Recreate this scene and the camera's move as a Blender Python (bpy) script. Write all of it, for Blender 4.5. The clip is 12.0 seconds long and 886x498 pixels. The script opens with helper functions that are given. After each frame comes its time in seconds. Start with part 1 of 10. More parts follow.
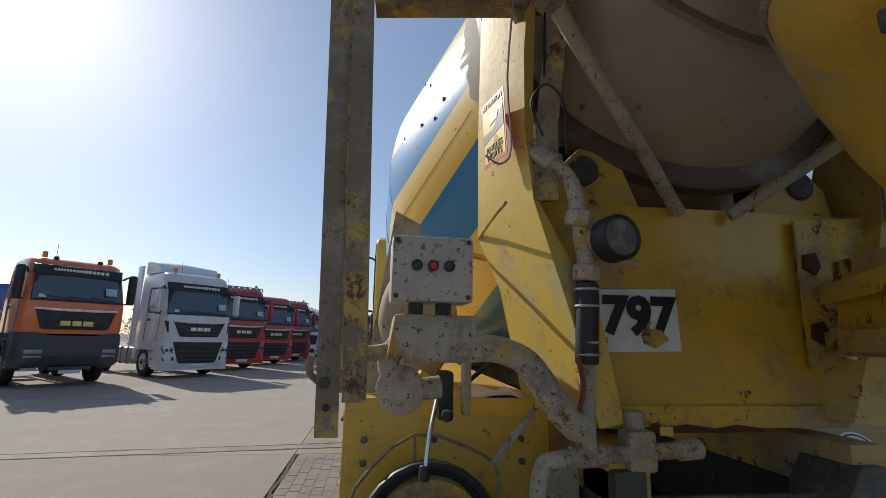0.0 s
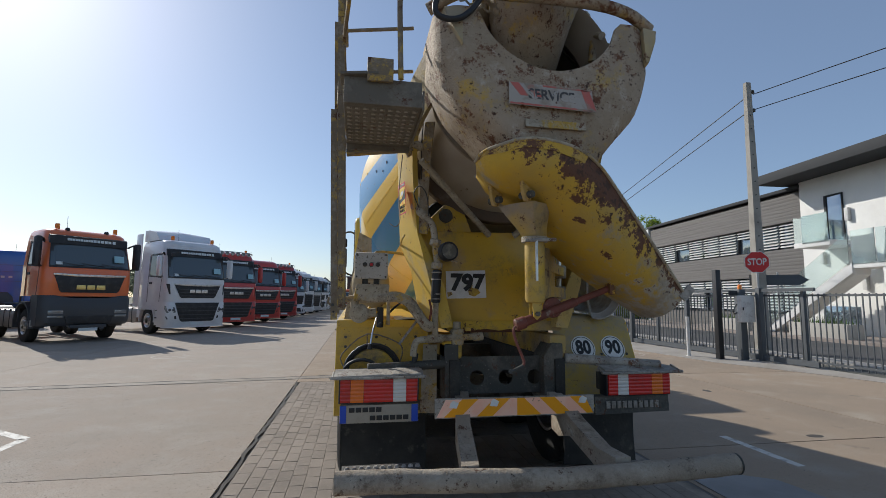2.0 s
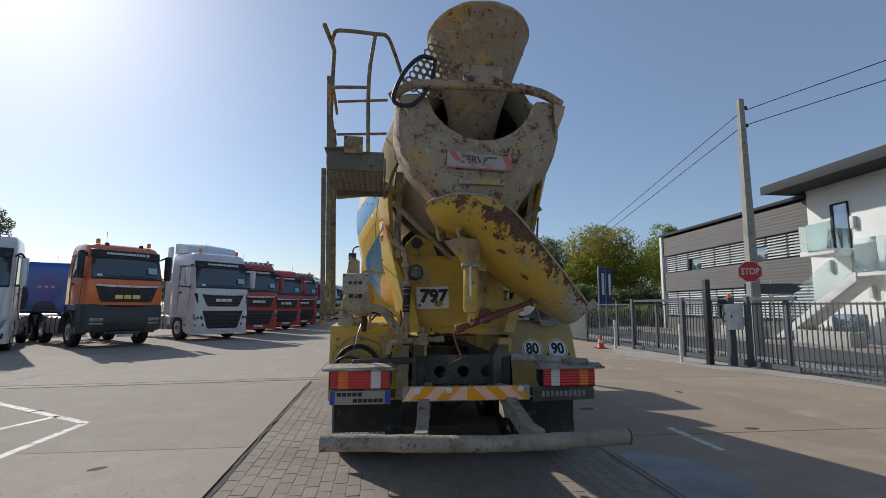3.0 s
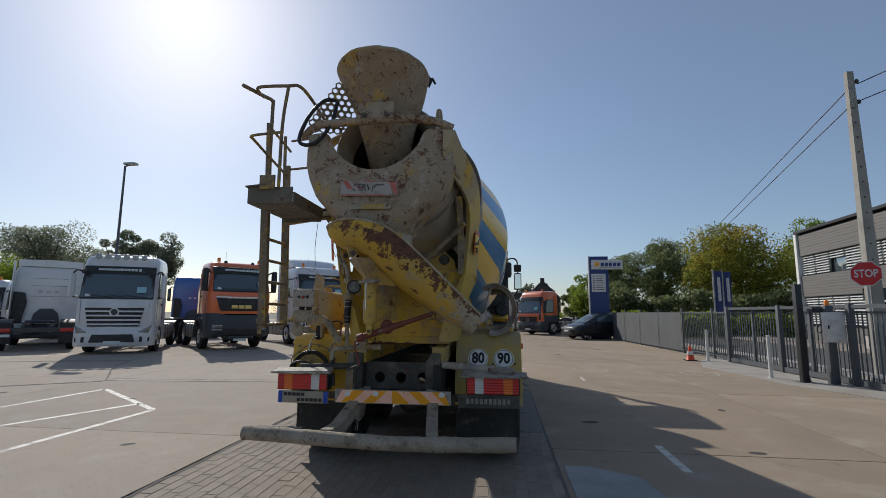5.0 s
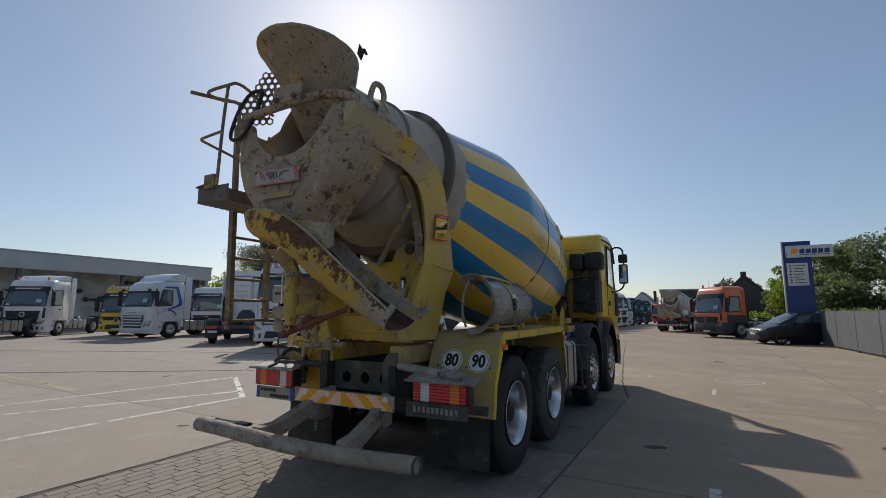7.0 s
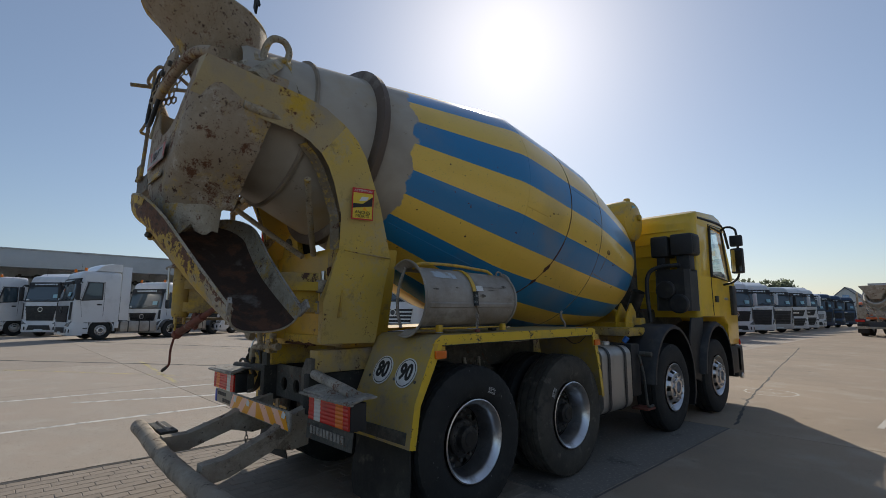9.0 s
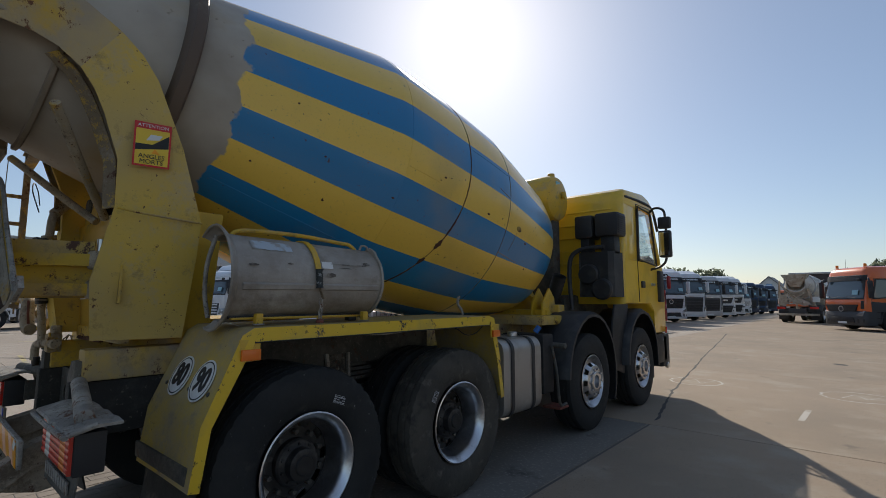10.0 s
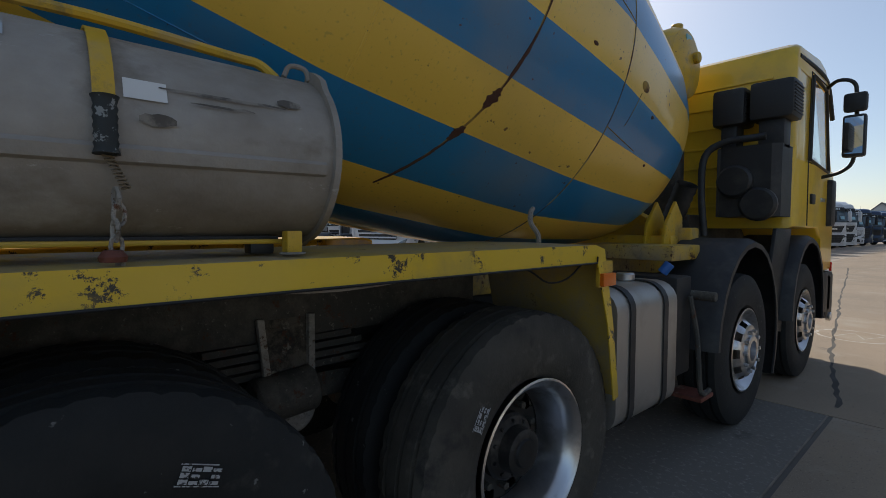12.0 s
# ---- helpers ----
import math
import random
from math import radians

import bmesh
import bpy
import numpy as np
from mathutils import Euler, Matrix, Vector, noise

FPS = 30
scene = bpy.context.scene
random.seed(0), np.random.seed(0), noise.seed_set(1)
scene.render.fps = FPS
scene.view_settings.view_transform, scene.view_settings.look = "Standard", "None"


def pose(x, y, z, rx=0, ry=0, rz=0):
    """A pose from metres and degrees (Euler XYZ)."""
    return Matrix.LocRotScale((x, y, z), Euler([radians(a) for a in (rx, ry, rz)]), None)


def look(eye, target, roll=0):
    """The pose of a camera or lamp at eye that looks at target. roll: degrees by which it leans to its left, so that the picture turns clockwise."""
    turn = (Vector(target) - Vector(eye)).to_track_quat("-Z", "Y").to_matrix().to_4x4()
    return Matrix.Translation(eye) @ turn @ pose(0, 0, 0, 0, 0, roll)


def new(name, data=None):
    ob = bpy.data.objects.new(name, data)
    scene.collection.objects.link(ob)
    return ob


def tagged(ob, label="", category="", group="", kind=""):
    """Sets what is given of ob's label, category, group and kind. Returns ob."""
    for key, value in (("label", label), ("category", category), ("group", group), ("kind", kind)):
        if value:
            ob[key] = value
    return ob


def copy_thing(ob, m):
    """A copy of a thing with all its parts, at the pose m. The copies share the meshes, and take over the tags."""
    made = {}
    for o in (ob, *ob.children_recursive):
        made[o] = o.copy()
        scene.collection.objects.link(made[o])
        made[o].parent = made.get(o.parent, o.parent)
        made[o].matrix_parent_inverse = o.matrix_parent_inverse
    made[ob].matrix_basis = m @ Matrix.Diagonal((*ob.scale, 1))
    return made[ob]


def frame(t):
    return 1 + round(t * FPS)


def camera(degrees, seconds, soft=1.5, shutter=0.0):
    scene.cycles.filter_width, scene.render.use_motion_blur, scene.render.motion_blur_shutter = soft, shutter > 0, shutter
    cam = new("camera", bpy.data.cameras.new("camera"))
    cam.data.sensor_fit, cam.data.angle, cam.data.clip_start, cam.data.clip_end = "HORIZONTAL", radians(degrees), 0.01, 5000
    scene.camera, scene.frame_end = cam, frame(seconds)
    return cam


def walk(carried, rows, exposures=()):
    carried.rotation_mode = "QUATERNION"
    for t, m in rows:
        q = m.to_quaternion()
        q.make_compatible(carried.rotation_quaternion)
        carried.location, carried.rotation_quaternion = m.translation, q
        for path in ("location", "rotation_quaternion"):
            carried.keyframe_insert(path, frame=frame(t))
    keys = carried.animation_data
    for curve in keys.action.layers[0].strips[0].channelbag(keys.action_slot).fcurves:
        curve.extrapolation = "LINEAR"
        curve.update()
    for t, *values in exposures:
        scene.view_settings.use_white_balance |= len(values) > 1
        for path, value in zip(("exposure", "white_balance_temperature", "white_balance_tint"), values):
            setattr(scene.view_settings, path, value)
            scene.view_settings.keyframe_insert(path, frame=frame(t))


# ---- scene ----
cam = camera(86.6, 12.0, soft=0.6)
PATH = [
    (0, (-1.163, -1.225, 1.498), (-0.891, 0.72, 1.878), 1.2),
    (0.5, (-1.195, -1.725, 1.428), (-0.894, 0.23, 1.727), 1.0),
    (1, (-1.225, -2.234, 1.413), (-0.882, -0.282, 1.681), 0.8),
    (1.5, (-1.208, -2.744, 1.461), (-0.844, -0.79, 1.682), 0.6),
    (2, (-1.094, -3.258, 1.464), (-0.745, -1.3, 1.676), 0.5),
    (2.5, (-1.04, -3.834, 1.451), (-0.731, -1.872, 1.687), 0.4),
    (2.7, (-0.961, -4.024, 1.473), (-0.666, -2.06, 1.714), 0.4),
    (4.3, (0.339, -4.808, 1.526), (0.327, -2.823, 1.777), 0.5),
    (4.5, (0.535, -4.809, 1.547), (0.469, -2.827, 1.806), 0.4),
    (5, (1.04, -4.66, 1.544), (0.797, -2.693, 1.814), 0.4),
    (5.5, (1.542, -4.428, 1.526), (1.109, -2.495, 1.803), 0.4),
    (6, (1.982, -4.123, 1.519), (1.4, -2.23, 1.796), 0.3),
    (6.5, (2.44, -3.798, 1.519), (1.661, -1.975, 1.78), 0.2),
    (7, (2.871, -3.458, 1.503), (1.917, -1.72, 1.772), 0.2),
    (7.2, (3.014, -3.291, 1.473), (1.997, -1.592, 1.752), 0.3),
    (8.8, (3.672, -1.801, 1.495), (2.259, -0.415, 1.781), -0.0),
    (9, (3.707, -1.611, 1.48), (2.261, -0.256, 1.75), 0.1),
    (9.5, (3.687, -1.063, 1.467), (2.253, 0.31, 1.708), 0.2),
    (9.9, (3.573, -0.618, 1.465), (2.234, 0.851, 1.682), 0.3),
    (10, (3.555, -0.514, 1.464), (2.249, 0.985, 1.683), 0.1),
    (10.4, (3.477, -0.052, 1.469), (2.259, 1.52, 1.682), 0.6),
    (10.5, (3.455, 0.03, 1.459), (2.272, 1.627, 1.679), 0.1),
    (11, (3.191, 0.456, 1.47), (1.982, 2.036, 1.672), 0.2),
    (11.5, (2.753, 0.705, 1.46), (1.38, 2.155, 1.573), 0.3),
    (12, (2.285, 0.976, 1.402), (0.783, 2.294, 1.316), 0.3),
]
walk(cam, [(t, look(eye, target, roll)) for t, eye, target, roll in PATH], [(0.0, 0.22, 6250, 10), (1.5, 0.28, 6200, 10), (2.5, 0.24, 6150, 10), (4.5, 0.05, 6250, 10), (7.0, 0.02, 6400, 10), (9.0, 0.08, 6480, 10), (10.5, 0.22, 6500, 10), (12.0, 0.25, 6600, 10)])

# ---- world and sun ----
SUN_AZ, SUN_EL = -38.0, 33.0
world = bpy.data.worlds.new("world")
scene.world = world
world.use_nodes = True
wn = world.node_tree.nodes
sky = wn.new("ShaderNodeTexSky")
sky.sky_type, sky.sun_disc = "NISHITA", False
sky.sun_elevation, sky.sun_rotation = radians(SUN_EL), radians(SUN_AZ)
sky.air_density, sky.dust_density, sky.ozone_density = 1.0, 0.72, 2.6
wn["Background"].inputs["Strength"].default_value = 0.067
tint = wn.new("ShaderNodeVectorMath")
tint.operation = "MULTIPLY"
tint.inputs[1].default_value = (0.99, 1.0, 1.01)
world.node_tree.links.new(sky.outputs[0], tint.inputs[0])
world.node_tree.links.new(tint.outputs[0], wn["Background"].inputs["Color"])
haze = wn.new("ShaderNodeBackground")
haze.inputs["Color"].default_value, haze.inputs["Strength"].default_value = (0.50, 0.60, 0.75, 1), 0.165
both = wn.new("ShaderNodeAddShader")
world.node_tree.links.new(wn["Background"].outputs[0], both.inputs[0])
world.node_tree.links.new(haze.outputs[0], both.inputs[1])
world.node_tree.links.new(both.outputs[0], wn["World Output"].inputs["Surface"])
sun = new("sun", bpy.data.lights.new("sun", "SUN"))
sun.data.energy, sun.data.angle, sun.data.color = 3.4, radians(0.6), (1.0, 0.93, 0.82)
ce = math.cos(radians(SUN_EL))
SUN_DIR = Vector((math.sin(radians(SUN_AZ)) * ce, math.cos(radians(SUN_AZ)) * ce, math.sin(radians(SUN_EL))))
sun.matrix_basis = look((0, 0, 30), Vector((0, 0, 30)) - SUN_DIR)


# ---- materials ----
def mat(name, base, rough=0.5, metal=0.0, stains=(), bump=(), coat=0.0, spec=0.5, vary=0.0, alpha=1.0, transmission=0.0, emit=None, space="Object"):
    """A surface: base colour, stains (colour, scale, low, high, detail, stretch), bump (scale, strength)."""
    m = bpy.data.materials.new(name)
    m.use_nodes = True
    nt = m.node_tree
    bs = nt.nodes["Principled BSDF"]
    tc = nt.nodes.new("ShaderNodeTexCoord")

    def noise_at(scale, detail, stretch, seed, grain=0.62):
        mp = nt.nodes.new("ShaderNodeMapping")
        mp.inputs["Scale"].default_value = stretch
        mp.inputs["Location"].default_value = (seed * 3.7, seed * 1.3, seed * 7.1)
        nt.links.new(tc.outputs[space], mp.inputs["Vector"])
        nz = nt.nodes.new("ShaderNodeTexNoise")
        nz.inputs["Scale"].default_value, nz.inputs["Detail"].default_value, nz.inputs["Roughness"].default_value = scale, detail, grain
        nt.links.new(mp.outputs[0], nz.inputs["Vector"])
        return nz.outputs["Fac"]

    rgb = nt.nodes.new("ShaderNodeRGB")
    rgb.outputs[0].default_value = (*base, 1)
    colour = rgb.outputs[0]
    rough_out = None
    for i, st in enumerate(stains):
        c, scale, lo, hi = st[:4]
        detail = st[4] if len(st) > 4 else 6
        stretch = st[5] if len(st) > 5 else (1, 1, 1)
        rg = st[6] if len(st) > 6 else None
        fac = noise_at(scale, detail, stretch, i + 1, st[7] if len(st) > 7 else 0.62)
        rp = nt.nodes.new("ShaderNodeMapRange")
        rp.inputs["From Min"].default_value, rp.inputs["From Max"].default_value = lo, hi
        nt.links.new(fac, rp.inputs["Value"])
        mx = nt.nodes.new("ShaderNodeMix")
        mx.data_type = "RGBA"
        nt.links.new(rp.outputs[0], mx.inputs[0])
        nt.links.new(colour, mx.inputs[6])
        mx.inputs[7].default_value = (*c, 1)
        colour = mx.outputs[2]
        if rg is not None:
            mr = nt.nodes.new("ShaderNodeMix")
            nt.links.new(rp.outputs[0], mr.inputs[0])
            mr.inputs[2].default_value = rough
            if rough_out is not None:
                nt.links.new(rough_out, mr.inputs[2])
            mr.inputs[3].default_value = rg
            rough_out = mr.outputs[0]
    if vary:
        oi = nt.nodes.new("ShaderNodeObjectInfo" if vary > 0 else "ShaderNodeNewGeometry")
        hv = nt.nodes.new("ShaderNodeHueSaturation")
        rp = nt.nodes.new("ShaderNodeMapRange")
        rp.inputs["To Min"].default_value, rp.inputs["To Max"].default_value = 1 - abs(vary), 1 + abs(vary)
        nt.links.new(oi.outputs["Random" if vary > 0 else "Random Per Island"], rp.inputs["Value"])
        nt.links.new(rp.outputs[0], hv.inputs["Value"])
        nt.links.new(colour, hv.inputs["Color"])
        colour = hv.outputs[0]
    nt.links.new(colour, bs.inputs["Base Color"])
    bs.inputs["Roughness"].default_value, bs.inputs["Metallic"].default_value = rough, metal
    if rough_out is not None:
        nt.links.new(rough_out, bs.inputs["Roughness"])
    bs.inputs["Coat Weight"].default_value = coat
    bs.inputs["Specular IOR Level"].default_value = spec
    bs.inputs["Transmission Weight"].default_value = transmission
    if emit:
        bs.inputs["Emission Color"].default_value, bs.inputs["Emission Strength"].default_value = (*emit[0], 1), emit[1]
    if bump:
        last = None
        for scale, strength in bump:
            b = nt.nodes.new("ShaderNodeBump")
            b.inputs["Strength"].default_value, b.inputs["Distance"].default_value = strength, 0.02
            nt.links.new(noise_at(scale, 5, (1, 1, 1), scale * 0.1), b.inputs["Height"])
            if last:
                nt.links.new(last, b.inputs["Normal"])
            last = b.outputs[0]
        nt.links.new(last, bs.inputs["Normal"])
    return m


RUST, DUST, GREASE = (0.085, 0.032, 0.014), (0.30, 0.25, 0.19), (0.02, 0.019, 0.017)
YEL, BLU = (0.66, 0.40, 0.024), (0.020, 0.165, 0.40)
M_YEL = mat("yellow_paint", YEL, 0.42, stains=[((0.46, 0.30, 0.045), 1.3, 0.42, 0.72), (DUST, 3.0, 0.56, 0.78), ((0.30, 0.21, 0.06), 7, 0.54, 0.68, 12, (1, 1, 1), None, 0.8), (RUST, 9, 0.625, 0.64, 12, (1, 1, 1), None, 0.8), ((0.12, 0.075, 0.03), 40, 0.68, 0.72, 3)], bump=[(60, 0.06), (3, 0.05)], coat=0.12)
M_YEL_DIRTY = mat("dusty_yellow_paint", (0.58, 0.37, 0.03), 0.6, stains=[(DUST, 1.8, 0.44, 0.66), ((0.17, 0.13, 0.08), 4, 0.51, 0.66, 12, (1, 1, 1), None, 0.8), (RUST, 7, 0.575, 0.60, 12, (1, 1, 1), None, 0.8), ((0.12, 0.075, 0.03), 45, 0.68, 0.72, 3)], bump=[(25, 0.15), (90, 0.1)])
M_YEL_RUST = mat("rusted_yellow_paint", (0.58, 0.355, 0.03), 0.6, stains=[((0.36, 0.28, 0.17), 1.3, 0.53, 0.68, 10, (1, 1, 1), None, 0.8), ((0.42, 0.26, 0.06), 6, 0.45, 0.65), ((0.125, 0.05, 0.022), 5.5, 0.505, 0.53, 15, (1, 1, 1), None, 0.85), ((0.06, 0.026, 0.014), 14, 0.565, 0.59, 15, (1, 1, 1), None, 0.8)], bump=[(22, 0.3), (80, 0.2)])
M_CEMENT = mat("cement_crusted_steel", (0.35, 0.30, 0.215), 0.85, stains=[((0.47, 0.41, 0.315), 3.0, 0.46, 0.60, 10, (1, 1, 1), None, 0.8), ((0.48, 0.30, 0.05), 2.6, 0.54, 0.61, 10, (1, 1, 1), None, 0.8), ((0.16, 0.12, 0.08), 5, 0.52, 0.66, 12, (1, 1, 1), None, 0.8), ((0.135, 0.055, 0.024), 9, 0.59, 0.615, 12, (1, 1, 1), None, 0.8), ((0.10, 0.065, 0.04), 60, 0.62, 0.67, 3)], bump=[(14, 0.4), (60, 0.35)])
M_SHROUD = mat("cement_splashed_hopper_paint", (0.375, 0.30, 0.215), 0.8, stains=[((0.30, 0.23, 0.15), 2.2, 0.42, 0.60, 10, (1, 1, 1), None, 0.8), ((0.50, 0.33, 0.07), 1.5, 0.54, 0.62, 10, (1, 1, 1), None, 0.8), ((0.52, 0.455, 0.37), 4, 0.55, 0.68, 12, (1, 1, 1), None, 0.8), ((0.135, 0.055, 0.024), 6.5, 0.54, 0.568, 15, (1, 1, 1), None, 0.85), ((0.06, 0.03, 0.018), 22, 0.595, 0.615, 6, (1, 1, 1), None, 0.8)], bump=[(16, 0.35), (70, 0.3)])
M_LADDER = mat("rusty_ladder_paint", (0.19, 0.145, 0.09), 0.7, stains=[((0.46, 0.30, 0.05), 6, 0.52, 0.57, 12, (1, 1, 1), None, 0.8), ((0.27, 0.23, 0.18), 9, 0.50, 0.62, 12, (1, 1, 1), None, 0.8), (RUST, 10, 0.56, 0.60, 12, (1, 1, 1), None, 0.8)], bump=[(40, 0.35)])
M_ARM = mat("dusty_arm_paint", (0.64, 0.44, 0.07), 0.55, stains=[((0.54, 0.40, 0.13), 1.1, 0.42, 0.64), ((0.46, 0.38, 0.23), 1.8, 0.54, 0.68, 10, (1, 1, 1), None, 0.8), ((0.30, 0.22, 0.08), 6, 0.55, 0.68, 12, (1, 1, 1), None, 0.8), (RUST, 9, 0.61, 0.63, 12, (1, 1, 1), None, 0.8), ((0.12, 0.075, 0.03), 40, 0.68, 0.72, 3)], bump=[(50, 0.08)], coat=0.08)
M_STEEL = mat("dirty_chassis_steel", (0.058, 0.056, 0.048), 0.75, stains=[((0.17, 0.15, 0.12), 3, 0.46, 0.68, 12, (1, 1, 1), None, 0.8), (RUST, 9, 0.57, 0.61, 12, (1, 1, 1), None, 0.8), ((0.20, 0.185, 0.155), 60, 0.64, 0.70, 3)], bump=[(30, 0.35)])
M_GREY = mat("grey_cemented_metal", (0.25, 0.23, 0.20), 0.7, stains=[((0.42, 0.385, 0.33), 5, 0.46, 0.60, 12, (1, 1, 1), None, 0.8), ((0.12, 0.10, 0.08), 7, 0.54, 0.64, 12, (1, 1, 1), None, 0.8), ((0.135, 0.055, 0.024), 8, 0.575, 0.605, 12, (1, 1, 1), None, 0.8), ((0.10, 0.065, 0.04), 60, 0.62, 0.67, 3)], bump=[(28, 0.45)])
# Chassis rail colour, blackened for the deep shade under the truck.
M_RAIL_SHADE = mat("shade_black_chassis_paint", (0.022, 0.021, 0.018), 0.7, stains=[((0.06, 0.055, 0.045), 4, 0.52, 0.70, 12, (1, 1, 1), None, 0.8), ((0.11, 0.10, 0.08), 40, 0.64, 0.70, 3)], bump=[(30, 0.3)])
M_BLACK = mat("black_plastic", (0.017, 0.018, 0.020), 0.55, stains=[((0.06, 0.057, 0.052), 5, 0.5, 0.8)], bump=[(120, 0.05)])
M_RUBBER = mat("tyre_rubber", (0.011, 0.0125, 0.013), 0.8, stains=[((0.026, 0.026, 0.024), 2.2, 0.46, 0.68, 10), ((0.055, 0.051, 0.044), 6, 0.60, 0.74, 12), ((0.15, 0.15, 0.145), 30, 0.69, 0.74, 3)], bump=[(50, 0.15)])
M_HOSE = mat("black_hose", (0.015, 0.015, 0.016), 0.5)
M_CHROME = mat("polished_wheel_metal", (0.62, 0.62, 0.63), 0.28, 1.0, stains=[((0.30, 0.29, 0.27), 9, 0.5, 0.75, 5, (1, 1, 1), 0.55)])
M_ALU = mat("dull_aluminium", (0.40, 0.37, 0.33), 0.6, 0.15, stains=[((0.21, 0.175, 0.135), 1.6, 0.40, 0.64, 10, (1.1, 0.8, 1.1), 0.75, 0.6), ((0.44, 0.42, 0.39), 5, 0.56, 0.74, 12, (1, 0.7, 1), None, 0.6), ((0.20, 0.17, 0.135), 6, 0.54, 0.72, 12, (1, 0.8, 1), 0.8, 0.6), ((0.46, 0.43, 0.39), 26, 0.62, 0.68, 8, (1, 0.35, 1), None, 0.8)], bump=[(40, 0.2), (3, 0.2)])
M_ARMTOP = mat("dust_caked_arm_paint", (0.46, 0.36, 0.19), 0.75, stains=[((0.37, 0.31, 0.22), 2.0, 0.44, 0.60, 10), ((0.58, 0.38, 0.04), 2.4, 0.50, 0.62, 10), ((0.135, 0.055, 0.024), 8, 0.585, 0.61, 12, (1, 1, 1), None, 0.8)], bump=[(18, 0.25), (70, 0.2)])
M_CHUTE_IN = mat("chute_lining", (0.055, 0.032, 0.021), 0.9, stains=[((0.20, 0.18, 0.155), 3.5, 0.56, 0.68, 8), ((0.12, 0.055, 0.03), 7, 0.5, 0.6, 12)], bump=[(20, 0.4), (70, 0.3)])
M_RED = mat("red_lens", (0.55, 0.018, 0.012), 0.25, spec=0.6, stains=[((0.25, 0.02, 0.012), 6, 0.5, 0.8)])
M_ORANGE = mat("orange_lens", (0.75, 0.16, 0.012), 0.25, spec=0.6)
M_CLEAR = mat("clear_lens", (0.62, 0.60, 0.56), 0.2)
M_WHITE = mat("white_paint", (0.72, 0.72, 0.70), 0.45, stains=[((0.55, 0.53, 0.49), 7, 0.5, 0.75)])
M_PINK = mat("faded_reflective_foil", (0.95, 0.50, 0.34), 0.3, stains=[((0.95, 0.62, 0.46), 4, 0.45, 0.6), ((0.16, 0.10, 0.07), 30, 0.66, 0.70, 3)])
M_AMBER = mat("yellow_reflective_foil", (0.88, 0.35, 0.0), 0.3)
M_SIGNRED = mat("sign_red", (0.58, 0.02, 0.02), 0.4)
M_INK = mat("black_ink", (0.012, 0.012, 0.013), 0.5)
M_INKBLUE = mat("plate_blue", (0.01, 0.06, 0.42), 0.4)
M_REDBROWN = mat("rust_red_primer", (0.17, 0.045, 0.028), 0.65, stains=[((0.10, 0.035, 0.02), 6, 0.48, 0.6), (DUST, 9, 0.58, 0.7)], bump=[(40, 0.2)])
M_GLASS = mat("dark_cab_glass", (0.020, 0.028, 0.034), 0.04, spec=0.9)
M_SILVER_TANK = mat("brushed_tank_aluminium", (0.40, 0.38, 0.35), 0.45, 0.6, stains=[((0.28, 0.25, 0.21), 2.5, 0.45, 0.7)])
M_BOX = mat("dusty_white_plastic", (0.48, 0.44, 0.38), 0.6, stains=[((0.36, 0.32, 0.26), 6, 0.48, 0.68), ((0.16, 0.13, 0.10), 55, 0.60, 0.64, 3)])


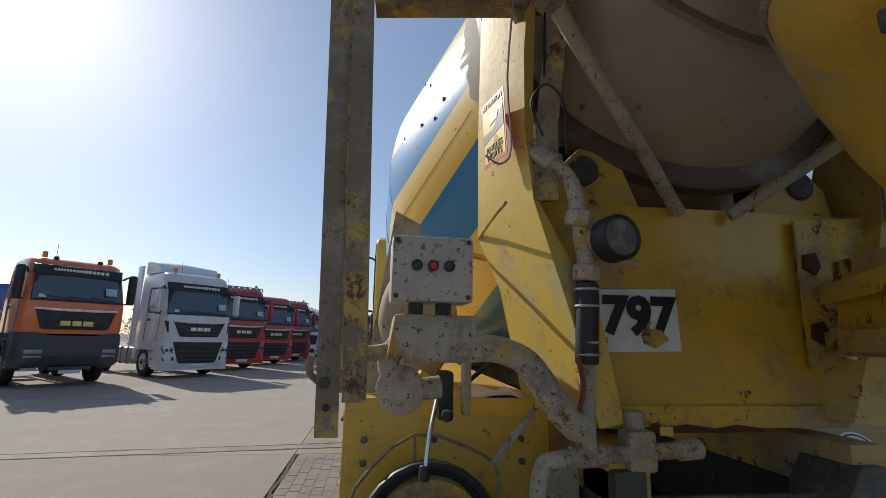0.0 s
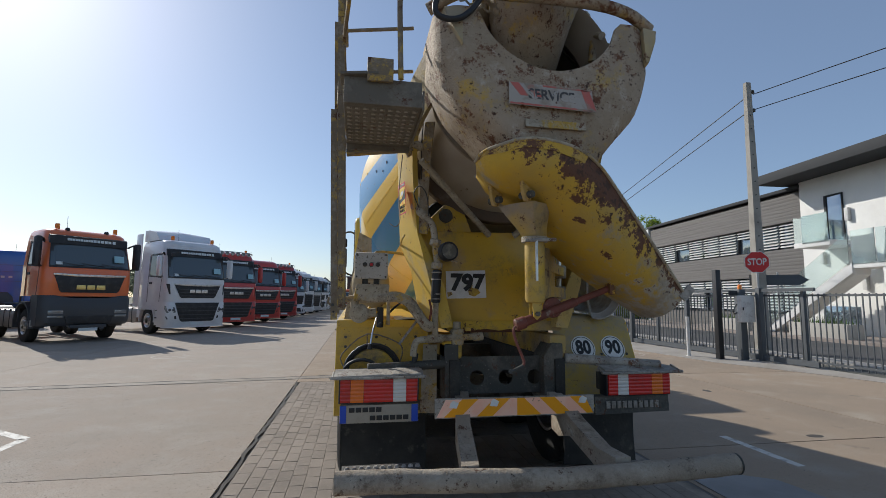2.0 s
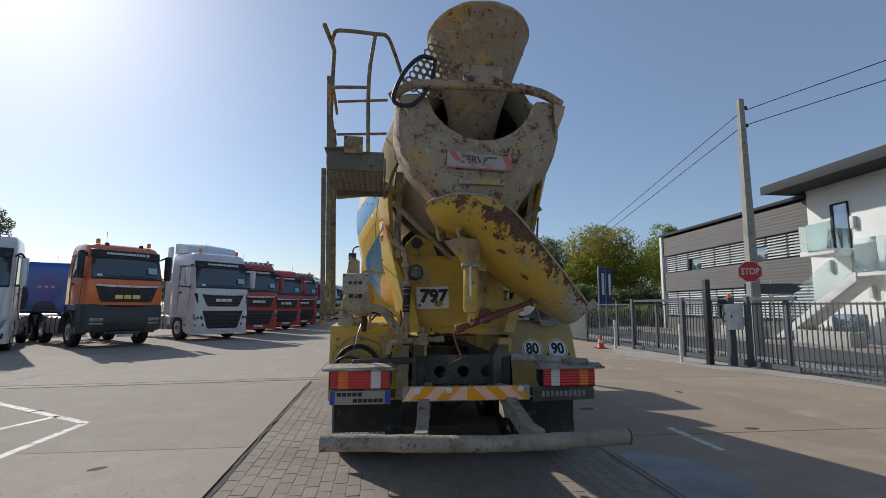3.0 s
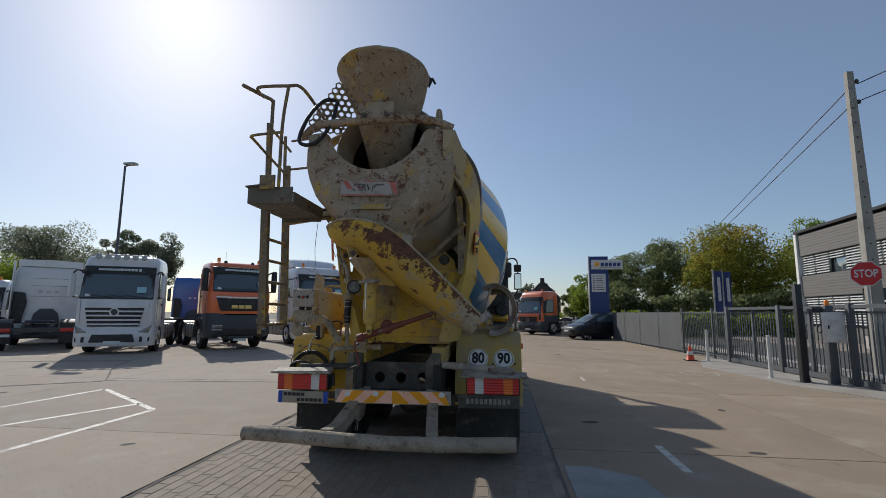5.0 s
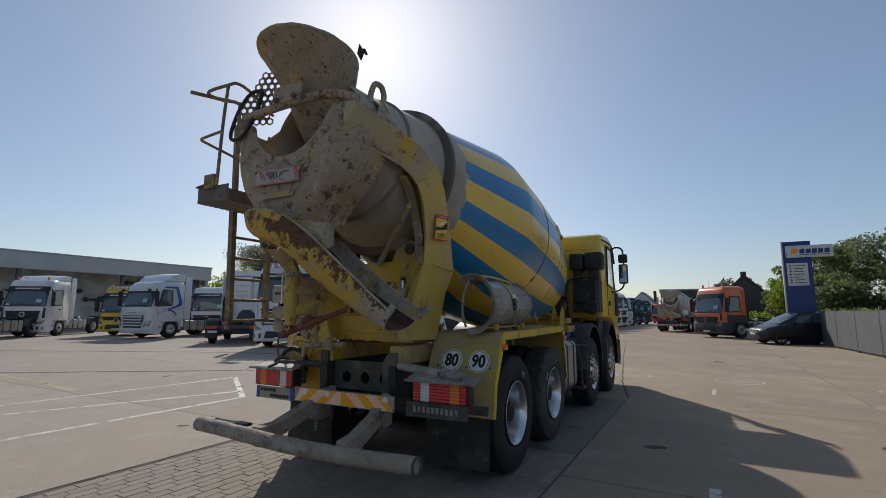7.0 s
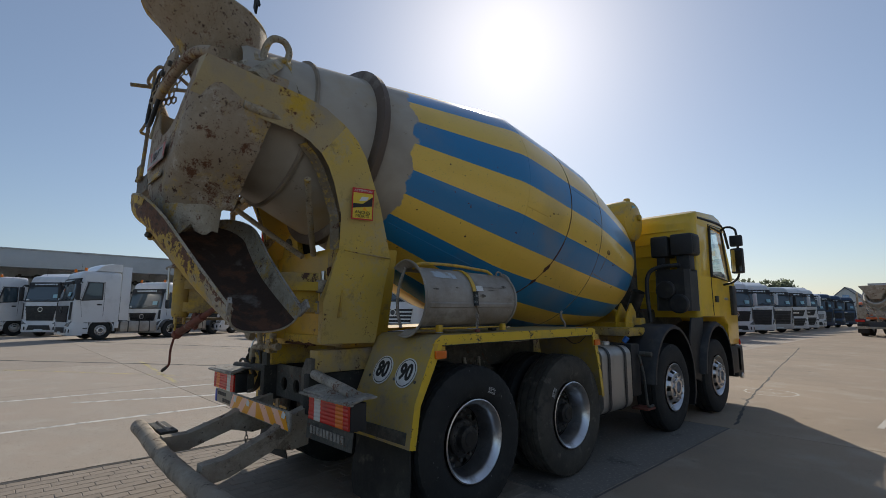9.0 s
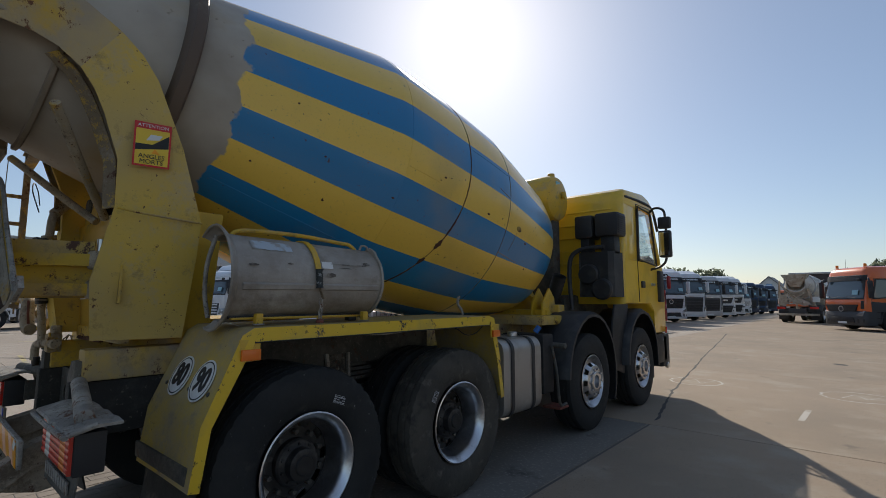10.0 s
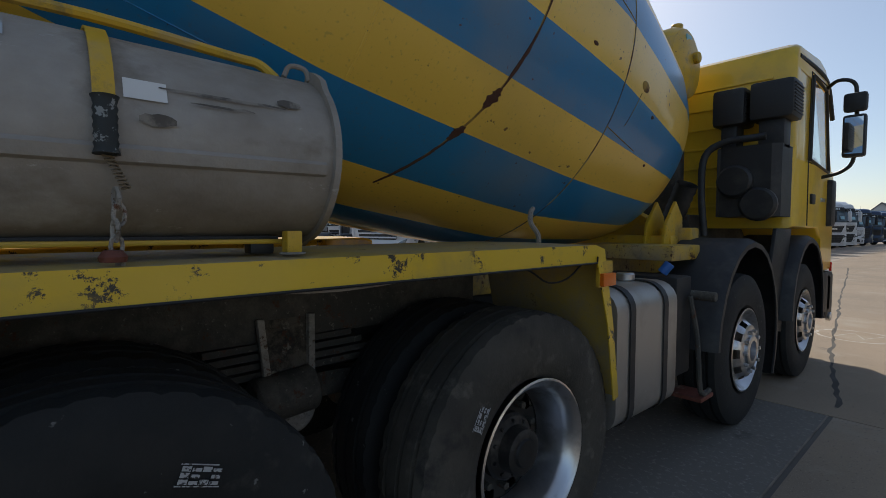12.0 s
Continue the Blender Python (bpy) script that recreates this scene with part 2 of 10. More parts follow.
def drum_paint():
    """Yellow drum with eleven straight blue stripes along its axis, bare dusty grey near the mouth."""
    m = mat("striped_drum_paint", YEL, 0.33, coat=0.25, bump=[(2.2, 0.05), (45, 0.03)])
    nt = m.node_tree
    bs = nt.nodes["Principled BSDF"]
    tc = nt.nodes.new("ShaderNodeTexCoord")
    sp = nt.nodes.new("ShaderNodeSeparateXYZ")
    nt.links.new(tc.outputs["Object"], sp.inputs[0])

    def op(kind, a, b=None, c=None):
        n = nt.nodes.new("ShaderNodeMath")
        n.operation = kind
        for k, v in enumerate((a, b, c)):
            if v is None:
                continue
            if isinstance(v, (int, float)):
                n.inputs[k].default_value = v
            else:
                nt.links.new(v, n.inputs[k])
        return n.outputs[0]

    def nz(scale, detail=4):
        n = nt.nodes.new("ShaderNodeTexNoise")
        n.inputs["Scale"].default_value, n.inputs["Detail"].default_value = scale, detail
        nt.links.new(tc.outputs["Object"], n.inputs["Vector"])
        return n.outputs["Fac"]

    def ramp(v, lo, hi):
        n = nt.nodes.new("ShaderNodeMapRange")
        n.inputs["From Min"].default_value, n.inputs["From Max"].default_value = lo, hi
        nt.links.new(v, n.inputs["Value"])
        return n.outputs[0]

    def mix(f, a, b):
        n = nt.nodes.new("ShaderNodeMix")
        n.data_type = "RGBA"
        nt.links.new(f, n.inputs[0])
        for k, v in ((6, a), (7, b)):
            if isinstance(v, tuple):
                n.inputs[k].default_value = (*v, 1)
            else:
                nt.links.new(v, n.inputs[k])
        return n.outputs[2]

    angle = op("ARCTAN2", sp.outputs[0], op("MULTIPLY", sp.outputs[1], -1.0))
    share_of_turn = op("FRACT", op("ADD", op("MULTIPLY", angle, 1 / (2 * math.pi)), 1.0))
    # where the hand-painted bands begin, in degrees from the drum's top towards its right side
    edges = (2.7, 19.9, 37, 54.2, 71.3, 86.4, 101.5, 116.6, 130.5, 145.2, 160.5, 176, 192.5, 209, 225, 241, 257.2, 273.6, 291, 309, 327, 345)
    bands = nt.nodes.new("ShaderNodeValToRGB")
    bands.color_ramp.interpolation = "CONSTANT"
    while len(bands.color_ramp.elements) < len(edges) + 1:
        bands.color_ramp.elements.new(0.5)
    for k, stop in enumerate(bands.color_ramp.elements):
        stop.position = 0.0 if k == 0 else edges[k - 1] / 360
        stop.color = (1, 1, 1, 1) if k % 2 else (0, 0, 0, 1)
    nt.links.new(share_of_turn, bands.inputs[0])
    col = mix(bands.outputs[0], (0.84, 0.545, 0.08), (0.014, 0.20, 0.44))
    col = mix(op("MULTIPLY", ramp(nz(1.1), 0.52, 0.8), 0.5), col, (0.33, 0.24, 0.08))
    col = mix(op("MULTIPLY", ramp(nz(26, 5), 0.70, 0.715), 0.85), col, RUST)
    col = mix(op("MULTIPLY", ramp(nz(60, 3), 0.62, 0.72), 0.28), col, (0.16, 0.12, 0.07))
    # dusty grey towards the mouth, with a ragged edge
    edge = op("ADD", sp.outputs[2], op("MULTIPLY", op("SUBTRACT", nz(6.0, 8), 0.5), -0.28))
    grey = ramp(edge, 0.775, 0.76)
    greycol = mix(ramp(nz(2.5, 8), 0.36, 0.66), (0.33, 0.285, 0.225), (0.44, 0.39, 0.32))
    greycol = mix(ramp(nz(1.3, 8), 0.58, 0.74), greycol, (0.38, 0.28, 0.14))
    greycol = mix(ramp(nz(14, 8), 0.68, 0.74), greycol, (0.18, 0.14, 0.10))
    col = mix(grey, col, greycol)
    nt.links.new(col, bs.inputs["Base Color"])
    nt.links.new(ramp(grey, -0.7, 1.35), bs.inputs["Roughness"])
    return m


M_DRUM = drum_paint()


def chute_paint():
    """Yellow chute paint: rust eats in from the upper rim, grey cement spreads from the lip."""
    m = mat("worn_chute_paint", YEL, 0.62, bump=[(22, 0.3), (80, 0.2)])
    nt = m.node_tree
    bs = nt.nodes["Principled BSDF"]
    tc = nt.nodes.new("ShaderNodeTexCoord")
    sp = nt.nodes.new("ShaderNodeSeparateXYZ")
    nt.links.new(tc.outputs["Object"], sp.inputs[0])

    def blend(axis, scale, detail, pull, lo, hi, a, b):
        n = nt.nodes.new("ShaderNodeTexNoise")
        n.inputs["Scale"].default_value, n.inputs["Detail"].default_value, n.inputs["Roughness"].default_value = scale, detail, 0.72
        nt.links.new(tc.outputs["Object"], n.inputs["Vector"])
        dot = nt.nodes.new("ShaderNodeVectorMath")
        dot.operation = "DOT_PRODUCT"
        dot.inputs[1].default_value = axis
        nt.links.new(tc.outputs["Object"], dot.inputs[0])
        add = nt.nodes.new("ShaderNodeMath")
        add.operation = "MULTIPLY_ADD"
        add.inputs[1].default_value = pull
        nt.links.new(dot.outputs["Value"], add.inputs[0])
        nt.links.new(n.outputs["Fac"], add.inputs[2])
        rng = nt.nodes.new("ShaderNodeMapRange")
        rng.inputs["From Min"].default_value, rng.inputs["From Max"].default_value = lo, hi
        nt.links.new(add.outputs[0], rng.inputs["Value"])
        mx = nt.nodes.new("ShaderNodeMix")
        mx.data_type = "RGBA"
        nt.links.new(rng.outputs[0], mx.inputs[0])
        for k, v in ((6, a), (7, b)):
            if isinstance(v, tuple):
                mx.inputs[k].default_value = (*v, 1)
            else:
                nt.links.new(v, mx.inputs[k])
        return mx.outputs[2]

    col = blend((0, 0, 0), 1.6, 8, 0.0, 0.42, 0.66, (0.60, 0.37, 0.030), (0.44, 0.30, 0.075))
    col = blend((0, 0, 0), 5.0, 10, 0.0, 0.56, 0.66, col, (0.36, 0.30, 0.20))
    # cement: more of it towards the lip and the belly
    col = blend((0.62, 0, -0.45), 3.0, 12, 0.55, 0.30, 0.42, col, (0.34, 0.29, 0.215))
    col = blend((0.62, 0, -0.45), 9.0, 10, 0.40, 0.36, 0.44, col, (0.42, 0.375, 0.30))
    # rust: densest along the upper rim
    col = blend((0.8, -0.5, 1.0), 9.0, 14, 0.42, 1.585, 1.60, col, (0.120, 0.048, 0.022))
    col = blend((0.8, -0.5, 1.0), 24.0, 12, 0.36, 1.495, 1.51, col, (0.060, 0.026, 0.014))
    nt.links.new(col, bs.inputs["Base Color"])
    return m


M_CHUTE = chute_paint()


# ---- mesh helpers ----
def box(x0, x1, y0, y1, z0, z1, bev=0.006, bm=None):
    bm2 = bmesh.new()
    bmesh.ops.create_cube(bm2, size=1)
    bmesh.ops.transform(bm2, matrix=Matrix.Translation(((x0 + x1) / 2, (y0 + y1) / 2, (z0 + z1) / 2)) @ Matrix.Diagonal((abs(x1 - x0), abs(y1 - y0), abs(z1 - z0), 1)), verts=bm2.verts)
    if bev:
        bmesh.ops.bevel(bm2, geom=bm2.edges[:], offset=min(bev, 0.45 * min(abs(x1 - x0), abs(y1 - y0), abs(z1 - z0))), segments=2, affect="EDGES", profile=0.6)
    return merge(bm, bm2)


def merge(bm, bm2):
    if bm is None:
        return bm2
    tmp = bpy.data.meshes.new("tmp")
    bm2.to_mesh(tmp)
    bm2.free()
    bm.from_mesh(tmp)
    bpy.data.meshes.remove(tmp)
    return bm


def moved(bm, m):
    bmesh.ops.transform(bm, matrix=m, verts=bm.verts)
    return bm


def prism(pts, axis, a, b, bev=0.0, bm=None):
    """A polygon in the plane across axis, drawn out from a to b. axis x: (y, z); y: (x, z); z: (x, y)."""
    bm2 = bmesh.new()

    def at(p, h):
        return {"x": (h, p[0], p[1]), "y": (p[0], h, p[1]), "z": (p[0], p[1], h)}[axis]

    lo, hi = [bm2.verts.new(at(p, a)) for p in pts], [bm2.verts.new(at(p, b)) for p in pts]
    n = len(pts)
    bm2.faces.new(lo), bm2.faces.new(hi[::-1])
    for i in range(n):
        bm2.faces.new((lo[i], hi[i], hi[(i + 1) % n], lo[(i + 1) % n]))
    bmesh.ops.recalc_face_normals(bm2, faces=bm2.faces)
    if bev:
        bmesh.ops.bevel(bm2, geom=bm2.edges[:], offset=bev, segments=2, affect="EDGES", profile=0.6, clamp_overlap=True)
    return merge(bm, bm2)


def lathe(prof, n=32, m=None, bm=None, skip=None, start=0.0):
    """Turn (radius, height) about z, then place by m. skip(i, j): leaves out a face."""
    bm2 = bmesh.new()
    rings = []
    for r, h in prof:
        if r < 1e-6:
            rings.append([bm2.verts.new((0, 0, h))])
        else:
            rings.append([bm2.verts.new((r * math.cos(start + 2 * math.pi * i / n), r * math.sin(start + 2 * math.pi * i / n), h)) for i in range(n)])
    for j in range(len(rings) - 1):
        a, b = rings[j], rings[j + 1]
        for i in range(n):
            if skip and skip(i, j):
                continue
            k = (i + 1) % n
            if len(a) == 1 and len(b) == 1:
                continue
            if len(a) == 1:
                bm2.faces.new((a[0], b[k], b[i]))
            elif len(b) == 1:
                bm2.faces.new((a[i], a[k], b[0]))
            else:
                bm2.faces.new((a[i], a[k], b[k], b[i]))
    bmesh.ops.recalc_face_normals(bm2, faces=bm2.faces)
    if m is not None:
        moved(bm2, m)
    return merge(bm, bm2)


def cyl(p, q, r, n=16, bm=None, bev=0.15, r2=None):
    """A round bar from p to q with softened ends."""
    p, q = Vector(p), Vector(q)
    d = q - p
    h = d.length
    r2 = r if r2 is None else r2
    c = min(bev * r, 0.3 * h)
    m = Matrix.Translation(p) @ d.to_track_quat("Z", "Y").to_matrix().to_4x4()
    return lathe([(0, 0), (r - c, 0), (r, c), (r2, h - c), (r2 - c, h), (0, h)], n, m, bm)


def spline(pts, k=4):
    pts = [Vector(p) for p in pts]
    if len(pts) < 3:
        return pts
    out = []
    ext = [2 * pts[0] - pts[1], *pts, 2 * pts[-1] - pts[-2]]
    for i in range(1, len(ext) - 2):
        a, b, c, d = ext[i - 1:i + 3]
        for j in range(k):
            t = j / k
            out.append(0.5 * (2 * b + (c - a) * t + (2 * a - 5 * b + 4 * c - d) * t * t + (3 * b - 3 * c + d - a) * t ** 3))
    return out + [pts[-1]]


def sweep(pts, ring, k=4, bm=None, caps=True):
    """A closed cross-section, a list of (u, v), drawn along a smoothed path."""
    path = spline(pts, k)
    bm2 = bmesh.new()
    up = Vector((0, 0, 1))
    rings = []
    side = None
    for i, p in enumerate(path):
        t = (path[min(i + 1, len(path) - 1)] - path[max(i - 1, 0)]).normalized()
        if side is None:
            side = t.cross(up) if abs(t.z) < 0.95 else t.cross(Vector((0, 1, 0)))
        side = (side - t * side.dot(t)).normalized()
        v = t.cross(side)
        rings.append([bm2.verts.new(p + side * a + v * b) for a, b in ring])
    n = len(ring)
    for a, b in zip(rings, rings[1:]):
        for i in range(n):
            bm2.faces.new((a[i], a[(i + 1) % n], b[(i + 1) % n], b[i]))
    if caps:
        bm2.faces.new(rings[0][::-1]), bm2.faces.new(rings[-1])
    bmesh.ops.recalc_face_normals(bm2, faces=bm2.faces)
    return merge(bm, bm2)


def tube(pts, r, n=10, k=4, bm=None):
    return sweep(pts, [(r * math.cos(2 * math.pi * i / n), r * math.sin(2 * math.pi * i / n)) for i in range(n)], k, bm)


def bar(p, q, w, h, bm=None):
    return sweep([p, q], [(-w / 2, -h / 2), (w / 2, -h / 2), (w / 2, h / 2), (-w / 2, h / 2)], 1, bm)


def loft(rings, close=True, caps=False, bm=None, thick=0.0):
    bm2 = bmesh.new()
    rows = [[bm2.verts.new(p) for p in ring] for ring in rings]
    n = len(rows[0])
    for a, b in zip(rows, rows[1:]):
        for i in range(n if close else n - 1):
            bm2.faces.new((a[i], a[(i + 1) % n], b[(i + 1) % n], b[i]))
    if caps:
        bm2.faces.new(rows[0][::-1]), bm2.faces.new(rows[-1])
    bmesh.ops.recalc_face_normals(bm2, faces=bm2.faces)
    if thick:
        bmesh.ops.solidify(bm2, geom=bm2.faces[:], thickness=thick)
    return merge(bm, bm2)


def plate(quad, thick, bm=None):
    """A flat plate from its corners, thickened behind."""
    bm2 = bmesh.new()
    bm2.faces.new([bm2.verts.new(p) for p in quad])
    bmesh.ops.recalc_face_normals(bm2, faces=bm2.faces)
    r = bmesh.ops.extrude_face_region(bm2, geom=bm2.faces[:])
    nrm = (Vector(quad[1]) - Vector(quad[0])).cross(Vector(quad[2]) - Vector(quad[0])).normalized()
    for v in r["geom"]:
        if isinstance(v, bmesh.types.BMVert):
            v.co -= nrm * thick
    bmesh.ops.recalc_face_normals(bm2, faces=bm2.faces)
    return merge(bm, bm2)


def finish(bm, name, material, angle=38):
    me = bpy.data.meshes.new(name)
    bm.to_mesh(me)
    bm.free()
    me.polygons.foreach_set("use_smooth", [True] * len(me.polygons))
    me.set_sharp_from_angle(angle=radians(angle))
    for m in material if isinstance(material, (list, tuple)) else [material]:
        me.materials.append(m)
    return me


def part(name, bm, material, parent, label="", at=None):
    ob = new(name, finish(bm, name, material))
    ob.parent = parent
    if at is not None:
        ob.matrix_basis = at
    if label:
        tagged(ob, label)
    return ob


def share(name, me, parent, at):
    ob = new(name, me)
    ob.parent = parent
    ob.matrix_basis = at
    return ob


def thing(name, m, label, category, group="", kind=""):
    ob = new(name)
    ob.empty_display_size = 0.2
    ob.matrix_basis = m
    return tagged(ob, label, category, group, kind)


def solo(name, bm, material, label, category="", group="", kind="", at=None):
    ob = new(name, finish(bm, name, material))
    if at is not None:
        ob.matrix_basis = at
    return tagged(ob, label, category, group, kind)


def letters(text, height, m, material, parent, name="lettering", width=None, thick=0.001, bold=0.0):
    """Raised letters in Blender's own font, cap height given, centred at m (x right, y up)."""
    cu = bpy.data.curves.new("letters", "FONT")
    cu.body, cu.size, cu.align_x, cu.align_y, cu.extrude, cu.offset = text, height / 0.73, "CENTER", "CENTER", thick, bold
    cu.resolution_u = 3
    tmp = new("tmp_letters", cu)
    bpy.context.view_layer.update()
    me = bpy.data.meshes.new_from_object(tmp.evaluated_get(bpy.context.evaluated_depsgraph_get()))
    bpy.data.objects.remove(tmp)
    if width:
        xs = [v.co.x for v in me.vertices]
        f = width / (max(xs) - min(xs))
        for v in me.vertices:
            v.co.x *= f
    me.name = name
    me.materials.clear()
    me.materials.append(material)
    ob = new(name, me)
    ob.parent = parent
    ob.matrix_basis = m
    return ob


def face_frame(o, right, up):
    """A pose at o whose x runs along right and y along up."""
    r = Vector(right).normalized()
    u = Vector(up)
    u = (u - r * u.dot(r)).normalized()
    n = r.cross(u)
    m = Matrix((r, u, n)).transposed().to_4x4()
    m.translation = o
    return m


# ---- the concrete mixer truck ----
mixer = thing("concrete_mixer_truck", pose(0, 0, 0), "worn yellow four-axle concrete mixer truck with a blue-striped drum", "mixer truck")
DRUM_X, DRUM_Z, DRUM_TILT = 0.015, 2.956, 10.0
DRUM = Matrix.Translation((DRUM_X, 0, DRUM_Z)) @ Matrix.Rotation(radians(-90 - DRUM_TILT), 4, "X")

drum_profile = [(0.42, -0.30), (0.47, -0.52), (0.49, -0.56), (0.515, -0.52), (0.545, -0.36), (0.622, -0.04), (0.685, 0.2), (0.74, 0.42), (0.757, 0.5), (0.89, 1.0), (1.023, 1.5), (1.115, 1.85), (1.124, 1.95), (1.127, 2.05), (1.127, 2.3),
                (1.122, 2.6), (1.117, 2.95), (1.105, 3.25), (1.098, 3.33), (1.037, 3.75), (0.968, 4.15), (0.915, 4.45), (0.85, 4.66), (0.70, 4.82), (0.45, 4.92), (0.0, 4.95)]


def drum_radius(h):
    hs, rs = zip(*[(b, a) for a, b in drum_profile[4:]])
    return float(np.interp(h, hs, rs))


def on_drum(turn, h, lift=0.0):
    """A point of the drum's skin: turn in degrees from its top towards the right side, h along the axis."""
    a, r = radians(turn), drum_radius(h) + lift
    return (r * math.sin(a), -r * math.cos(a), h)


def drum_strip(rows, lift=0.003):
    """A thin band on the drum along (turn, h, half width), laid across the turn."""
    return loft([[on_drum(a, h - w, -0.004), on_drum(a, h - 0.55 * w, lift), on_drum(a, h + 0.55 * w, lift), on_drum(a, h + w, -0.004)] for a, h, w in rows], close=False)


drum = part("drum", lathe(drum_profile, 96), M_DRUM, mixer, "drum striped in yellow and blue, dusty grey near its mouth", DRUM)
part("roller_ring", lathe([(0.74, 0.425), (0.805, 0.43), (0.822, 0.445), (0.822, 0.50), (0.805, 0.515), (0.75, 0.52)], 96), mat("dark_brown_ring_steel", (0.11, 0.075, 0.05), 0.6, stains=[(DUST, 3, 0.5, 0.7)], bump=[(40, 0.1)]), drum, "rust-brown steel roller ring")
M_SEAM = mat("weld_rust", (0.10, 0.045, 0.02), 0.8, stains=[((0.34, 0.22, 0.05), 5, 0.42, 0.52)])
M_WELD = mat("painted_weld_bead", (0.30, 0.22, 0.07), 0.6, stains=[((0.05, 0.09, 0.15), 4, 0.45, 0.6), (RUST, 7, 0.56, 0.62)])
seam_at = lambda a: 2.66 - 0.00009 * max(0.0, abs(a) - 85) ** 2
part("weld_seam", drum_strip([(a, seam_at(a), 0.008) for a in range(-140, 141, 4)]), M_SEAM, drum)
part("weld_seam", drum_strip([(a, 3.33, 0.006) for a in range(-180, 181, 4)]), M_WELD, drum)
part("weld_seam", drum_strip([(a, 1.94, 0.008) for a in range(-180, 181, 4)], 0.002), M_DRUM, drum)
for a0, h0, h1 in ((136, 0.8, 1.93), (20, 0.8, 1.93), (-110, 0.8, 1.93), (98, 1.95, 2.3), (74, 2.7, 3.3)):
    part("weld_line", loft([[on_drum(a0 - 0.22, h0 + (h1 - h0) * k / 10, -0.003), on_drum(a0, h0 + (h1 - h0) * k / 10, 0.0025), on_drum(a0 + 0.22, h0 + (h1 - h0) * k / 10, -0.003)] for k in range(11)], close=False), M_DRUM, drum)
part("mouth_flange", lathe([(0.60, -0.06), (0.645, -0.05), (0.645, -0.03), (0.625, -0.02)], 80), mat("dusty_flange_steel", (0.30, 0.25, 0.19), 0.8, stains=[((0.20, 0.16, 0.115), 3, 0.45, 0.65)]), drum)
M_DRIP = mat("dark_rust_drip", (0.075, 0.030, 0.016), 0.85, bump=[(40, 0.4)])
for t0, t1, w in ((84, 104, 0.007), (104, 120, 0.010), (119.5, 124.5, 0.028), (129.5, 133.5, 0.027), (132, 150, 0.009), (66, 84, 0.005)):
    rows_ = []
    for k in range(13):
        a = t0 + (t1 - t0) * k / 12
        h = w * (0.35 + math.sin(math.pi * (k + 0.6) / 13.2)) * (0.75 + 0.5 * noise.noise((k * 1.7, t0, 0)))
        rows_.append((a, seam_at(a) + 0.004 * noise.noise((k * 0.9, t0, 4)), h))
    part("rust_drip", drum_strip(rows_, 0.005), M_DRIP, drum)
for th, h0, w in ((98.5, 3.59, 0.030), (100, 3.0, 0.010), (112, 1.9, 0.008), (92, 1.1, 0.007), (108, 1.35, 0.007), (124, 1.45, 0.008), (122, 0.95, 0.007), (95, 2.35, 0.008), (94, 2.42, 0.006), (97, 2.30, 0.005), (-80, 1.2, 0.012), (-70, 1.4, 0.010), (-95, 1.0, 0.014), (-97, 1.12, 0.010), (-92, 1.3, 0.012), (-86, 1.6, 0.010), (104, 3.8, 0.012), (118, 4.0, 0.010)):
    a, r = radians(th), drum_radius(h0)
    part("rust_patch", lathe([(w, -0.002), (w * 0.8, 0.003), (0, 0.004)], 9, Matrix.Translation((r * math.sin(a), -r * math.cos(a), h0)) @ Vector((math.sin(a), -math.cos(a), 0.12)).to_track_quat("Z", "Y").to_matrix().to_4x4() @ Matrix.Diagonal((1, 1.7 + 0.5 * math.sin(th * 9), 1, 1))), M_SEAM if w > 0.02 else M_DRIP, drum)
for a0, a1, h0, h1 in ((84.5, 86.5, 3.13, 3.32), (114.5, 116.0, 3.33, 3.75), (101, 112, 3.56, 3.50)):
    part("rust_streak", loft([[on_drum(a0 + (a1 - a0) * k / 8 - 0.20, h0 + (h1 - h0) * k / 8, -0.002), on_drum(a0 + (a1 - a0) * k / 8, h0 + (h1 - h0) * k / 8, 0.003), on_drum(a0 + (a1 - a0) * k / 8 + 0.20, h0 + (h1 - h0) * k / 8, -0.002)] for k in range(9)], close=False), M_SEAM, drum)

# chassis
for sx in (-1, 1):
    part("chassis_rail", box(sx * 0.36, sx * 0.44, 0.1, 7.6, 0.74, 1.03, 0.012), M_RAIL_SHADE, mixer)
    part("subframe_rail", box(sx * 0.34, sx * 0.47, 0.15, 5.4, 1.034, 1.20, 0.012), M_YEL_DIRTY, mixer)
for y in (1.9, 3.3, 4.4, 5.6, 6.9):
    part("cross_member", box(-0.36, 0.36, y - 0.06, y + 0.06, 0.8, 0.98, 0.01), M_STEEL, mixer)
# Unseen underbody masses, added to keep sunlight from passing under the truck.
part("engine_block", box(-0.48, 0.48, 6.05, 7.6, 0.34, 1.02, 0.05), M_STEEL, mixer, "added engine and sump mass that blocks sunlight under the truck")
part("gearbox", loft([[(x, y, z) for x, z in ((-w, 0.42), (w, 0.42), (w + 0.04, 0.62), (w, 0.98), (-w, 0.98), (-w - 0.04, 0.62))] for y, w in ((4.95, 0.16), (5.2, 0.24), (5.8, 0.26), (6.0, 0.34))], caps=True), M_STEEL, mixer)
part("drive_shaft", cyl((0, 2.45, 0.62), (0, 5.0, 0.70), 0.06, 14), M_STEEL, mixer)
part("battery_box", box(-1.18, -0.52, 3.05, 3.95, 0.44, 1.08, 0.03), M_BLACK, mixer)
part("under_skirt", box(-1.0, 1.0, 7.60, 7.70, 0.22, 0.60, 0.02), M_BLACK, mixer)
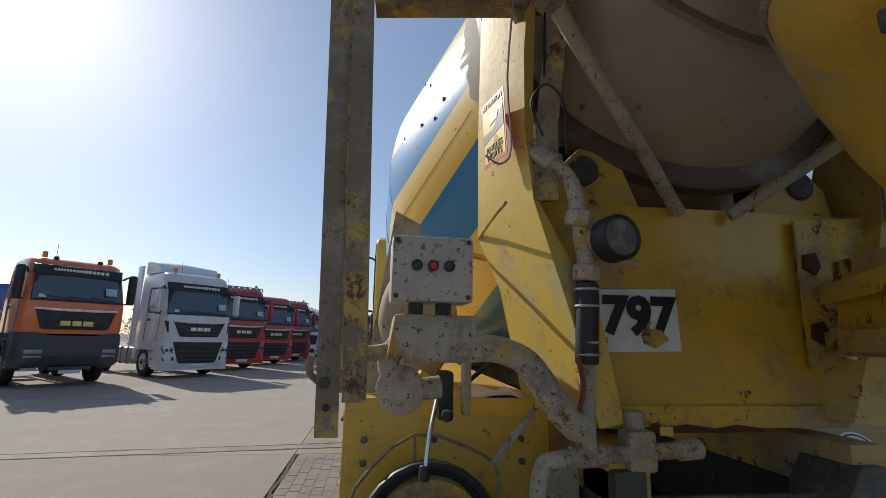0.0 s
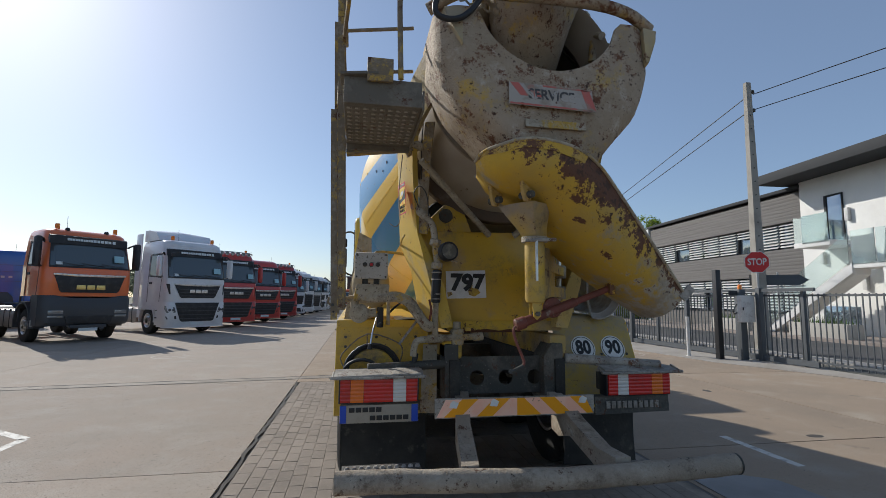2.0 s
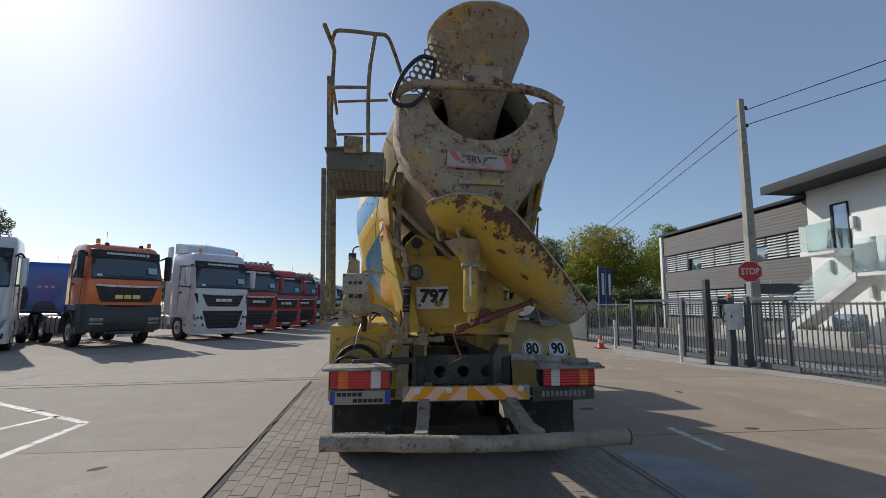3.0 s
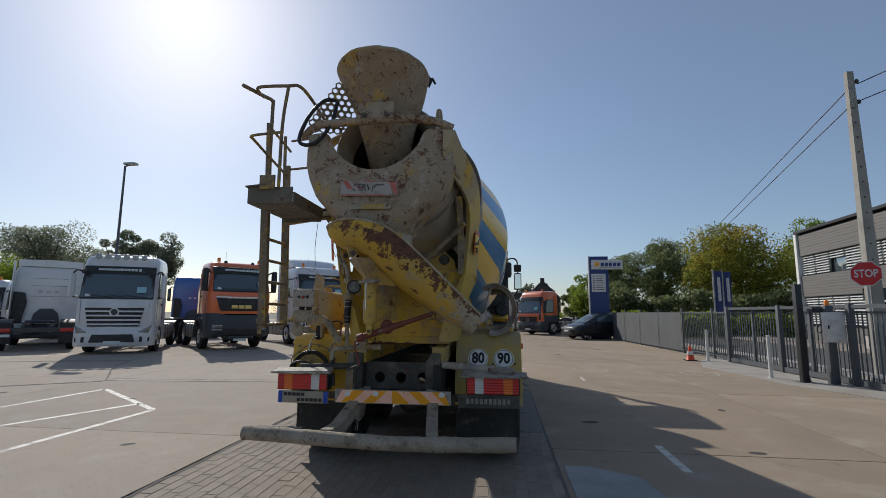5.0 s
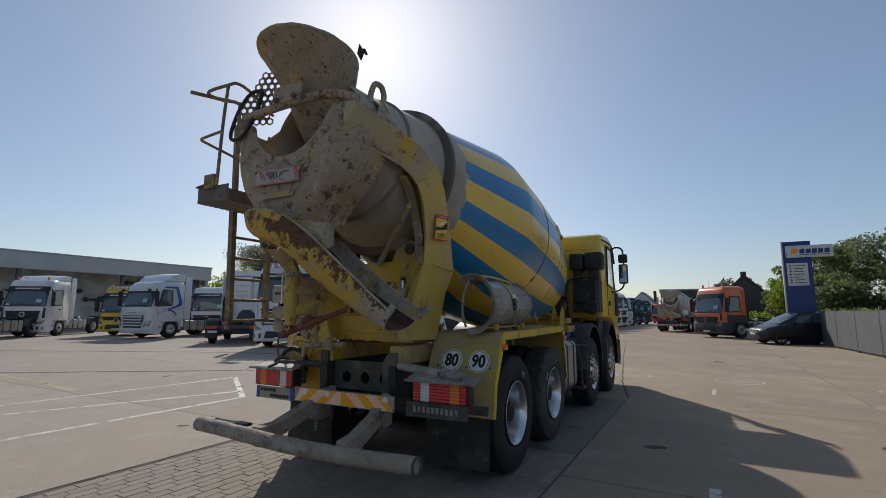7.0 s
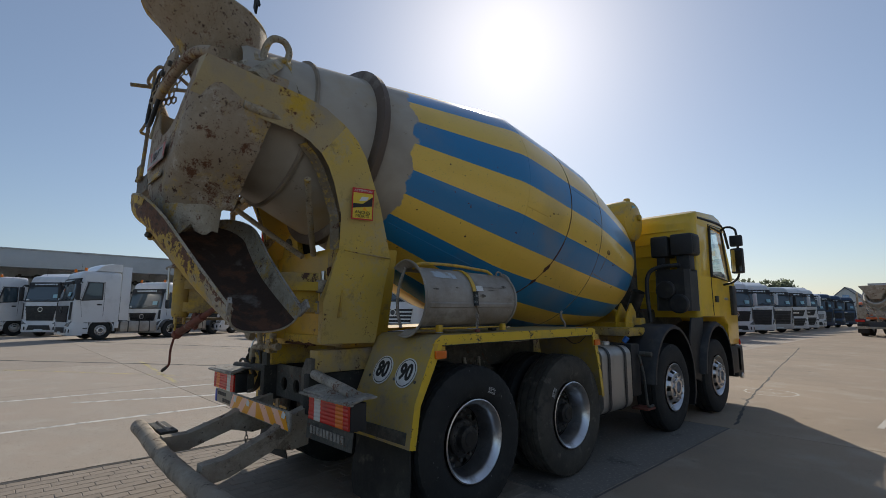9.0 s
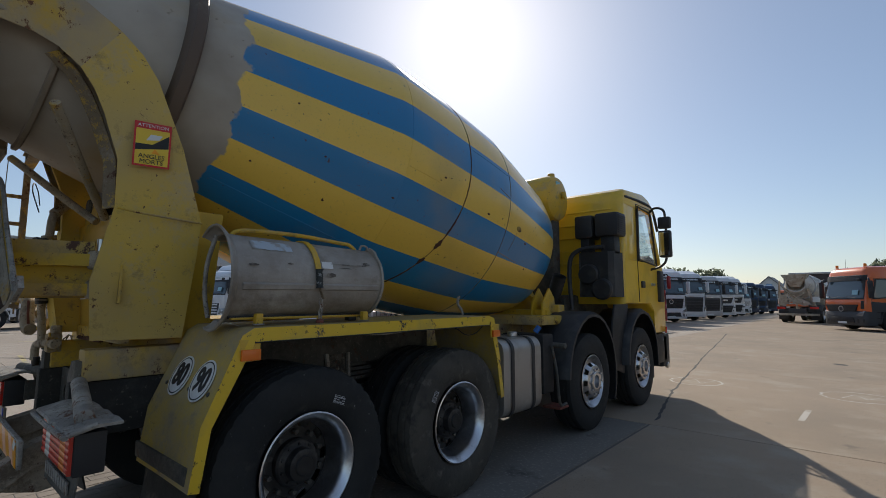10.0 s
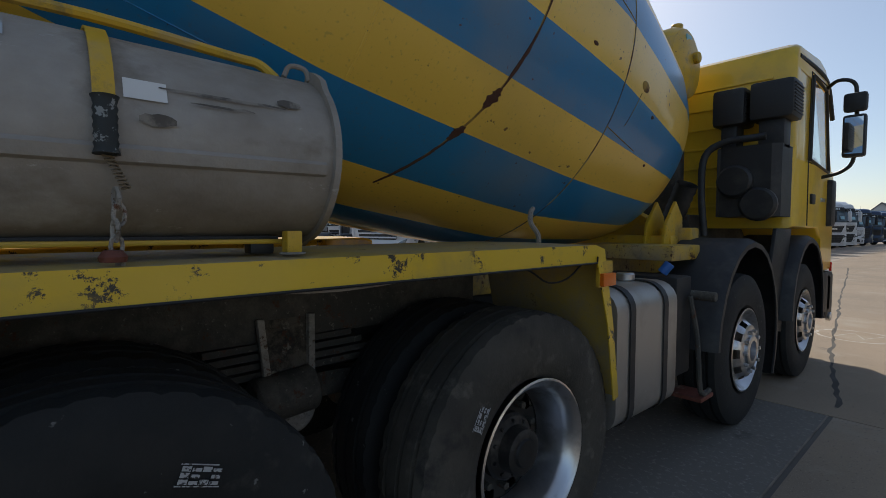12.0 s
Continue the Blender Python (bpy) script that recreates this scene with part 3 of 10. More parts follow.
for y in (1.05, 2.38, 4.82, 6.52):
    part("axle", cyl((-0.95, y, 0.56), (0.95, y, 0.56), 0.085, 16), M_STEEL, mixer)
    if y < 3:
        part("differential", lathe([(0, -0.2), (0.12, -0.19), (0.2, -0.08), (0.2, 0.08), (0.12, 0.19), (0, 0.2)], 16, pose(0, y, 0.58, 90)), M_STEEL, mixer)
for sx in (-1, 1):
    part("leaf_spring", loft([[(sx * 0.5 + u, 0.5 + 2.45 * k / 12, 0.62 + 0.16 * math.sin(math.pi * k / 12) + v) for u, v in ((-0.04, -0.06), (0.04, -0.06), (0.04, 0.04), (-0.04, 0.04))] for k in range(13)], caps=True), M_STEEL, mixer)
    brk = part("spring_bracket", loft([[(sx * x, y, z) for y in (1.69 - w, 1.69 + w)] + [(sx * (x - 0.12), y, z) for y in (1.69 + w, 1.69 - w)] for x, w, z in ((0.56, 0.11, 1.06), (0.585, 0.105, 0.98), (0.60, 0.085, 0.84), (0.60, 0.075, 0.70))], caps=True), mat("flaking_bracket_paint", (0.125, 0.108, 0.082), 0.8, stains=[((0.03, 0.027, 0.022), 7, 0.46, 0.58, 12, (1, 1, 1), None, 0.8), (RUST, 12, 0.56, 0.60, 12), ((0.22, 0.20, 0.16), 22, 0.58, 0.66, 6)], bump=[(40, 0.5)]), mixer, "flaking cast spring bracket with a round end cap")
    for dy in (-0.085, 0.085):
        part("bracket_rib", loft([[(sx * x, 1.69 + dy * w - 0.014, z), (sx * (x + 0.02), 1.69 + dy * w - 0.012, z), (sx * (x + 0.02), 1.69 + dy * w + 0.012, z), (sx * x, 1.69 + dy * w + 0.014, z)] for x, w, z in ((0.57, 1.15, 1.07), (0.60, 1.0, 0.86), (0.605, 0.85, 0.70))], caps=True), M_GREY, brk)
    part("end_cap", cyl((sx * 0.50, 1.70, 0.72), (sx * 0.635, 1.70, 0.72), 0.085, 24), M_GREY, brk)
    for k in range(4):
        part("leaf", bar((sx * 0.53, 1.25 + 0.05 * k, 0.86 + 0.035 * k), (sx * 0.53, 2.12 - 0.05 * k, 0.87 + 0.035 * k), 0.09, 0.024), M_STEEL, brk)
    for k in range(6):
        part("bolt", cyl((sx * 0.44, 1.36 + 0.13 * k, 0.985 + 0.02 * (k % 2)), (sx * 0.458, 1.36 + 0.13 * k, 0.985 + 0.02 * (k % 2)), 0.016, 6), M_GREY, mixer)
    part("brake_chamber", cyl((sx * 0.62, 1.55, 0.78), (sx * 0.62, 1.78, 0.80), 0.085, 16), M_STEEL, mixer)
    part("brake_chamber", cyl((sx * 0.62, 2.15, 0.80), (sx * 0.62, 2.38, 0.78), 0.085, 16), M_STEEL, mixer)

# rear cross plate with three holes
holes, zc, x0, x1 = (-0.21, 0.012, 0.238), 0.885, -0.36, 0.43
cells = [x0, -0.0985, 0.125, x1]
for i, hx in enumerate(holes):
    bm = bmesh.new()
    r = 0.055
    a, b = cells[i], cells[i + 1]
    outer, inner = [], []
    turns = sorted([2 * math.pi * k / 24 for k in range(24)] + [math.atan2(dz - zc, dx - hx) % (2 * math.pi) for dx in (a, b) for dz in (0.77, 1.04)])
    for t in turns:
        c, s = math.cos(t), math.sin(t)
        f = min((b - hx) / c if c > 1e-6 else 9, (a - hx) / c if c < -1e-6 else 9, (1.04 - zc) / s if s > 1e-6 else 9, (0.77 - zc) / s if s < -1e-6 else 9)
        outer.append(bm.verts.new((hx + f * c, 0.235, zc + f * s)))
        inner.append(bm.verts.new((hx + r * c, 0.235, zc + r * s)))
    for k in range(len(turns)):
        q = (k + 1) % len(turns)
        bm.faces.new((outer[k], outer[q], inner[q], inner[k]))
    bmesh.ops.recalc_face_normals(bm, faces=bm.faces)
    bmesh.ops.solidify(bm, geom=bm.faces[:], thickness=0.02)
    part("rear_cross_plate", bm, M_STEEL, mixer, "dirty steel end plate with a round hole")
part("chassis_end_bracket", box(-0.47, -0.37, 0.12, 0.34, 0.74, 1.14, 0.01), M_STEEL, mixer)
part("chassis_end_bracket", prism([(0.28, 0.74), (0.43, 0.74), (0.43, 1.14), (0.34, 1.14), (0.28, 1.05)], "y", 0.12, 0.34, 0.008), M_STEEL, mixer)
for x in (-0.30, -0.14, 0.08, 0.16, 0.33):
    part("bolt", cyl((x, 0.245, 0.99), (x, 0.225, 0.99), 0.014, 6), M_STEEL, mixer)

# rear under-run pipe on two arms
pipe = tube([(-1.19, -0.630, 0.502), (-0.95, -0.640, 0.500), (-0.60, -0.655, 0.490), (-0.20, -0.668, 0.478), (0.20, -0.676, 0.474), (0.45, -0.680, 0.476), (0.80, -0.682, 0.488), (1.15, -0.682, 0.50)], 0.061, 24, 10)
for v in pipe.verts:
    n_ = noise.noise(v.co * 6.0) * 0.005 + noise.noise(v.co * 22.0) * 0.0025
    axis_ = Vector((v.co.x, -0.665, 0.488))
    v.co += (v.co - axis_).normalized() * n_
M_PIPE = mat("cement_caked_pipe", (0.30, 0.25, 0.19), 0.85, stains=[((0.40, 0.345, 0.27), 3.5, 0.46, 0.60, 12, (1, 1, 1), None, 0.8), ((0.16, 0.125, 0.09), 4, 0.52, 0.62, 12, (1, 1, 1), None, 0.8), ((0.10, 0.05, 0.028), 7, 0.58, 0.61, 12, (1, 1, 1), None, 0.8), ((0.05, 0.035, 0.025), 30, 0.64, 0.68, 6)], bump=[(18, 0.5), (70, 0.4)])
part("bumper_pipe", pipe, M_PIPE, mixer, "dented pipe bumper caked in brown-grey cement")
part("bumper_pipe_mouth", lathe([(0.061, 0), (0.061, 0.012), (0.048, 0.012), (0.046, -0.06), (0, -0.06)], 24, pose(1.15, -0.682, 0.50, 0, 90, 0)), M_STEEL, mixer)
for sx, x in ((-1, -0.36), (1, 0.36)):
    part("bumper_arm", loft([[(x + sx * (-0.02 + k * 0.03) + u, y, z + v) for u, v in ((-0.05, -0.06), (0.05, -0.06), (0.05, 0.06), (-0.05, 0.06))] for k, (y, z) in enumerate(((0.16, 0.74), (-0.02, 0.69), (-0.16, 0.60), (-0.45, 0.50), (-0.62, 0.49)))], caps=True), M_PIPE, mixer)
    part("arm_gusset", prism([(0.15, 0.66), (-0.08, 0.66), (-0.2, 0.56), (0.02, 0.5), (0.15, 0.52)], "x", x - 0.02, x + 0.02, 0.004), M_PIPE, mixer)
part("step_plate", box(-1.16, -0.72, -0.57, -0.44, 0.50, 0.525, 0.005), M_STEEL, mixer, "perforated step plate on the bumper pipe")
for k in range(11):
    part("step_stud", lathe([(0.016, 0), (0.010, 0.012), (0, 0.013)], 8, pose(-1.13 + 0.039 * k, -0.505, 0.525)), M_GREY, mixer)
ch = bmesh.new()
for k in range(7):
    ring = tube([(0.012 * math.cos(t), 0, 0.02 * math.sin(t)) for t in [2 * math.pi * i / 10 for i in range(11)]], 0.004, 5, 1)
    ch = merge(ch, moved(ring, pose(-0.37 + 0.004 * (k % 3), -0.02, 0.62 - 0.032 * k, 0, 0, 90 * (k % 2))))
part("chain", ch, M_GREY, mixer)

# reflective chevron board
board = part("reflective_board", box(-0.575, 0.560, -0.095, -0.075, 0.675, 0.805, 0.004), M_GREY, mixer, "reflective board striped in yellow and faded pink")
n = 10
w = 1.115 / n
for k in range(n):
    x = -0.565 + k * w
    sl = 0.062 if k < 5 else -0.062
    lo, hi = -0.565, 0.550
    q = [(max(lo, min(hi, x - sl)), 0.683), (max(lo, min(hi, x + w - sl)), 0.683), (max(lo, min(hi, x + w + sl)), 0.797), (max(lo, min(hi, x + sl)), 0.797)]
    if k == 4:
        q = [(x - sl, 0.683), (x + w + 0.0, 0.683), (x + w, 0.797), (x + sl, 0.797)]
    if k == 5:
        q = [(x, 0.683), (x + w - sl, 0.683), (x + w + sl, 0.797), (x, 0.797)]
    part("foil_stripe", prism(q, "y", -0.0985 - 0.0004 * (k % 2), -0.0955), M_AMBER if k % 2 else M_PINK, board)
for x, z in ((-0.45, 0.765), (-0.17, 0.77), (0.47, 0.775)):
    part("peeled_spot", prism([(x - 0.03, z - 0.02), (x + 0.02, z - 0.025), (x + 0.035, z + 0.008), (x, z + 0.026), (x - 0.02, z + 0.012)], "y", -0.1005, -0.0965), M_WHITE, board)

# tail lights
for sx, xa, xb in ((-1, -1.205, -0.675), (1, 0.70, 1.212)):
    tl = part("tail_light", box(xa, xb, -0.02, 0.09, 0.772, 0.938, 0.008), M_BLACK, mixer, "long tail light with red, white and amber lenses")
    L = xb - xa - 0.02
    cuts = ([(0.0, 0.13, M_RED), (0.13, 0.30, M_ORANGE), (0.30, 0.68, M_RED), (0.68, 0.85, M_CLEAR), (0.85, 1.0, M_RED)] if sx < 0 else [(0.0, 0.15, M_RED), (0.15, 0.32, M_CLEAR), (0.32, 0.70, M_RED), (0.70, 0.88, M_ORANGE), (0.88, 1.0, M_RED)])
    for a, b, mm in cuts:
        prof = [(-0.016, 0.7805), (-0.016, 0.9295)]
        for k in range(6):
            za = 0.9295 - 0.0248 * k
            prof += [(-0.0328, za), (-0.035, za - 0.004), (-0.035, za - 0.0196), (-0.0328, za - 0.0236)]
        lens = prism(prof, "x", xa + 0.01 + a * L + 0.001, xa + 0.01 + b * L - 0.001)
        part("lens", lens, mm, tl)
    xr = xb + (0.012 if sx < 0 else 0.05)
    hood = []
    for k in range(9):
        x = xa - 0.03 + (xr - xa + 0.03) * k / 8
        dz = 0.008 * noise.noise((k * 0.9, sx, 2.0)) - 0.006 * (k - 4) / 4 * sx
        hood.append([(x, y, z + dz) for y, z in ((-0.055, 0.946), (-0.06, 0.952), (-0.055, 0.962), (0.04, 0.984), (0.13, 0.982), (0.13, 0.972), (0.04, 0.970))])
    cover = part("light_cover", loft(hood, caps=True), M_GREY, mixer, "bent grey metal hood over the tail light")
    part("hood_rod", tube([(xa - 0.035, 0.03, 0.968), (xa - 0.035, -0.05, 0.948), (xa - 0.01, -0.068, 0.944), (xr - 0.02, -0.068, 0.946), (xr + 0.006, -0.05, 0.952), (xr + 0.006, 0.04, 0.978)], 0.010, 8, 4), M_GREY, cover)
    part("light_bracket", box(min(xa, xb) if sx > 0 else -0.66, max(xa, xb) if sx < 0 else 1.0, 0.08, 0.14, 0.80, 0.93, 0.01), M_STEEL, mixer)
part("cross_tube", cyl((-1.02, 0.1, 0.985), (-0.40, 0.16, 1.0), 0.032, 14), M_STEEL, mixer)
part("cross_tube", cyl((0.45, 0.14, 1.03), (1.16, 0.02, 0.985), 0.036, 14), M_GREY, mixer)
pl = part("number_plate", box(-1.195, -0.675, -0.012, 0.004, 0.645, 0.762, 0.004), mat("dusty_plate_paint", (0.34, 0.30, 0.235), 0.6, stains=[((0.26, 0.225, 0.175), 9, 0.5, 0.7)]), mixer, "dusty tan plate with dark bars and blue end bands")
part("plate_band", box(-0.722, -0.678, -0.016, -0.012, 0.648, 0.759, 0.001), M_INKBLUE, pl)
part("plate_band", box(-1.193, -1.152, -0.016, -0.012, 0.648, 0.759, 0.001), M_INKBLUE, pl)
for k in range(5):
    part("plate_bar", box(-1.135 + 0.044 * k, -1.098 + 0.044 * k, -0.015, -0.012, 0.715, 0.746, 0.001), M_INK, pl)
for k in range(6):
    part("plate_bar", box(-0.998 + 0.044 * k, -0.961 + 0.044 * k, -0.015, -0.012, 0.662, 0.693, 0.001), M_INK, pl)
dm = part("dirty_plate", plate([(0.62, 0.0, 0.64), (1.205, -0.01, 0.655), (1.205, 0.0, 0.77), (0.62, 0.01, 0.765)], 0.006), M_STEEL, mixer, "mud-covered plate with unreadable lettering")
for k in range(10):
    part("faded_bar", box(0.70 + 0.043 * k, 0.73 + 0.043 * k, -0.014, -0.007, 0.685, 0.735, 0.001), M_GREY, dm)

# mud flaps
M_FLAP = mat("muddy_flap_rubber", (0.016, 0.0165, 0.015), 0.8, stains=[((0.05, 0.046, 0.037), 2.0, 0.44, 0.66, 10), ((0.11, 0.098, 0.075), 7, 0.57, 0.70, 12)], bump=[(40, 0.2)])
for sx in (-1, 1):
    part("mud_flap", loft([[(sx * 0.56, 0.44 + 0.02 * math.sin(k * 1.3), 0.66 - 0.1 * k), (sx * 0.86, 0.43 + 0.02 * math.sin(k), 0.66 - 0.1 * k), (sx * 1.19, 0.45 + 0.015 * math.sin(k * 0.7), 0.66 - 0.1 * k)] for k in range(6)], close=False, thick=0.012), M_FLAP, mixer, "dusty black rubber mud flap")
    part("flap_bar", box(sx * 0.52, sx * 1.2, 0.40, 0.43, 0.62, 0.70, 0.004), M_STEEL, mixer)


# ---- rear mudguards ----
M_GUARD = mat("dust_covered_guard_paint", (0.46, 0.32, 0.07), 0.7, stains=[((0.33, 0.27, 0.18), 1.6, 0.42, 0.60, 10, (1, 1, 1), None, 0.8), ((0.55, 0.36, 0.03), 2.2, 0.56, 0.64, 10, (1, 1, 1), None, 0.8), ((0.22, 0.19, 0.14), 5, 0.56, 0.70, 12, (1, 1, 1), None, 0.8), (RUST, 9, 0.62, 0.64, 12, (1, 1, 1), None, 0.8)], bump=[(25, 0.15), (90, 0.1)])
M_LIP = mat("bright_chipped_yellow_paint", (0.70, 0.46, 0.02), 0.35, stains=[((0.03, 0.026, 0.02), 12, 0.575, 0.585, 12, (1, 1, 1), None, 0.8), ((0.50, 0.34, 0.05), 3, 0.52, 0.7)], coat=0.25)
def mudguard(sx):
    prof = [(0.40, 0.60), (0.44, 0.88), (0.62, 1.29), (0.68, 1.325)] if sx > 0 else [(0.40, 0.60), (0.41, 1.02), (0.43, 1.245), (0.49, 1.295)]
    prof += [(2.72, 1.338), (2.79, 1.32), (2.87, 1.0), (2.93, 0.66)]
    n = len(prof)
    top = loft([[(sx * 0.55, y, z), (sx * 0.9, y, z + 0.003), (sx * 1.246, y, z)] for y, z in prof], close=False, thick=0.008)
    ob = part("mudguard", top, M_GUARD if sx > 0 else M_YEL, mixer, "boxy yellow mudguard with scratched dusty paint")
    lip = []
    for i, (y, z) in enumerate(prof):
        a, b = Vector(prof[max(i - 1, 0)]), Vector(prof[min(i + 1, n - 1)])
        t = (b - a).normalized()
        nn = Vector((t.y, -t.x))
        wd = 0.075 if 2 <= i <= 5 else 0.05
        q = Vector((y, z)) + nn * wd
        lip.append([(sx * 1.25, y, z), (sx * 1.254, q.x, q.y)])
    part("lip_edge", tube([Vector(b) + Vector((sx * 0.004, 0, 0.002)) for a, b in lip[2:6]], 0.004, 6, 1), M_INK, ob, "dark worn lower edge")
    part("mudguard_lip", loft(lip, close=False, thick=0.006), M_LIP, ob, "chipped yellow edge flange")
    for x in (0.65, 0.95, 1.18):
        for y, z in ((0.50, 1.01), (0.585, 1.18)) if sx > 0 else ((0.413, 1.10), (0.420, 1.17)):
            part("rivet", lathe([(0.012, 0), (0.009, 0.006), (0, 0.007)], 8, Matrix.Translation((sx * x, y - 0.004, z + 0.003)) @ Vector((0, -0.9, 0.44)).to_track_quat("Z", "Y").to_matrix().to_4x4()), M_STEEL, ob)
    part("inner_liner", box(sx * 0.545, sx * 0.56, 0.7, 2.7, 0.98, 1.28, 0.004), M_STEEL, ob)
    return ob


guard_r, guard_l = mudguard(1), mudguard(-1)
for x, txt in ((0.79, "80"), (1.062, "90")):
    o = Vector((x, 0.517, 1.062))
    nrm = Vector((0, -0.9, 0.443)).normalized()
    fr = face_frame(o + nrm * 0.004, (1, 0, 0), (0, 0.443, 0.9))
    disc = part("speed_disc", lathe([(0.108, -0.002), (0.108, 0.002), (0, 0.002)], 32), M_WHITE, mixer, "round white speed sticker with black " + txt, fr)
    part("ring_line", lathe([(0.099, 0.0022), (0.099, 0.003), (0.093, 0.003), (0.093, 0.0022)], 32), M_INK, disc)
    letters(txt, 0.118, pose(0, 0, 0.004), M_INK, disc, width=0.135, bold=0.006)
for y in (0.66, 2.80):
    mk = part("side_marker", box(1.252, 1.272, y - 0.05, y + 0.05, 1.165, 1.22, 0.005), M_ORANGE, mixer, "small orange side marker lamp")
    part("marker_bracket", box(1.235, 1.252, y - 0.055, y + 0.055, 1.16, 1.27, 0.004), M_YEL, mk)


# ---- wheels ----
def tyre_profile(w, r):
    p = [(0.292, -w * 0.36), (0.32, -w * 0.46), (0.40, -w * 0.5), (0.47, -w * 0.485), (r - 0.035, -w * 0.45), (r - 0.008, -w * 0.40)]
    for a in (-0.24, 0.0, 0.24):
        p += [(r, (a - 0.035) * w), (r - 0.016, (a - 0.028) * w), (r - 0.016, (a + 0.028) * w), (r, (a + 0.035) * w)]
    return p + [(r - 0.008, w * 0.40), (r - 0.035, w * 0.45), (0.47, w * 0.485), (0.40, w * 0.5), (0.32, w * 0.46), (0.292, w * 0.36)]


def blocked(bm, w, r):
    """Cuts worn tread blocks into the shoulders of a tyre."""
    for v in bm.verts:
        rr = math.hypot(v.co.x, v.co.y)
        if abs(v.co.z) > w * 0.26 and rr > r - 0.04:
            k = int(round(math.atan2(v.co.y, v.co.x) / (2 * math.pi) * 168)) + (2 if v.co.z > 0 else 0)
            if k % 4 == 0:
                f = (rr - 0.007) / rr
                v.co.x, v.co.y = v.co.x * f, v.co.y * f
    return bm


R_T = 0.545
ME_TYRE = finish(blocked(lathe(tyre_profile(0.29, R_T), 168), 0.29, R_T), "tyre", M_RUBBER)
ME_TYRE_D = ME_TYRE.copy()
ME_TYRE_D.materials[0] = mat("dusty_tyre_rubber", (0.042, 0.038, 0.031), 0.85, stains=[((0.085, 0.076, 0.06), 2.2, 0.42, 0.66, 10), ((0.13, 0.118, 0.095), 9, 0.56, 0.70, 12), ((0.022, 0.021, 0.02), 4, 0.56, 0.66, 10)], bump=[(50, 0.2)])
ME_TYRE_F = finish(lathe(tyre_profile(0.30, R_T), 64), "tyre", M_RUBBER)
# deep rear rim: z points outwards
ME_RIM_R = finish(lathe([(0.285, -0.12), (0.262, -0.11), (0.258, 0.02), (0.272, 0.09), (0.292, 0.11), (0.300, 0.125), (0.292, 0.128), (0.282, 0.12), (0.262, 0.10), (0.252, 0.06), (0.235, -0.02), (0.225, -0.05)], 40), "rim", M_CHROME)
ME_DISC_R = finish(lathe([(0.235, -0.03), (0.225, -0.045), (0.19, -0.05), (0.15, -0.045), (0.12, -0.03), (0.0, -0.03)], 40, skip=lambda i, j: j == 1 and i % 4 in (1, 2)), "wheel_disc", mat("dark_wheel_disc", (0.024, 0.023, 0.021), 0.6, 0.1, stains=[((0.11, 0.095, 0.075), 9, 0.58, 0.72)]))
hubbm = lathe([(0.132, -0.05), (0.132, 0.004), (0.122, 0.016), (0.112, 0.018), (0.092, 0.028), (0.088, 0.078), (0.074, 0.084), (0.056, 0.082), (0.050, 0.092), (0.018, 0.094), (0, 0.088)], 40)
for k in range(10):
    hubbm = cyl((0.107 * math.cos(0.628 * k), 0.107 * math.sin(0.628 * k), 0.016), (0.107 * math.cos(0.628 * k), 0.107 * math.sin(0.628 * k), 0.030), 0.008, 6, hubbm)
ME_NUT_R = finish(cyl((0, 0, -0.05), (0, 0, -0.005), 0.016, 6), "wheel_nut", M_STEEL)
ME_HUB_R = finish(hubbm, "hub", mat("black_greasy_hub", (0.013, 0.0125, 0.012), 0.6, stains=[((0.09, 0.08, 0.07), 7, 0.52, 0.7)]))
ME_RIM_F = finish(lathe([(0.285, -0.12), (0.262, -0.10), (0.258, 0.02), (0.272, 0.09), (0.292, 0.11), (0.300, 0.125), (0.290, 0.128), (0.272, 0.105), (0.25, 0.06), (0.238, 0.055), (0.215, 0.105), (0.185, 0.142), (0.165, 0.15), (0.11, 0.15)], 40, skip=lambda i, j: j == 10 and i % 4 in (1, 2)), "rim", M_CHROME)
hubbm = lathe([(0.112, 0.10), (0.112, 0.165), (0.10, 0.172), (0.075, 0.17), (0.07, 0.12), (0.0, 0.12)], 32)
ME_NUT_F = finish(cyl((0, 0, 0.148), (0, 0, 0.178), 0.014, 6), "wheel_nut", M_CHROME)
ME_HUB_F = finish(hubbm, "hub", M_CHROME)
tagbm = bmesh.new()
for k in range(4):
    for j in range(3):
        if (k, j) != (2, 1):
            tagbm = box(-0.052 + 0.027 * k, -0.029 + 0.027 * k, -0.024 + 0.017 * j, -0.011 + 0.017 * j - 0.004 * (k % 2), 0, 0.0016, 0, tagbm)
tagbm = box(-0.058, 0.058, -0.030, -0.027, 0, 0.0016, 0, tagbm)
tagbm = box(-0.058, 0.040, 0.027, 0.030, 0, 0.0016, 0, tagbm)
ME_TAG = finish(tagbm, "tyre_sticker", mat("silver_tyre_sticker", (0.42, 0.43, 0.44), 0.4, stains=[((0.05, 0.05, 0.05), 90, 0.54, 0.58, 2)]))


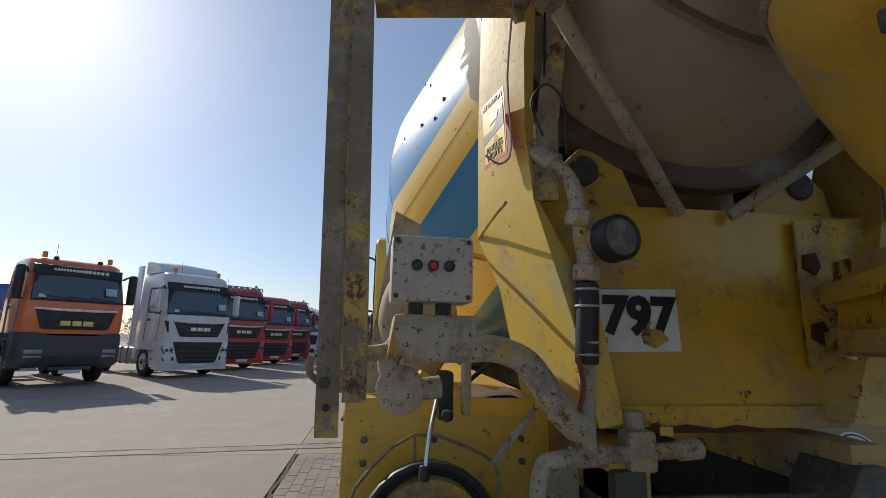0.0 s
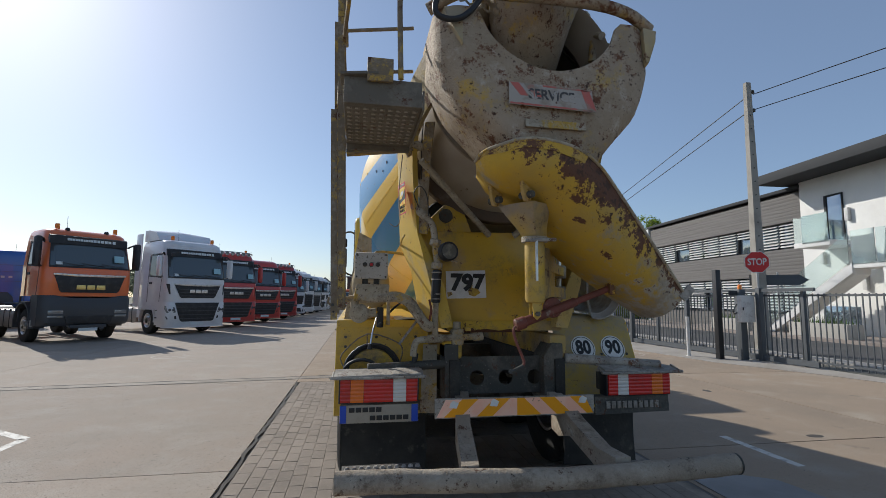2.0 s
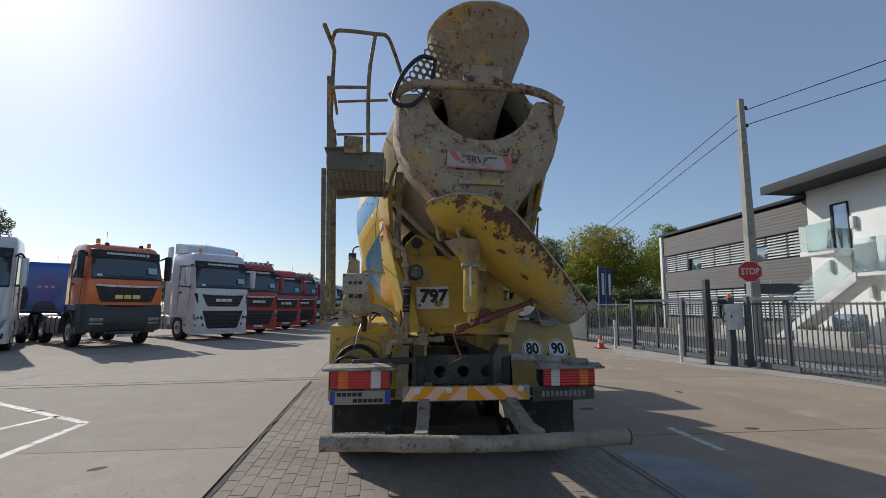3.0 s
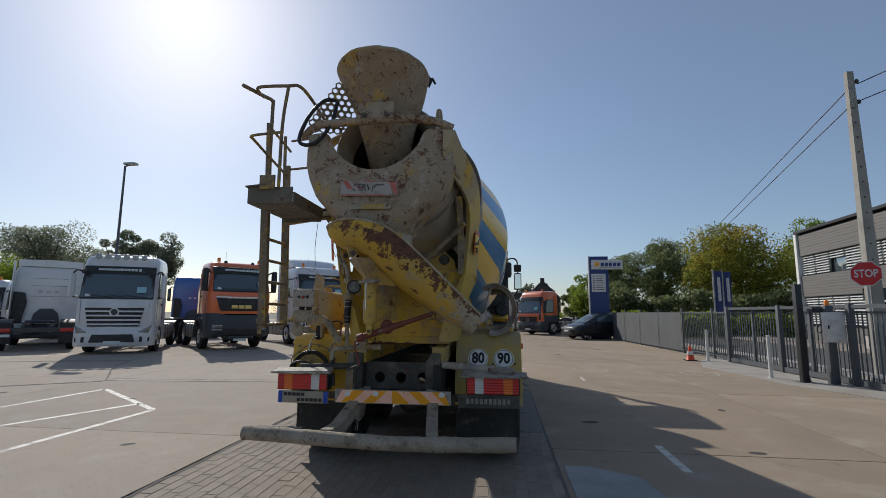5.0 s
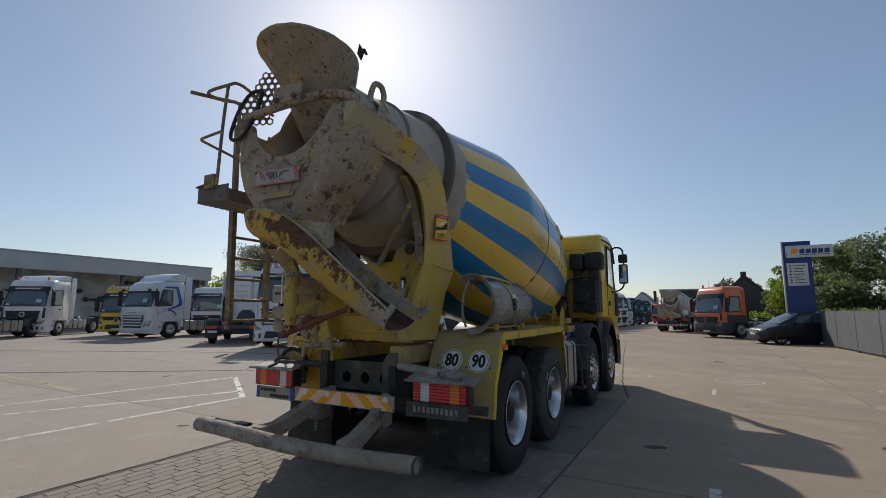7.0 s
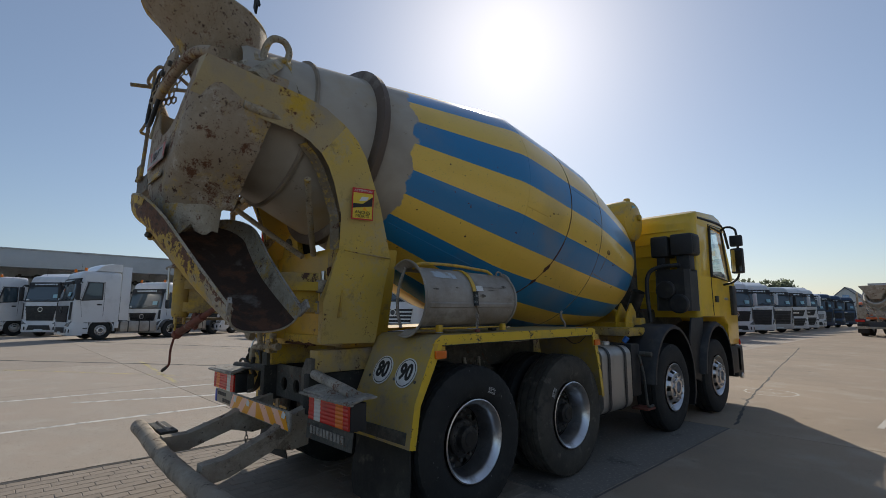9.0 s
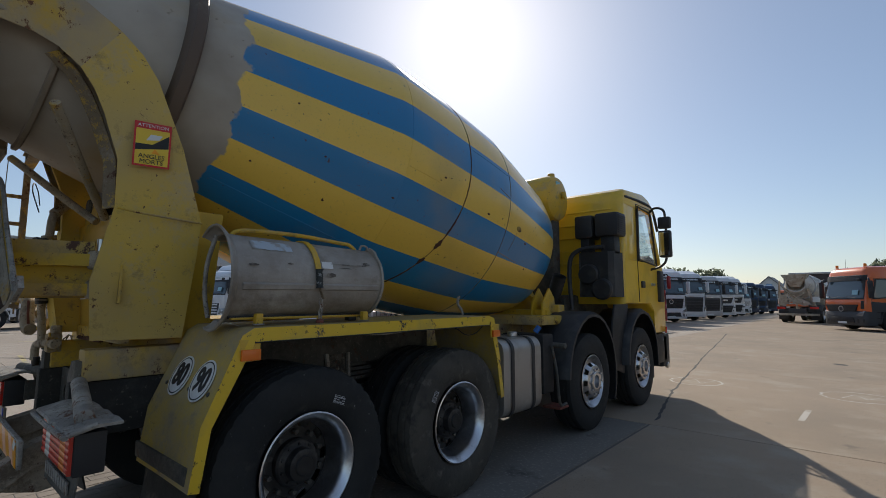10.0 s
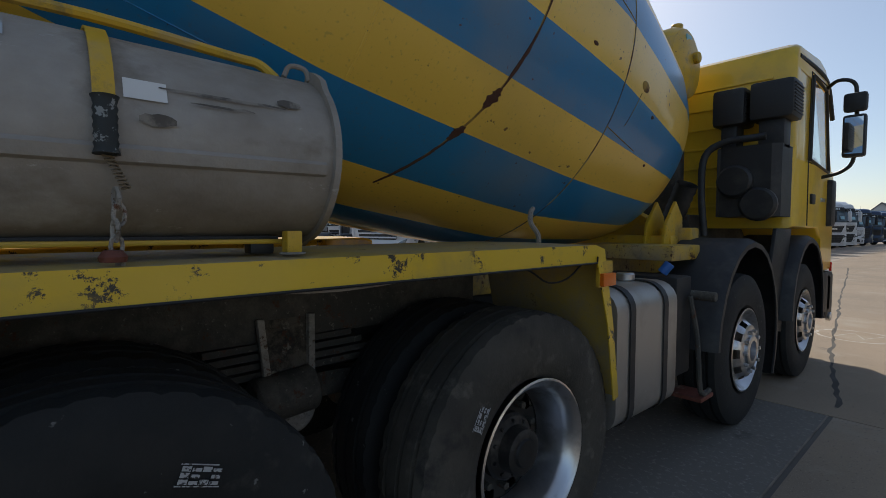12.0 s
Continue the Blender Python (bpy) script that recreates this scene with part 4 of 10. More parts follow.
def wheel(x, y, z, side, front, tag=None):
    m = pose(x, y, z, 0, 90 * side, 0)
    w = share("wheel", ME_TYRE_F if front else ME_TYRE_D if y > 2 else ME_TYRE, mixer, m)
    if front:
        share("rim", ME_RIM_F, w, pose(0, 0, 0.02))
        share("hub", ME_HUB_F, w, pose(0, 0, 0.02))
    else:
        share("rim", ME_RIM_R, w, pose(0, 0, 0.015))
        share("wheel_disc", ME_DISC_R, w, pose(0, 0, 0))
        share("hub", ME_HUB_R, w, pose(0, 0, 0))
    for k in range(10):
        a = 2 * math.pi * (k + (0.5 if front else 0)) / 10
        rr = 0.14 if front else 0.168
        share("wheel_nut", ME_NUT_F if front else ME_NUT_R, w, pose(rr * math.cos(a), rr * math.sin(a), 0.02 if front else 0))
    if tag is not None:
        a = radians(tag)
        share("tyre_sticker", ME_TAG, w, Matrix.Rotation(a, 4, "Z") @ pose(0, 0.385, 0.1462, 0, 0, 8) @ Matrix.Scale(0.78, 4))
    return w


for side in (1, -1):
    for y in (1.05, 2.38):
        wheel(side * 1.085, y, R_T, side, False, (62 if y < 2 else 143) if side > 0 else None)
        iw = share("inner_wheel", ME_TYRE, mixer, pose(side * 0.755, y, R_T, 0, 90 * side, 0))
        share("rim", ME_RIM_R, iw, pose(0, 0, 0.015))
    for y in (4.82, 6.52):
        wheel(side * 1.065, y, R_T, side, True)

# ---- rear pedestal: box, side arms, struts ----
rb = part("rear_box", prism([(-0.40, 1.24), (0.47, 1.24), (0.60, 2.0), (-0.66, 1.985)], "y", 0.30, 0.78, 0.012), M_YEL, mixer, "yellow sheet-steel pedestal box with rust chips")
part("box_bottom_flange", box(-0.42, 0.50, 0.285, 0.34, 1.225, 1.30, 0.006), M_YEL_DIRTY, rb)
part("rust_edge", prism([(-0.38, 1.222), (-0.33, 1.236), (-0.22, 1.228), (-0.12, 1.24), (-0.02, 1.226), (0.06, 1.238), (0.16, 1.225), (0.16, 1.214), (-0.38, 1.212)], "y", 0.280, 0.30), mat("flaking_rust", RUST, 0.95, bump=[(40, 0.6)]), rb)
part("side_flange", plate([(0.36, 0.27, 1.42), (0.62, 0.24, 1.45), (0.64, 0.24, 1.98), (0.36, 0.27, 1.96)], 0.012), M_YEL_DIRTY, rb)
M_FLAKE = mat("flaked_rust", RUST, 0.95, bump=[(40, 0.6)])
for x, z in ((0.40, 1.80), (0.55, 1.79), (0.40, 1.55)):
    part("rust_hole", prism([(x - 0.03, z - 0.02), (x + 0.01, z - 0.045), (x + 0.035, z - 0.01), (x + 0.02, z + 0.04), (x - 0.025, z + 0.03)], "y", 0.255 if x > 0.3 else 0.2965, 0.302), M_FLAKE, rb)
np_ = part("fleet_number_plate", plate([(-0.432, 0.292, 1.468), (-0.116, 0.292, 1.476), (-0.126, 0.292, 1.690), (-0.437, 0.292, 1.678)], 0.004), M_WHITE, rb, "white panel with the number 797 and flaked paint")
letters("797", 0.125, pose(-0.268, 0.2875, 1.588, 90, 0, 0), M_INK, np_, width=0.275, bold=0.008)
part("flaked_paint", prism([(-0.255, 1.50), (-0.215, 1.485), (-0.165, 1.515), (-0.19, 1.545), (-0.235, 1.552), (-0.225, 1.575), (-0.262, 1.53)], "y", 0.2835, 0.2915), M_YEL_DIRTY, np_)
part("flaked_paint", prism([(-0.42, 1.48), (-0.385, 1.50), (-0.39, 1.52), (-0.425, 1.515)], "y", 0.2875, 0.2915), M_YEL_DIRTY, np_)

arm_out = [(-0.80, 3.11), (-0.46, 3.04), (-0.18, 2.985), (-0.03, 2.93), (0.12, 2.83), (0.22, 2.74), (0.30, 2.63), (0.45, 2.30), (0.58, 1.90), (0.60, 1.70), (0.58, 1.25)]
arm_in = [(-0.86, 2.87), (-0.45, 2.80), (-0.20, 2.75), (-0.11, 2.70), (-0.02, 2.62), (0.04, 2.53), (0.09, 2.42), (0.17, 2.20), (0.18, 1.95), (0.12, 1.56), (0.16, 1.25)]
for sx in (-1, 1):
    rings = []
    for k, ((yo, zo), (yi, zi)) in enumerate(zip(arm_out, arm_in)):
        xo, xi = (0.66, 0.71, 0.765, 0.80, 0.825, 0.83, 0.825, 0.80, 0.77, 0.77, 0.77)[k], (0.56, 0.60, 0.64, 0.67, 0.70, 0.70, 0.69, 0.67, 0.655, 0.655, 0.655)[k]
        if k > 8:
            xo, xi = 0.765 - 0.09 * (k - 8), 0.56 - 0.08 * (k - 8)
        rings.append([(sx * xo, yo, zo), (sx * (xo - 0.02), (yo * 2 + yi) / 3, (zo * 2 + zi) / 3), (sx * (xo - 0.095), yi, zi), (sx * xi, yi + 0.02, zi + 0.01), (sx * xi, yo - 0.02, zo)])
    bm = loft(rings[4:], caps=True)
    arm = part("side_arm", bm, M_ARM, mixer, "curved yellow box-section arm carrying the drum")
    part("arm_head", loft(rings[:5], caps=True), M_ARMTOP, arm, "cement-caked upper end of the arm")
    part("weld_line", tube([(sx * 0.77, 0.17, 1.93), (sx * 0.777, 0.30, 1.915), (sx * 0.767, 0.585, 1.90)], 0.006, 6, 3), M_YEL_DIRTY, arm)
    part("inner_rib", loft([[(sx * 0.66, yi + 0.01, zi), (sx * 0.60, yi - 0.03, zi - 0.01)] for yi, zi in arm_in[3:9]], close=False, thick=0.01), M_LADDER, arm)
    part("support_strut", tube([(sx * 0.10, 0.275, 1.965), (sx * 0.36, 0.105, 2.165), (sx * 0.61, -0.05, 2.36), (sx * 0.69, -0.10, 2.42)], 0.024, 12, 4), M_CEMENT, mixer)
    part("upper_strut", cyl((sx * 0.62, -0.55, 2.86), (sx * 0.66, -0.1, 2.80), 0.03), M_CEMENT, mixer)
    rl = part("drum_roller", lathe([(0.05, -0.06), (0.135, -0.06), (0.15, -0.045), (0.15, 0.045), (0.135, 0.06), (0.05, 0.06), (0.05, 0.075), (0, 0.075)], 28, pose(sx * 0.44, 0.44, 2.10, 80, 0, sx * 10)), M_RUBBER, mixer, "black drum support roller")
    part("roller_bracket", prism([(sx * 0.22, 1.96), (sx * 0.58, 1.96), (sx * 0.55, 2.10), (sx * 0.45, 2.20), (sx * 0.30, 2.16)], "y", 0.31, 0.36, 0.006), M_YEL_DIRTY, mixer)
    part("roller_boss", cyl((sx * 0.44, 0.29, 2.11), (sx * 0.44, 0.38, 2.11), 0.055, 16), M_STEEL, rl)
for sx in (1, -1):
    right = Vector((0.22, 1.0, 0)) if sx > 0 else Vector((0.22, -1.0, 0))
    fr = face_frame((sx * 0.790, 0.30, 2.285) if sx > 0 else (-0.785, 0.26, 2.22), right, (0, -0.30 if sx > 0 else -0.30, 1))
    stick = part("warning_sticker", box(-0.085, 0.085, -0.118, 0.118, 0, 0.002, 0), M_SIGNRED, mixer, "red-bordered blind spot warning sticker with yellow field", fr)
    part("sticker_field", box(-0.076, 0.076, -0.108, 0.082, 0.002, 0.003, 0), mat("sticker_yellow", (0.80, 0.55, 0.04), 0.4), stick)
    part("sticker_road", prism([(-0.076, 0.0), (0.0, 0.002), (0.075, 0.06), (0.075, -0.01), (-0.076, -0.035)], "z", 0.003, 0.0038), M_INK, stick)
    part("sticker_truck", prism([(-0.03, 0.02), (0.03, 0.03), (0.045, 0.055), (-0.01, 0.055)], "z", 0.0038, 0.0046), M_WHITE, stick)
    part("sticker_cone", prism([(-0.002, -0.045), (0.04, -0.05), (0.012, -0.02)], "z", 0.003, 0.0042), M_AMBER, stick)
    letters("ATTENTION", 0.018, pose(0, 0.099, 0.0032), M_WHITE, stick, width=0.14)
    letters("ANGLES", 0.024, pose(0, -0.064, 0.0045), M_INK, stick, width=0.12)
    letters("MORTS", 0.024, pose(0, -0.092, 0.0045), M_INK, stick, width=0.105)

# ---- discharge shroud with the service sign ----
XC = -0.035
lev = [(3.13, 0.67, -0.80, -0.24), (3.0, 0.675, -0.82, -0.27), (2.85, 0.665, -0.84, -0.33), (2.70, 0.62, -0.855, -0.37), (2.55, 0.55, -0.87, -0.40), (2.42, 0.43, -0.88, -0.42), (2.30, 0.33, -0.875, -0.43), (2.20, 0.29, -0.85, -0.45)]


def shroud_point(z, u):
    zs = [l[0] for l in lev]
    hw, yr, yf = (float(np.interp(z, zs[::-1], [l[k] for l in lev][::-1])) for k in (1, 2, 3))
    # u from -1 to 1 runs from the left front edge round the back to the right front edge
    a = abs(u)
    if a > 0.52:
        t = (a - 0.52) / 0.48
        x, y = hw, yr + 0.16 + (yf - yr - 0.16) * t
    elif a > 0.34:
        t = (a - 0.34) / 0.18 * math.pi / 2
        x, y = hw - 0.16 + 0.16 * math.sin(t), yr + 0.16 * (1 - math.cos(t))
    else:
        x, y = (hw - 0.16) * a / 0.34, yr
    return Vector((XC + math.copysign(x, u), y, z))


cols = []
for i in range(73):
    u = -1 + 2 * i / 72
    p = shroud_point(3.0, u)
    dx = p.x - XC
    ztop = 3.13
    if abs(u) < 0.36:
        ztop = min(3.13, 3.20 - math.sqrt(max(0.0, 0.435 ** 2 - dx * dx)))
    cols.append([shroud_point(2.20 + (ztop - 2.20) * j / 20, u) + Vector((0, 0.006 * noise.noise((i * 0.4, j * 0.5, 3)), 0)) for j in range(21)])
shroud = part("discharge_shroud", loft(cols, close=False, thick=0.012), M_SHROUD, mixer, "cement-splashed rusty discharge shroud with a round cut-out")
part("top_bar", tube([(-0.74, -0.72, 3.13), (-0.60, -0.80, 3.19), (-0.45, -0.83, 3.20), (0.15, -0.83, 3.22), (0.45, -0.81, 3.20), (0.64, -0.76, 3.14)], 0.036, 12, 4), M_SHROUD, shroud)
part("lower_strip", plate([(-0.22, -0.902, 2.405), (0.13, -0.902, 2.405), (0.13, -0.895, 2.45), (-0.22, -0.895, 2.45)], 0.008), M_CEMENT, shroud)
skirt = []
for k in range(41):
    a = math.pi * (2.18 - 1.36 * k / 40)
    hang = 0.045 * noise.noise((k * 0.3, 2.0, 5.0)) + 0.015 * noise.noise((k * 0.8, 1.0, 2.0))
    ca, sa = math.copysign(abs(math.cos(a)) ** 0.7, math.cos(a)), math.copysign(abs(math.sin(a)) ** 0.8, math.sin(a))
    skirt.append([(XC + w * ca + dx, -0.65 + h * sa, z + g * hang) for w, h, dx, z, g in ((0.300, 0.225, 0, 2.27, 0), (0.298, 0.220, 0, 2.20, 0), (0.29, 0.205, 0.01, 2.13, 0.6), (0.28, 0.185, 0.03, 2.075 - 0.045 * math.cos(a), 1.2))])
part("outlet_skirt", loft(skirt, close=False, thick=0.01), M_CEMENT, shroud, "torn cement-caked outlet skirt")
fr = face_frame((-0.065, -0.886, 2.588), (1, -0.012, -0.03), (0, 0.13, 1))
sg = part("service_sign", box(-0.245, 0.245, -0.068, 0.068, 0, 0.004, 0.001), mat("worn_sign_white", (0.40, 0.36, 0.31), 0.6, stains=[(DUST, 8, 0.5, 0.62), ((0.13, 0.06, 0.04), 20, 0.64, 0.68)]), shroud, "worn white service sign with red diagonal ends", fr)
M_FADED = mat("faded_red", (0.50, 0.13, 0.10), 0.6, stains=[(DUST, 10, 0.5, 0.62)])
for a, b in ((-0.24, -0.19), (0.175, 0.22), (-0.16, -0.12)):
    part("red_stripe", prism([(a, 0.066), (a + 0.05, 0.066), (a + 0.09, -0.066) if a > 0 else (a + 0.11, -0.01), (a + 0.04, -0.066) if a > 0 else (a + 0.06, -0.01)], "z", 0.004, 0.005), M_FADED, sg)
part("red_edge", box(-0.24, 0.24, -0.066, -0.056, 0.004, 0.005, 0), M_FADED, sg)
part("red_edge", box(-0.05, 0.24, 0.056, 0.066, 0.004, 0.005, 0), M_FADED, sg)
letters("SERVICE", 0.062, pose(0.0, 0.004, 0.0055), mat("worn_ink", (0.07, 0.065, 0.06), 0.6, stains=[((0.42, 0.38, 0.33), 14, 0.52, 0.56)]), sg, width=0.27, bold=0.002)

# ---- feed hopper and its spout ----
rings = []
for (cx, cy, cz), rx, ry, tilt in (((-0.025, -0.635, 3.715), 0.41, 0.43, -6), ((-0.02, -0.56, 3.58), 0.365, 0.34, -4), ((-0.01, -0.50, 3.42), 0.30, 0.275, 0), ((-0.02, -0.45, 3.26), 0.25, 0.24, 6), ((-0.02, -0.42, 3.12), 0.21, 0.19, 10), ((-0.02, -0.22, 2.90), 0.19, 0.17, 30), ((-0.02, -0.05, 2.78), 0.18, 0.16, 40)):
    rr = []
    for k in range(40):
        a = 2 * math.pi * k / 40
        p = Vector((rx * math.cos(a), ry * math.sin(a), 0))
        p.rotate(Euler((radians(tilt), 0, 0)))
        if cz > 3.7:
            p.z += 0.012 * noise.noise((math.cos(a) * 4, math.sin(a) * 4, 1.0))
        rr.append(Vector((cx, cy, cz)) + p)
    rings.append(rr)
hop = part("feed_hopper", loft(rings, thick=0.012), M_SHROUD, mixer, "cement-caked flared feed hopper above the drum mouth")
part("hopper_rim", tube([p for p in rings[0]] + [rings[0][0]], 0.016, 8, 1), M_CEMENT, hop)
br = part("hopper_bracket", plate([(-0.185, -0.875, 3.215), (0.13, -0.875, 3.215), (0.13, -0.86, 3.37), (-0.185, -0.86, 3.37)], 0.015), M_SHROUD, hop)
for x in (-0.13, 0.07):
    part("bolt", cyl((x, -0.87, 3.245), (x, -0.895, 3.245), 0.022, 8), M_STEEL, hop)
part("torn_flap", prism([(0.33, 3.77), (0.35, 3.86), (0.385, 3.80), (0.41, 3.80), (0.44, 3.74), (0.42, 3.735), (0.40, 3.77), (0.37, 3.70)], "y", -0.42, -0.405), M_RUBBER, hop, "torn black rubber flap on the hopper rim")
part("hopper_support", tube([(0.45, -0.40, 3.10), (0.44, -0.42, 3.30), (0.30, -0.36, 3.42), (0.12, -0.20, 3.40)], 0.028, 10, 4), M_CEMENT, mixer)
part("hopper_support", tube([(0.46, -0.52, 3.22), (0.45, -0.40, 3.29), (0.45, -0.26, 3.34), (0.45, -0.19, 3.38), (0.45, -0.175, 3.46), (0.45, -0.22, 3.52), (0.45, -0.30, 3.51), (0.45, -0.35, 3.43), (0.44, -0.37, 3.30)], 0.026, 10, 4), M_CEMENT, mixer)
part("hopper_stay", bar((0.62, -0.12, 3.0), (0.45, -0.19, 3.38), 0.05, 0.03), M_CEMENT, mixer)
hoop = [(0.66, -0.50, 3.08), (0.58, -0.36, 3.24), (0.42, -0.25, 3.38), (0.22, -0.18, 3.46), (0.0, -0.15, 3.49), (-0.22, -0.18, 3.46), (-0.42, -0.25, 3.38), (-0.58, -0.36, 3.24), (-0.66, -0.50, 3.08)]
part("hopper_hoop", loft([[(x, y - 0.05, z + 0.0), (x * 1.02, y, z + 0.01), (x, y + 0.07, z - 0.02)] for x, y, z in hoop], close=False, thick=0.012), M_CEMENT, mixer, "arched dusty collar over the drum mouth")

# perforated guard beside the mouth
bm = bmesh.new()
for i in range(-12, 13):
    for j in range(-12, 13):
        cx, cz = 0.062 * (i + 0.5 * (j % 2)), 0.0537 * j
        d, a = math.hypot(cx, cz), math.degrees(math.atan2(cz, cx)) % 360
        if not (0.34 < d < 0.64 and 112 < a < 176):
            continue
        o = [bm.verts.new((cx + 0.0358 * math.sin(radians(60 * k)), 0, cz + 0.0358 * math.cos(radians(60 * k)))) for k in range(6)]
        q = [bm.verts.new((cx + 0.0215 * math.sin(radians(60 * k)), 0, cz + 0.0215 * math.cos(radians(60 * k)))) for k in range(6)]
        for k in range(6):
            bm.faces.new((o[k], o[(k + 1) % 6], q[(k + 1) % 6], q[k]))
bmesh.ops.remove_doubles(bm, verts=bm.verts, dist=0.0015)
bmesh.ops.solidify(bm, geom=bm.faces[:], thickness=0.004)
part("perforated_guard", bm, M_LADDER, mixer, "rusty perforated guard plate beside the drum mouth", pose(-0.03, -0.62, 3.10, 0, 0, 22))
part("black_hose", tube([(-0.42, -0.78, 3.44), (-0.52, -0.82, 3.42), (-0.64, -0.84, 3.28), (-0.72, -0.85, 3.08), (-0.68, -0.85, 3.01), (-0.56, -0.85, 3.03), (-0.44, -0.83, 3.20), (-0.40, -0.80, 3.42)], 0.017, 10, 6), M_HOSE, mixer, "looped black rubber hose")

# ---- discharge chute ----
key = [((-0.455, -0.70, 2.25), (-0.40, -0.50, 2.22), 0.03), ((-0.44, -0.83, 2.27), (-0.33, -0.40, 2.22), 0.12), ((-0.36, -0.93, 2.285), (-0.22, -0.32, 2.22), 0.18), ((-0.22, -0.985, 2.31), (-0.10, -0.25, 2.19), 0.22), ((0.0, -0.985, 2.28), (0.03, -0.21, 2.13), 0.25), ((0.16, -0.95, 2.21), (0.14, -0.20, 2.04), 0.27), ((0.32, -0.88, 2.08), (0.36, -0.20, 1.86), 0.28), ((0.60, -0.77, 1.80), (0.62, -0.20, 1.68), 0.25), ((0.90, -0.64, 1.50), (0.89, -0.20, 1.50), 0.19)]
flat = [list(r) + list(f) + [d] for r, f, d in key]
cl = []
for i in range(len(flat) - 1):
    p0, p1, p2, p3 = flat[max(i - 1, 0)], flat[i], flat[i + 1], flat[min(i + 2, len(flat) - 1)]
    for q in range(3):
        h = q / 3
        v = [b + 0.5 * h * (c - a + h * (2 * a - 5 * b + 4 * c - d + h * (3 * (b - c) + d - a))) for a, b, c, d in zip(p0, p1, p2, p3)]
        cl.append((v[0:3], v[3:6], v[6]))
cl.append(key[-1])
out_r, in_r = [], []
for i, (rr, ff, dp) in enumerate(cl):
    mid = (Vector(rr) + Vector(ff)) / 2
    half = (Vector(ff) - Vector(rr)) / 2
    a, b = cl[max(i - 1, 0)], cl[min(i + 1, len(cl) - 1)]
    t = ((Vector(b[0]) + Vector(b[1])) - (Vector(a[0]) + Vector(a[1]))).normalized()
    nn = half.normalized().cross(t).normalized()
    nn = nn if nn.z > 0 else -nn
    for store, off in ((out_r, 0.0), (in_r, 0.012)):
        store.append([mid + half * (1 - off / half.length) * math.copysign(abs(math.sin(radians(sa))) ** 0.75, sa) - nn * (dp - off) * max(0.0, math.cos(radians(sa))) ** 0.7 for sa in range(-90, 91, 10)])
chute = part("discharge_chute", loft([o + n_[::-1] for o, n_ in zip(out_r, in_r)], caps=True), M_CHUTE, mixer, "rust-pitted yellow discharge chute, folded to one side")
part("chute_lining", loft([[p + Vector((0, 0, 0.004)) for p in r[:17]] for r in in_r], close=False), M_CHUTE_IN, chute, "dark rusty chute trough with dried cement")
part("cement_crust", loft([[p + Vector((0, -0.003, 0.005)) for p in r[16:]] for r in in_r], close=False), M_CEMENT, chute, "grey dried cement on the chute wall")
part("chute_rim", tube([r[0] + Vector((0, -0.003, 0)) for r in out_r[::2]], 0.009, 8, 2), M_CEMENT, chute)
part("rim_band", loft([[r[0] * (1 - g) + r[1] * g + Vector((0, -0.005, 0.004 - 0.006 * g)) for g in (0, 0.3, 0.6, 0.8 + 0.15 * noise.noise((i * 0.7, 0.5, 1.5)))] for i, r in enumerate(out_r[:15])], close=False), M_YEL_RUST, chute, "rust-brown worn rim band")
part("chute_rim", tube([r[-1] + Vector((0, 0.003, 0)) for r in out_r[::2]], 0.011, 8, 2), M_GREY, chute)
part("chute_end_lug", bar(out_r[-1][0] + Vector((-0.03, -0.01, -0.02)), out_r[-1][0] + Vector((0.03, -0.02, 0.05)), 0.02, 0.05), M_GREY, chute)
part("chute_end_lug", bar(out_r[-1][-1] + Vector((-0.05, 0.0, -0.02)), out_r[-1][-1] + Vector((0.05, 0.01, 0.04)), 0.02, 0.06), M_GREY, chute)
for x, y in ((-0.325, -0.67), (-0.20, -0.85)):
    ear = pose(x, y, 0, 0, 0, 31)
    part("pivot_ear", prism([(-0.055, 2.13), (0.05, 2.13), (0.04, 2.04), (0.012, 2.0), (-0.02, 2.0), (-0.04, 2.04)], "y", -0.012, 0.012, 0.004), M_YEL_RUST, chute, "", ear)
    part("pivot_bolt", cyl((-0.002, -0.045, 2.035), (-0.002, 0.045, 2.035), 0.020, 10), M_STEEL, chute, "", ear)
# swivel post, cradle, prop and crank
PX, PY = -0.085, -0.655
post = part("chute_post", lathe([(0.0, 1.44), (0.05, 1.45), (0.058, 1.47), (0.058, 1.79), (0.054, 1.81), (0.05, 1.82), (0.05, 1.86), (0, 1.86)], 28, pose(PX, PY, 0)), M_YEL_DIRTY, mixer, "yellow swivel post under the chute")
for sx in (-1, 1):
    part("post_fork", prism([(PX - 0.03, 1.46), (PX + 0.03, 1.46), (PX + 0.022, 1.37), (PX, 1.35), (PX - 0.022, 1.37)], "y", PY + sx * 0.028 - 0.006, PY + sx * 0.028 + 0.006, 0.003), M_YEL_DIRTY, post)
part("fork_bolt", cyl((PX, PY - 0.05, 1.385), (PX, PY + 0.05, 1.385), 0.014, 10), M_STEEL, post)
part("post_collar", lathe([(0.05, 0), (0.076, 0), (0.076, 0.03), (0.05, 0.03)], 28, pose(PX, PY, 1.80)), M_CEMENT, post)
part("clamp_lever", cyl((PX - 0.09, PY - 0.085, 1.80), (PX + 0.10, PY - 0.08, 1.81), 0.011, 8), M_GREY, post)
part("clamp_rod", cyl((PX - 0.02, PY - 0.085, 1.57), (PX - 0.02, PY - 0.085, 1.80), 0.008, 8), M_CHROME, post)
